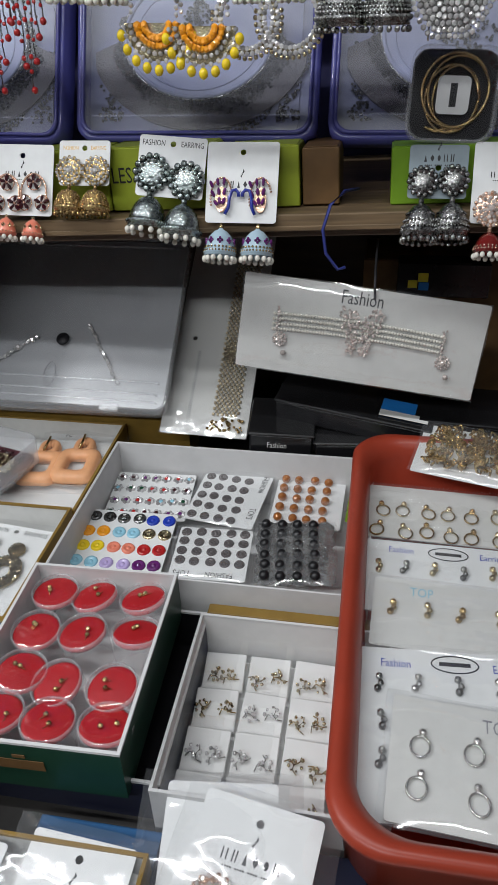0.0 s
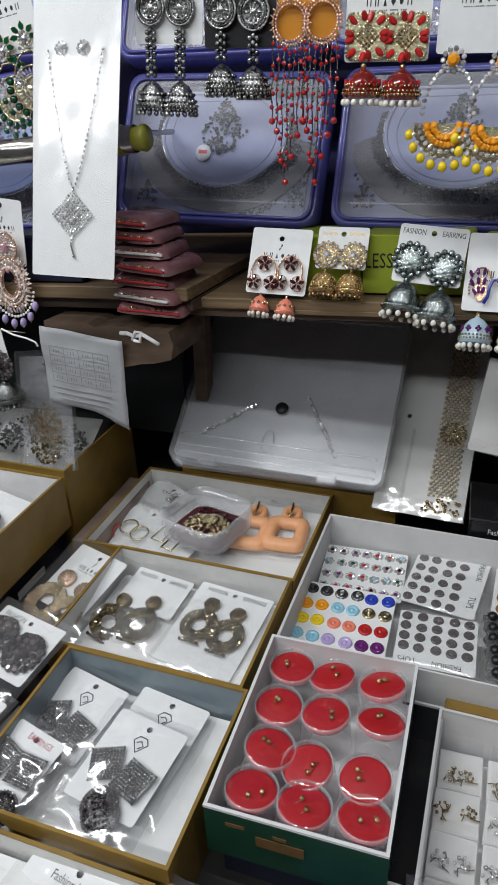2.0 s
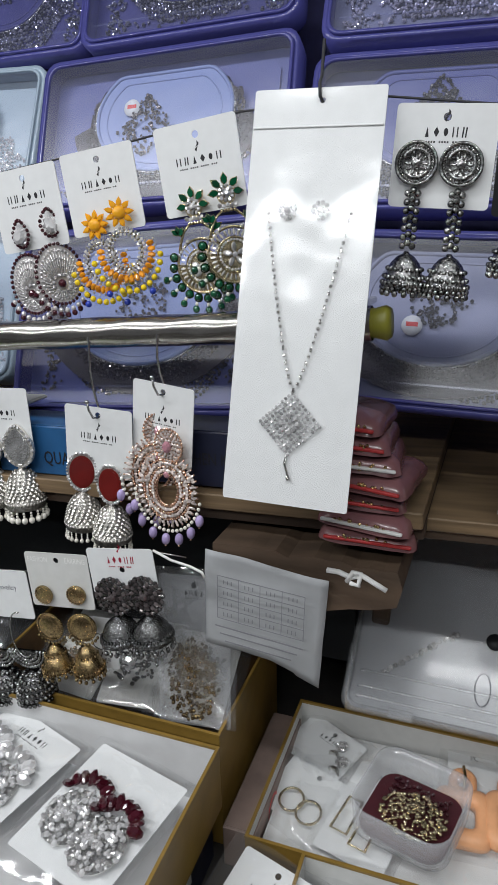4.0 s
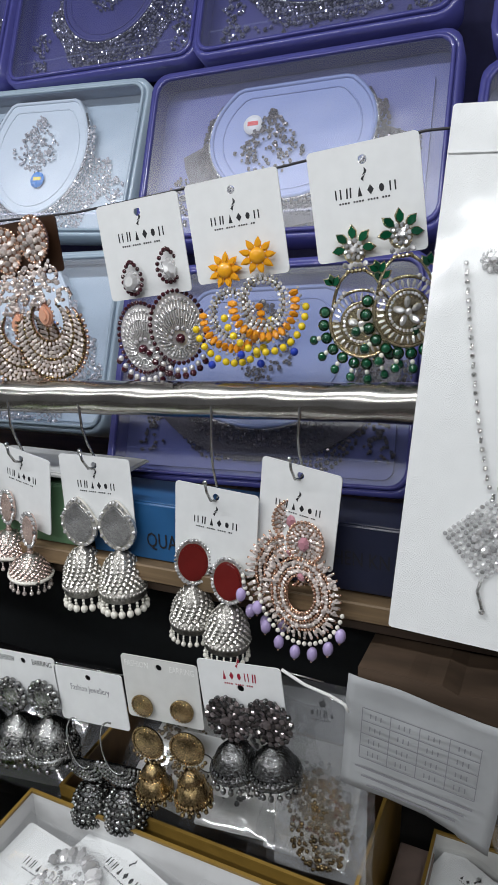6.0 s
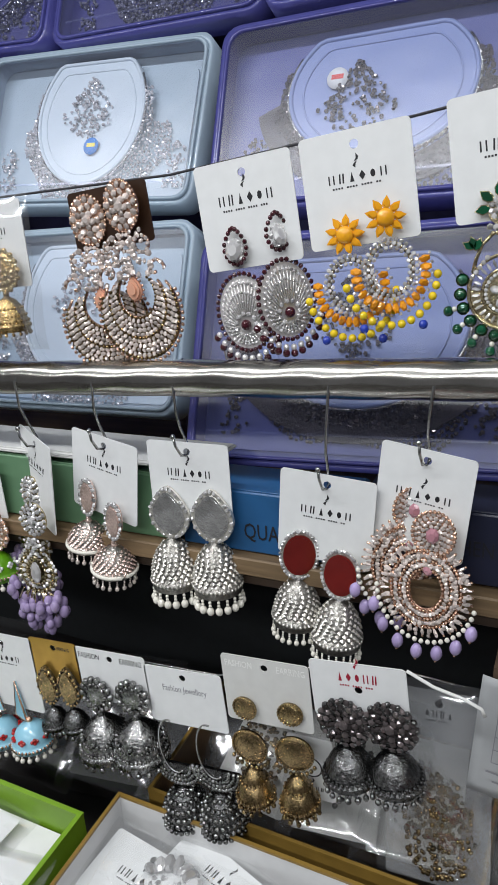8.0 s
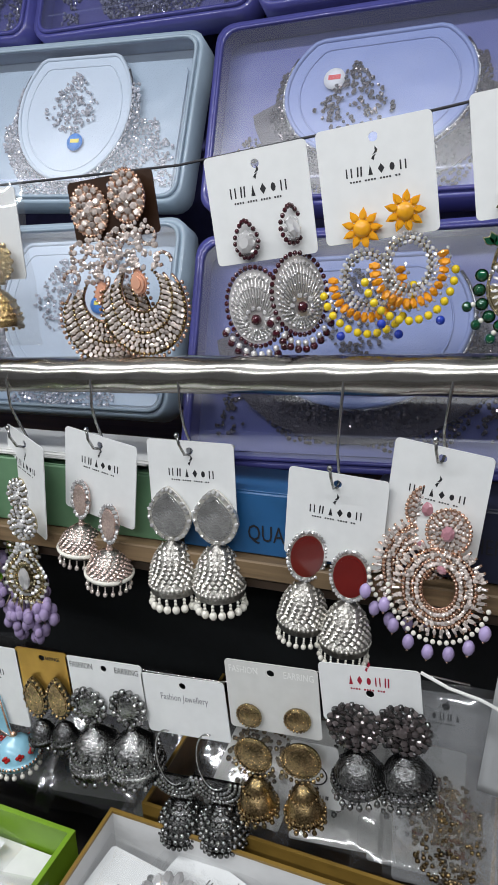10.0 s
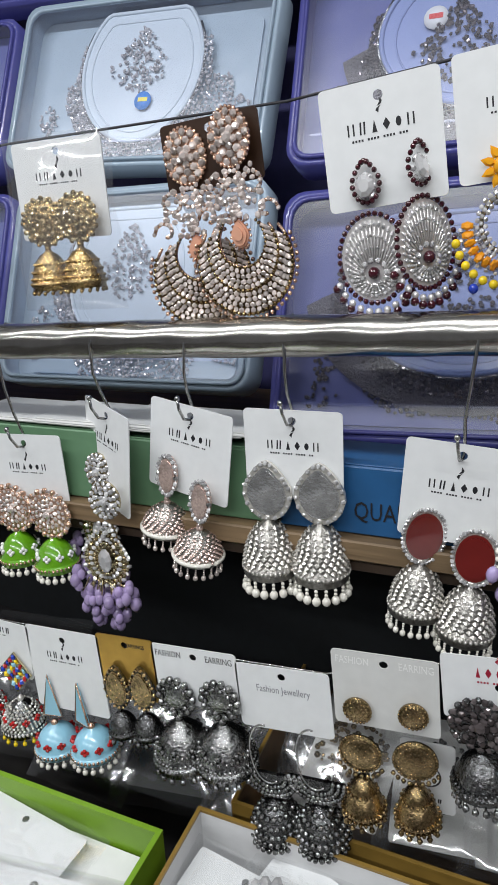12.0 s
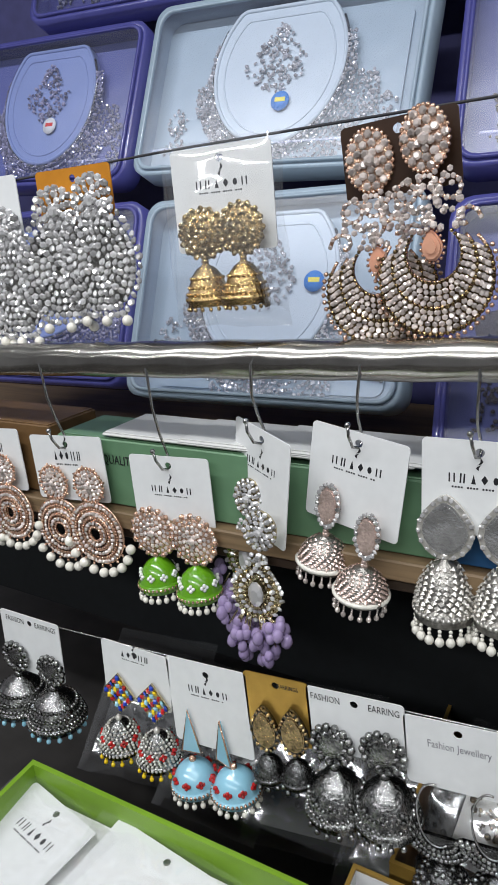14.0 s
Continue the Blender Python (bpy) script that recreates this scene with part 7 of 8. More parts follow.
OD = oval_drop(BRONZE, OLDGOLD)
t = bagged_card("bagged white card with gold crystal drop earrings", -0.430, 0.482, 54, -16, 62, 70, mark=(30, 6, 4, -22), seed=61, tip=16, bag=(24, 40), lift=7)
pair(t, [(n, me, c) for n, me, c in oval_drop(ROSE, PALEGOLD)], [(-12, -40, 10), (14, -44)])
t = bagged_card("bagged white card with antique gold oval drop earrings", -0.366, 0.486, 40, -8, 62, 46, text=[(-17, "FASHION"), (17, "EARRING")], text_size=6.5, seed=62, bag=(14, 46))
pair(t, OD, [(-20, -44, 30), (8, -36)], 0.95)
t = bagged_card("white card with antique gold oval drop earrings", -0.294, 0.488, 36, -6, 74, 96, text=[(-18, "FASHION"), (20, "EARRINGS")], text_size=7, seed=63, bag=(8, 12), tip=6)
pair(t, OD, [(-14, -26), (14, -29)], 0.95)


# third mustard tray
def mesh_squares():
    s = Shape()
    for i in range(9):
        for j in range(9):
            s.gem(((i - 4) * 2.5, -1.2, (j - 4) * 2.5), 1.15, n=5)
    b = Shape().plate(rrect(25, 25, 1.5), -0.6, 0.8)
    for i in range(11):
        for e in (-12.5, 12.5):
            b.ball((-12.5 + 2.5 * i, -1, e), 1.1, 5, 4).ball((e, -1, -12.5 + 2.5 * i), 1.1, 5, 4)
    d, e = Shape().lathe([(0, -7), (7, -6), (12, -3.5), (14.5, -0.5), (14.5, 0.6), (0, 0.6)], (0, 0, -32), 20, "y"), None
    for rr, y in ((4, -6.8), (8, -5.6), (11.5, -3.9), (14, -1.2)):
        for i in range(int(rr * 2.3)):
            a = 2 * math.pi * i / int(rr * 2.3)
            s.gem((rr * math.cos(a), y, -32 + rr * math.sin(a)), 1.15, n=5)
    return [("earring", b.mesh("earring", OXID), False), ("stone_setting", s.mesh("stone_setting", DARKCRYSTAL), True), ("disc", d.mesh("disc", DARKMETAL), True)]


MS = mesh_squares()
DIAMOND = Shape().tube([(-6, -0.6, 2), (-3, -0.6, 6), (3, -0.6, 6), (6, -0.6, 2), (0, -0.6, -6)], 0.5, 4, True).tube([(-3, -0.6, 1), (0, -0.6, 3), (3, -0.6, 0), (0, -0.6, -3)], 0.5, 4)
for x, y, dz, rz, tip, w, h, seed in ((-0.358, 0.348, 44, -12, 10, 58, 66, 71), (-0.293, 0.350, 42, -8, 8, 60, 62, 72), (-0.295, 0.318, 52, -9, 8, 58, 70, 73)):
    t = bagged_card("bagged white card with black beaded square earrings", x, y, dz, rz, w, h, seed=seed, tip=tip, bag=(18, 38), lift=6)
    part("printed_diamond", DIAMOND.mesh("printed_diamond", INK), None, t, "", pose(0, 0, -0.020))
    pair(t, MS, [(-12, -42, 0, -2.5, -28), (13, -45, 0, -3.5, 12)], 0.9)
t = bagged_card("bagged pale card with framed silver square earrings", -0.366, 0.283, 56, -14, 46, 60, text=[(4, "EARRINGS")], text_size=7, ink=RED_INK, seed=74, bag=(20, 30))
pair(t, MS, [(-11, -28, 0, -2.5, 10), (13, -28, 0, -3.5, -8)], 0.85)
t = bagged_card("bagged white card with black crystal cluster earrings", -0.432, 0.374, 66, -12, 70, 56, text=[(-18, "FASHION")], text_size=8, seed=75, bag=(12, 90), lift=8, tip=12)
pair(t, jhumka(15, 0, 0, 0, DARKMETAL, stones=DARKCRYSTAL, gem=3.0, studs_rows=3, pn=0), [(-17, -28), (17, -32)])

t = bagged_card("bagged white card with a black crystal disc earring", -0.437, 0.300, 62, -14, 74, 88, seed=76, bag=(12, 16), lift=7, tip=8, hz=9)
pair(t, jhumka(17, 0, 0, 0, DARKMETAL, stones=DARKCRYSTAL, gem=3.0, studs_rows=3, pn=0), [(-14, -40), (16, -48)])

# front trays
t = bagged_card("bagged white card with yellow ringed flower earrings", -0.292, 0.216, 44, -10, 70, 78, text=[(4, "Fashion Jewellery")], text_size=8, seed=81, text_z=-14, bag=(14, 20))
YR = Shape()
YR.tube(arc(0, 0, 17, 17, 0, 350, 30, -1), 2.0, 7, True)
yr2 = Shape()
cluster(yr2, 0, 0, 14, 2.2, 4, -1.2)
pair(t, [("earring", YR.mesh("earring", YELLOWBEAD), False), ("stone_setting", yr2.mesh("stone_setting", ROSECRYSTAL), True)], [(-18, -42), (12, -48)], 0.8)
for x, y, dz, rz, seed, w in ((-0.200, 0.216, 46, -6, 82, 58), (-0.128, 0.222, 48, -4, 83, 62), (-0.030, 0.252, 56, -9, 84, 70)):
    t = bagged_card("bagged white earring card with a black printed mark", x, y, dz, rz, w, 76, mark=(36, 6, 5.5, -30), seed=seed, hz=11, bag=(22, 30), lift=7, tip=14)
    pair(t, jhumka(11, 2, 12, 18, ROSE, stones=ROSECRYSTAL, gem=1.8, studs_rows=3, dotrows=2), [(-14, -54), (14, -54)])
t = bagged_card("bagged white earring card lying behind the others", -0.058, 0.266, 48, 6, 66, 60, seed=85, bag=(30, 20), lift=8)
closed_box("navy carton in front of the clear stud tray", on_table(-0.03, 0.226, 0), 120, 30, 34, CARTON_NAVY)
closed_box("pink-edged carton below the red basket", on_table(0.06, 0.150, 0), 120, 60, 30, CARTON_CRIMSON)
closed_box("grey printed carton below the red basket", on_table(0.10, 0.158, 0.031), 170, 70, 6, GREY_CARD)

# silver pieces in the left white-lined carton, and bags in the tall and lime cartons
def fan_cluster(top_mat):
    s, m2, b = Shape(), Shape(), Shape()
    rr = random.Random(9)
    for i in range(150):
        a, q = rr.uniform(0, 6.28), rr.random() ** 0.5
        s.gem((20 * q * math.cos(a), -2 - 3 * (1 - q), -22 + 22 * q * math.sin(a)), rr.uniform(1.5, 2.4), n=6)
    for i in range(9):
        a = radians(20 + 140 * i / 8)
        m2.gem((20 * math.cos(a), -4, -12 + 20 * math.sin(a)), 4.6, n=8, h=3.4, sx=0.9, sz=1.35, turn=a - 1.57)
    b.plate([(x, z) for x, _, z in arc(0, -22, 20, 22, 0, 350, 24)], -0.5, 0.8, True)
    return [("earring", b.mesh("earring", SILVER), False), ("stone_setting", s.mesh("stone_setting", CRYSTAL), True), ("petal_ring", m2.mesh("petal_ring", top_mat), True)]


FC, FM = fan_cluster(CRYSTAL), fan_cluster(MAROON)
t = bagged_card("bagged white card with silver crystal fan earrings", -0.640, 0.512, 92, -18, 86, 92, mark=(34, 6, 5, -14), seed=91, bag=(20, 24), hole=False, tip=6)
pair(t, FC, [(-22, -34), (14, -40)], 1.0)
t = bagged_card("bagged white card with maroon and silver cluster earrings", -0.545, 0.500, 92, -14, 84, 96, seed=92, bag=(14, 20), hole=False, tip=6)
pair(t, FM, [(-16, -38), (17, -44, 0, -5)], 1.0)
t = bagged_card("bagged white card with a dark printed mark", -0.692, 0.500, 94, -8, 70, 90, mark=(34, 6, 5, -22), seed=93, bag=(16, 20), tip=5)
t = bagged_card("bagged white earring card with a dark printed mark", -0.922, 0.482, 98, -12, 66, 90, mark=(36, 6, 5.5, -24), seed=94, bag=(30, 30), lift=8, tip=6)
t = bagged_card("bagged white earring card with a dark printed mark", -0.838, 0.486, 97, -7, 92, 100, seed=95, bag=(26, 20), lift=9, tip=4)
t = bagged_card("bagged white earring cards piled in the tray", -0.802, 0.448, 104, 8, 96, 74, seed=96, bag=(22, 16), lift=10, tip=3)
t = backing("clear packet with brown bead earrings on a pale card", pose(-0.533, 0.566, 1.018, -16, -6, 0), 62, 118, FROSTED, mark=(18, 4, 4, -14), hz=8, name="bead_packet", category="packet")
bb = Shape()
for i in range(420):
    a, q = rnd.uniform(0, 6.28), rnd.random() ** 0.5
    bb.ball((2 + (12 + 10 * q) * q * math.cos(a), -4 - rnd.uniform(0, 4), -80 + 32 * q * math.sin(a)), rnd.uniform(0.8, 1.9), 5, 3)
part("bead_drop", bb, BRONZE, t)
wrap(t, 72, 124, 97, 9)
for i, (x, y, z, rz) in enumerate(((-0.60, 0.595, 0.905, 8), (-0.66, 0.60, 0.90, -6), (-0.545, 0.60, 0.90, 4))):
    t = thing("earring_bag", "creased clear bag with dark silver earrings inside", "packet", pose(x, y, z, -62, 0, rz), "bags in the tall carton")
    b = Shape()
    for k in range(140):
        a, q = rnd.uniform(0, 6.28), rnd.random() ** 0.5
        b.ball((26 * q * math.cos(a), -4 - rnd.uniform(0, 5), 24 * q * math.sin(a)), rnd.uniform(1.2, 2.6), 5, 3)
    part("earring_cluster", b, OXID if i != 1 else BRONZE, t)
    part("card", Shape().plate(rrect(60, 84, 2), 0.5, 1.2), GREY_CARD, t)
    wrap(t, 82, 104, 100 + i, 12, cz=0)
for i in range(4):
    t = thing("earring_bag", "creased clear bag over dark silver earrings", "packet", pose(-0.72 - 0.075 * i, 0.60, 0.868 + 0.012 * (i % 2), -50, 0, 10 * (i % 2)), "bags behind the lime tray")
    b = Shape()
    for k in range(90):
        b.ball((rnd.uniform(-28, 28), -4 - rnd.uniform(0, 5), rnd.uniform(-30, 30)), rnd.uniform(1.2, 2.6), 5, 3)
    part("earring_cluster", b, DARKMETAL, t)
    part("card", Shape().plate(rrect(70, 90, 2), 0.5, 1.2), BLACK_CARD, t)
    wrap(t, 90, 116, 110 + i, 12, cz=0)

# ---- the hanging packet, the paper and the pouches ----
pk = thing("necklace_packet", "long white paper packet with crystal necklace and lozenge pendant", "packet", pose(-0.437, 0.552, 1.358, -13.5, 0.5, 0))
o = dense(rrect(79, 246, 1.5, 3, 0, -123), 14)
part("paper", holed(o, 2, -7, 1.8, -0.4, 0.4), WHITE_CARD, pk)
part("fold", Shape().box((0, -0.9, -22), (78, 0.8, 1.2), 0.3), WHITE_CARD, pk)
wrap(pk, 79.5, 244, 121, 3.0, cz=-123, fold=0.6, mat=film("packet_film", 0.05, crease=22, strength=0.8, rough=0.16))
nk = Shape()
for side in (-1, 1):
    for i in range(26):
        f = i / 25
        x = side * (25 * (1 - f) ** 0.75) + 0.5
        z = -72 - 104 * f
        nk.box((x, -2.2, z), (1.5, 1.2, 3.0), 0.2) if i % 2 else nk.gem((x, -2, z), 1.3)
part("chain", nk, SILVER, pk)
lz = Shape()
for i in range(-5, 6):
    for j in range(-5, 6):
        lz.gem(((i - j) * 1.85, -2, -196 + (i + j) * 1.85), 1.2, n=5)
for i in range(8):
    lz.gem((5 * math.cos(i * 0.785), -3, -196 + 5 * math.sin(i * 0.785)), 1.8)
part("pendant", lz, CRYSTAL, pk)
part("tassel", Shape().tube([(0, -2, -214), (-1, -2, -220), (2, -2, -228)], 0.8, 5).ball((2, -2, -229), 1.5), SILVER, pk)
for sx in (-13, 7):
    st = Shape()
    cluster(st, sx, -70, 5, 1.5, 2, -2)
    part("stud", st, CRYSTAL, pk)
part("hook", Shape().tube([(2, 2, -8), (1, -3, -6), (0, -3, 2), (-1, 4, 8), (-2, 6, 30)], 1.0, 6), DARKCORD, pk, "dark cord loop")

paper = thing("paper_note", "creased white paper with a ruled table of handwriting", "paper", pose(-0.461, 0.527, 1.060, 4, 2.5, -4))
vs, fs = [], []
nx, nz = 16, 14
for i in range(nx + 1):
    for j in range(nz + 1):
        u, v = i / nx, j / nz
        x = -46 + 92 * u - 4 * v * (u > 0.8)
        z = -(80 + 14 * max(0, u - 0.55) / 0.45) * v - 2 * u
        vs.append((x, 2.6 * noise.noise(Vector((u * 3, v * 3, 1.7))) + 5 * (v * u) ** 2, z))
for i in range(nx):
    for j in range(nz):
        a = i * (nz + 1) + j
        fs.append((a, a + 1, a + nz + 2, a + nz + 1))
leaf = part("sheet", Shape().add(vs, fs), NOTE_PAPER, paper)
sol = leaf.modifiers.new("thickness", "SOLIDIFY")
sol.thickness = 0.0004
lines = Shape()
for k in range(5):
    lines.box((-2, -3.4, -17 - k * 9), (66, 0.2, 0.5))
    lines.box((-35 + k * 16.5, -3.4, -35), (0.5, 0.2, 36))
for j in range(4):
    for i in range(4):
        for q in range(3):
            lines.box((-30 + i * 16.5 + q * 3, -3.5, -21.5 - j * 9), (0.7, 0.2, 3.2))
for j in range(3):
    lines.box((-3, -3.6, -60 - j * 6), (68 - j * 8, 0.2, 1.1))
part("handwriting", lines, GREY_INK, paper, "grey ruled lines and strokes")

for i, (dx, dy, rz) in enumerate(((0, 0, 6), (2, -4, -4), (-5, 3, 3), (3, 0, -7), (-7, 4, 5), (-12, 6, 2), (-15, 8, -3))):
    w = 66 - i * 3
    t = thing("earring_pouch", "clear zip pouch of red and gold earrings lying in a stack", "pouch", pose(-0.398 + dx * 0.001, 0.573 + dy * 0.001, 1.077 + i * 0.0125, 0, 3, rz), "stacked pouches")
    vs, fs, n = [], [], 12
    for k, (kk, z) in enumerate(((1.0, 0.5), (0.97, 4), (0.90, 8), (0.72, 11), (0.0, 11.5))):
        for q, (x, y) in enumerate(dense(rrect(w, 70, 9), 9)):
            wob = 1.5 * noise.noise(Vector((x * 0.08, y * 0.08, i * 3 + k)))
            vs.append((x * kk + wob, y * kk + wob, z + wob * 0.5))
    m = len(vs) // 5
    for a in range(4):
        for b in range(m):
            fs.append((a * m + b, (a + 1) * m + b, (a + 1) * m + (b + 1) % m, a * m + (b + 1) % m))
    part("filling", Shape().add(vs, fs), DUSKPOUCH, t)
    part("zip_strip", Shape().box((0, -34.5, 4.2), (w - 8, 3.0, 2.2), 0.6), REDPOUCH if i % 3 != 1 else GREY_CARD, t, "red zip edge")
    b = Shape()
    for k in range(16):
        b.ball((rnd.uniform(-w * 0.3, w * 0.3), -33 - rnd.uniform(0, 2), 5 + rnd.uniform(-2, 2)), 1.3, 5, 3)
    part("earring_cluster", b, GOLD, t)

# ---- under the right shelf ----
def plastic_file(x, y, z, w, h, tilt, roll, label, seed):
    t = thing("jewellery_folder", label, "case", pose(x, y, z, -tilt, roll, 0), "clear cases under the shelf")
    part("frame", frame_ring(w, h, 3, 7, 10, -3.5).moved(dz=h / 2), FROSTED, t).visible_shadow = False
    part("sheet", Shape().plate(rrect(w - 8, h - 8, 8, 5, 0, h / 2), 1.5, 2.3), SHADESHEET, t)
    part("cover", sheet([(x, z) for x, z in rrect(w - 6, h - 6, 9, 5)], -2.6).moved(dz=h / 2), CASECOVER, t).visible_shadow = False
    for k, (zz, yy) in enumerate(((9, -6), (17, -7), (30, -5.5), (h - 14, -4))):
        part("ridge", Shape().tube([(-w / 2 + 10, yy + 3, zz), (-w / 2 + 13, yy, zz), (w / 2 - 13, yy, zz), (w / 2 - 10, yy + 3, zz)], 1.3, 6), FROSTED, t, "moulded clear ridge").visible_shadow = False
    return t


for i in range(3):
    f = plastic_file(-0.306 + 0.003 * i, 0.618 - 0.009 * i, 0.886 + 0.008 * i, 234, 200, 48, -0.6 + 0.5 * i, "clear plastic case with silver necklace on a grey sheet", i)
spot = Shape().lathe([(0, -3.6), (7, -3.6), (7, -3.0)], (-4, 0, 74), 20, "y")
part("round_spot", spot, INK, f, "dark round hole")
nl = Shape()
for i in range(22):
    nl.gem((-88 + 2.6 * i + rnd.uniform(-1, 1), -1, 34 + 2.0 * i + rnd.uniform(-1, 1)), rnd.uniform(1.8, 3.4), n=5)
    nl.gem((22 + 1.9 * i + rnd.uniform(-1, 1), -1, 92 - 3.0 * i), rnd.uniform(1.4, 2.8), n=5)
part("necklace", nl, CRYSTAL, f)
part("printed_oval", Shape().tube([(q[0], -3.2, q[2]) for q in arc(-10, 34, 6, 13, 0, 350, 26)], 0.4, 4, True), GREY_INK, f)
for sx in (-70, 60):
    part("latch", Shape().box((sx, -5, 1), (20, 4, 8), 1), FROSTED, f)
tray_box("mustard carton under the clear cases", on_table(-0.300, 0.675, 0.002), 250, 40, 66, CARTON_GOLD, CARTON_BROWN, 2.0, lip=CARTON_GOLD)

strip = thing("bracelet_packet", "long white packet with woven pearl bracelet and gold chain", "packet", pose(-0.150, 0.613, 0.872, -52, 1.5, 0))
o = dense(rrect(90, 260, 2, 3, 0, 130), 14)
part("paper", holed(o, -26, 112, 2.6, -0.4, 0.4), GREY_CARD, strip)
wv = Shape()
for j in range(60):
    for i in range(6):
        wv.ball((8 + i * 4.6 + (j % 2) * 2.3, -2, 24 + j * 3.2), 2.0, 5, 3)
part("bracelet", wv, BEIGEBEAD, strip, "woven cream bead bracelet")
cl = Shape()
cluster(cl, 22, 96, 13, 2.2, 5, -4)
part("clasp", cl, PALEGOLD, strip)
gc = Shape()
for i in range(40):
    gc.ball((rnd.uniform(4, 40), -3, rnd.uniform(6, 20)), rnd.uniform(1.2, 2.0), 5, 3)
part("chain", gc, GOLD, strip)
lad = Shape()
for j in range(40):
    lad.box((-18, -0.6, 10 + j * 2.2), (3.6, 0.2, 0.6))
part("seam", lad, GREY_INK, strip, "fine stitched seam")
wrap(strip, 92, 262, 131, 4, cz=130)

fb = thing("bracelet_bag", "white bag with pearl bracelet, rose crystal butterfly and printed word", "packet", pose(0.006, 0.604, 1.033, -10, 6.5, 0))
part("paper", Shape().plate(rrect(212, 84, 2, 3, 0, -42), -0.4, 0.4), GREY_CARD, fb)
words("Fashion", 17, INK, fb, -2, -0.6, -10)
pe = Shape()
for j in range(4):
    for i in range(58):
        x = -76 + i * 2.6
        pe.ball((x, -2.4, -32 - j * 4.6 - 10 * (0.25 - (x / 150) ** 2) * -1), 1.6, 6, 4)
part("pearl_strand", pe, PEARL, fb)
bf = Shape()
for sx in (-1, 1):
    for i in range(60):
        a, q = rnd.uniform(0, 6.28), rnd.random() ** 0.5
        bf.gem((sx * (10 + 9 * q * math.cos(a)), -4, -29 + 13 * q * math.sin(a) + 5 * math.cos(a)), 1.5, n=5)
        if i < 34:
            bf.gem((sx * (6 + 5 * q * math.cos(a)), -4, -49 + 9 * q * math.sin(a)), 1.4, n=5)
part("butterfly", bf, ROSECRYSTAL, fb, "rose crystal butterfly")
for sx in (-72, 72):
    e = Shape()
    for i in range(16):
        e.gem((sx + rnd.uniform(-1.5, 1.5), -3, -26 - i * 1.3), 1.3, n=5)
    cluster(e, sx + 3, -54, 6, 1.6, 2, -3)
    e.ball((sx + 8, -3, -66), 2.6, 8, 5)
    part("end_bar", e, ROSECRYSTAL, fb)
wrap(fb, 214, 86, 141, 6, cz=-42)
part("cord", Shape().tube([(8, -2, -8), (6, -3, 4), (4, 0, 18), (2, 8, 40)], 1.1, 6), DARKCORD, fb)

def black_case(x, y, z, rz, ry, w, d, h, label):
    t = thing("black_case", label, "case", pose(x, y, z, 8, ry, rz), "black cases under the shelf")
    part("body", Shape().box((0, 0, h / 2), (w, d, h), 2), CARTON_BLACK, t)
    part("lid", Shape().box((0, -1, h + 1.5), (w + 3, d + 2, 3), 1), BLACKPLASTIC, t)
    return t


black_case(-0.070, 0.628, 0.868, 4, 2, 62, 60, 24, "small black case with a pale printed word")
words("Fashion", 9, WHITE_INK, bpy.data.objects["black_case"], -4, -30.4, 12)
c2 = black_case(0.002, 0.640, 0.890, -9, 5, 150, 62, 22, "black glossy case with a blue label, wrapped in film")
part("label_print", Shape().box((48, -10, 26.3), (46, 28, 0.4)), BLUE_SPOT, c2, "blue paper label")
part("label_foot", Shape().box((48, -20, 26.7), (46, 10, 0.3)), WHITE_INK, c2)
black_case(0.010, 0.630, 0.866, 2, -2, 90, 60, 20, "black glossy case under another")
black_case(0.100, 0.640, 0.880, -4, 0, 90, 62, 30, "black case with rows of small gold studs")
closed_box("dark brown carton deep under the shelf", pose(0.10, 0.79, 0.83), 200, 90, 190, CARTON_BROWN)
dark_print = closed_box("dark carton with coloured printed blocks", pose(0.08, 0.735, 0.99), 90, 30, 34, CARTON_BLACK)
part("color_block", Shape().box((-20, -15.3, 20), (10, 0.3, 9)).box((-30, -15.3, 13), (9, 0.3, 8)), YELLOW_SPOT, dark_print)
part("blue_block", Shape().box((-19, -15.3, 11), (10, 0.3, 8)), BLUE_SPOT, dark_print)
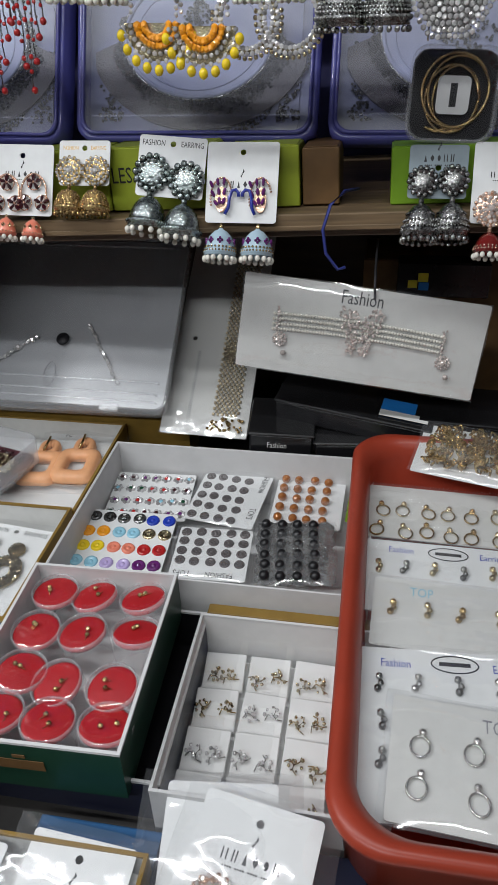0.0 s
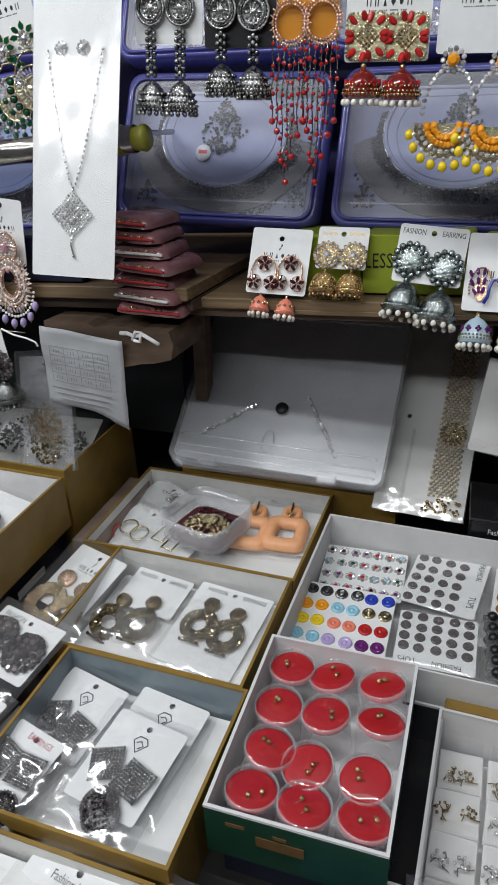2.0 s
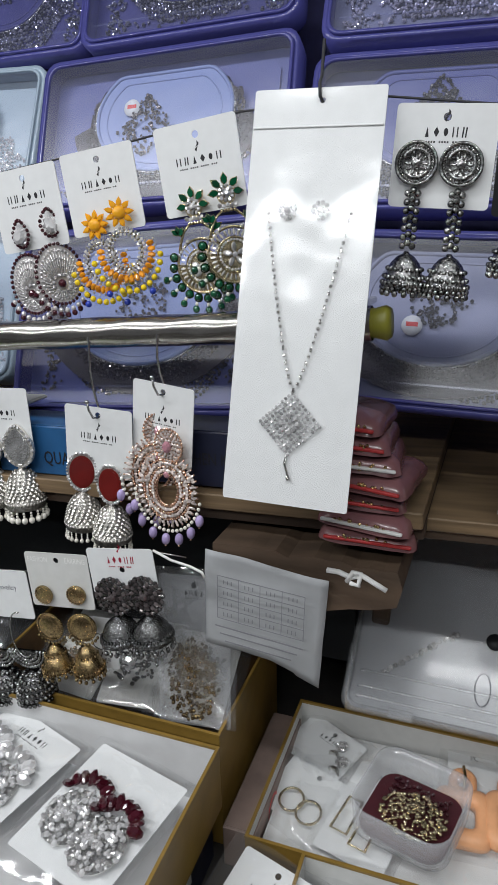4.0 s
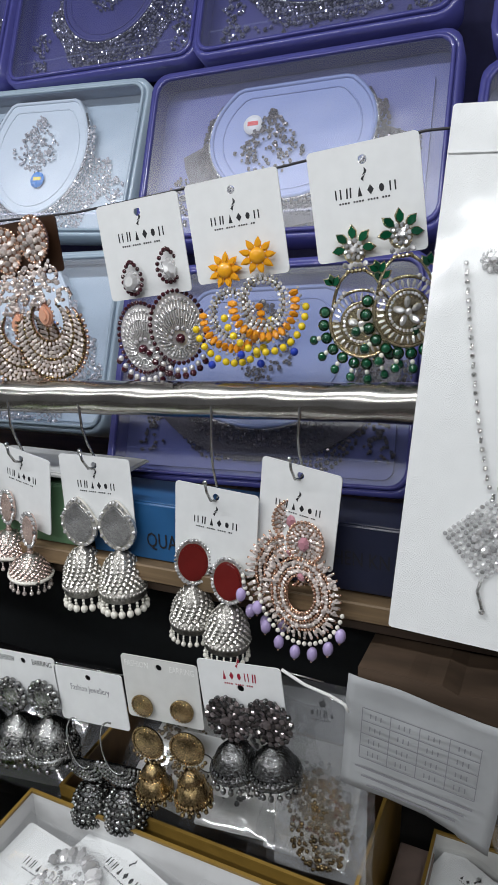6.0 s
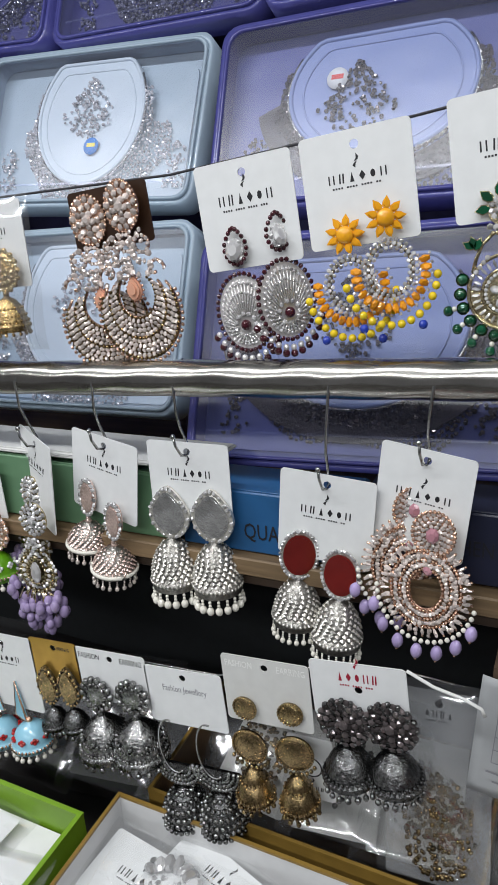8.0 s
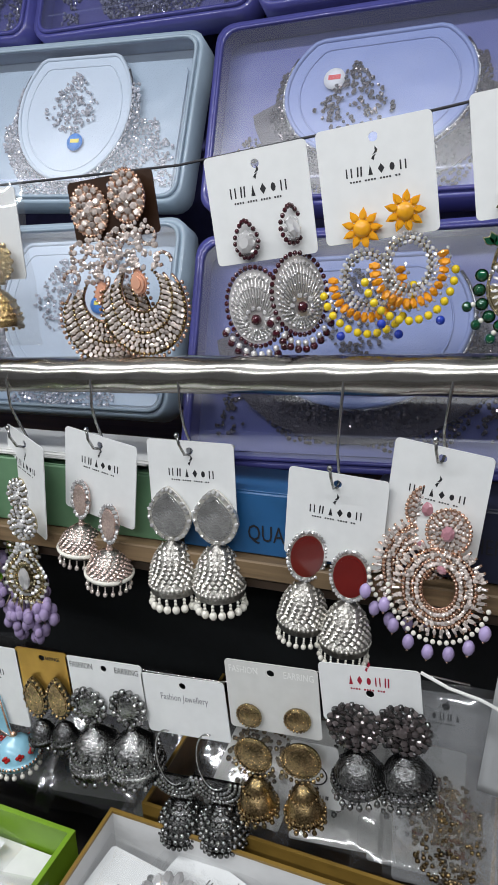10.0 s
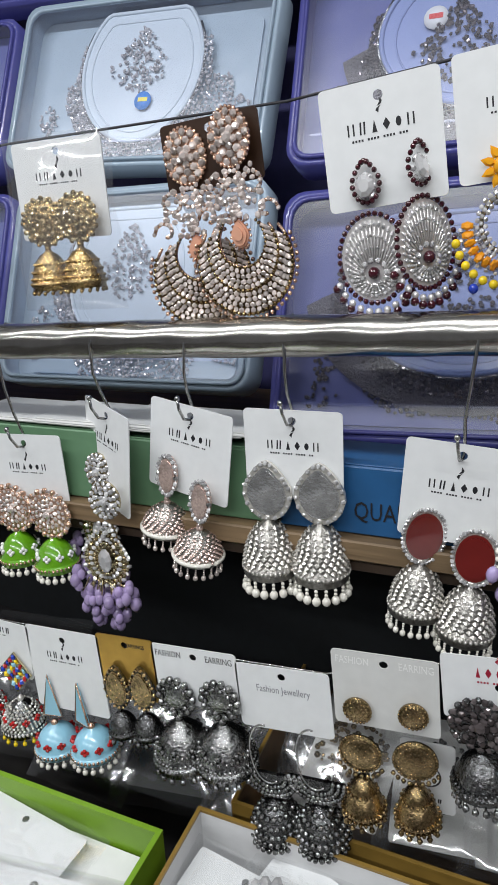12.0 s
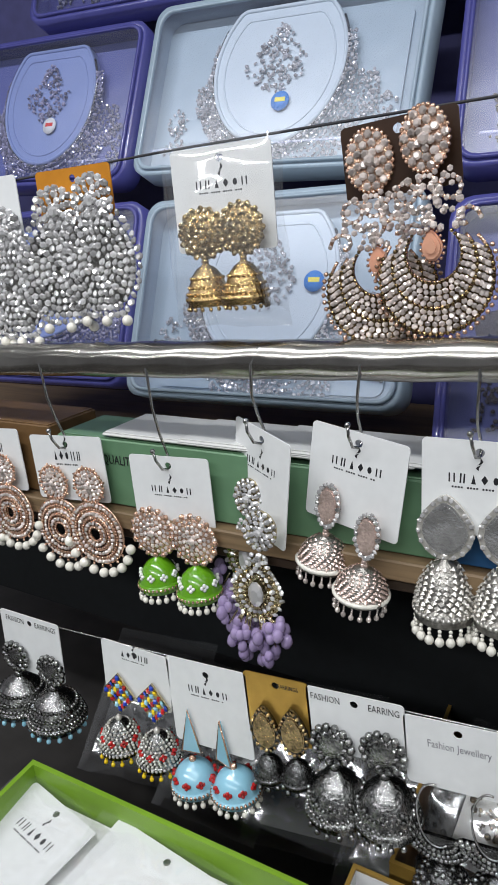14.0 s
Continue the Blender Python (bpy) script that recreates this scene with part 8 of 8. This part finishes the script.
cord("navy_wire", "navy wire bent over the shelf edge", [(-0.006, 0.62, 1.112), (-0.016, 0.585, 1.116), (-0.026, 0.572, 1.108), (-0.031, 0.568, 1.09), (-0.028, 0.566, 1.072), (-0.018, 0.564, 1.060), (-0.012, 0.564, 1.062)], 1.3, BLUECORD)

# small square case with a gold chain, on the right cartons
dv = thing("chain_case", "clear square case with coiled gold chain and white tag", "case", pose(0.060, 0.610, 1.181, -8, 2, 0))
part("case_frame", frame_ring(66, 66, 3, 12, 12, -9), FROSTED, dv).visible_shadow = False
part("pad", Shape().plate(rrect(62, 62, 11), 0, 2), BLACK_CARD, dv)
ch2 = Shape()
for k in range(4):
    ch2.tube(arc(rnd.uniform(-4, 4), rnd.uniform(-4, 4), 17 + 2.4 * k, 22 + k, 10 * k, 350 + 10 * k, 34, -2 - k), 1.1, 6)
ch2.tube([(-18, -3, -22), (-10, -3, -25), (0, -3, -22), (8, -3, -24)], 1.2, 6)
part("gold_chain", ch2, GOLD, dv)
tag2 = part("tag", Shape().plate(rrect(24, 26, 4), -6, -5), WHITE_CARD, dv)
part("printed_mark", Shape().box((0, -6.1, 0), (5, 0.2, 16)), INK, tag2)
part("cover", sheet(rrect(62, 62, 11), -8.5), HARDPLASTIC, dv).visible_shadow = False

t = thing("tissue_liner", "white paper liner under the bagged cards", "paper", lay(-0.852, 0.488, 0.088, 0, 1))
part("sheet", Shape().plate(rrect(200, 146, 4, 3, 0, -73), -0.4, 0.4), PAPER, t)
for x, y, w, h, dz in ((-0.314, 0.352, 144, 130, 0.030), (-0.332, 0.490, 166, 124, 0.026), (-0.354, 0.645, 212, 142, 0.026), (-0.164, 0.214, 138, 138, 0.034), (-0.319, 0.208, 144, 136, 0.036)):
    t = thing("clear_bag", "crumpled empty clear bag lining the tray", "bag", lay(x, y, dz, 0, 1), "bags lining the trays")
    part("inner_sheet", Shape().plate(rrect(w, h, 4, 3, 0, -h / 2), -0.3, 0.3), PAPER, t)
    wrap(t, w, h, x * 50, 9, fold=1.6, cz=-h / 2, name="creased_film")
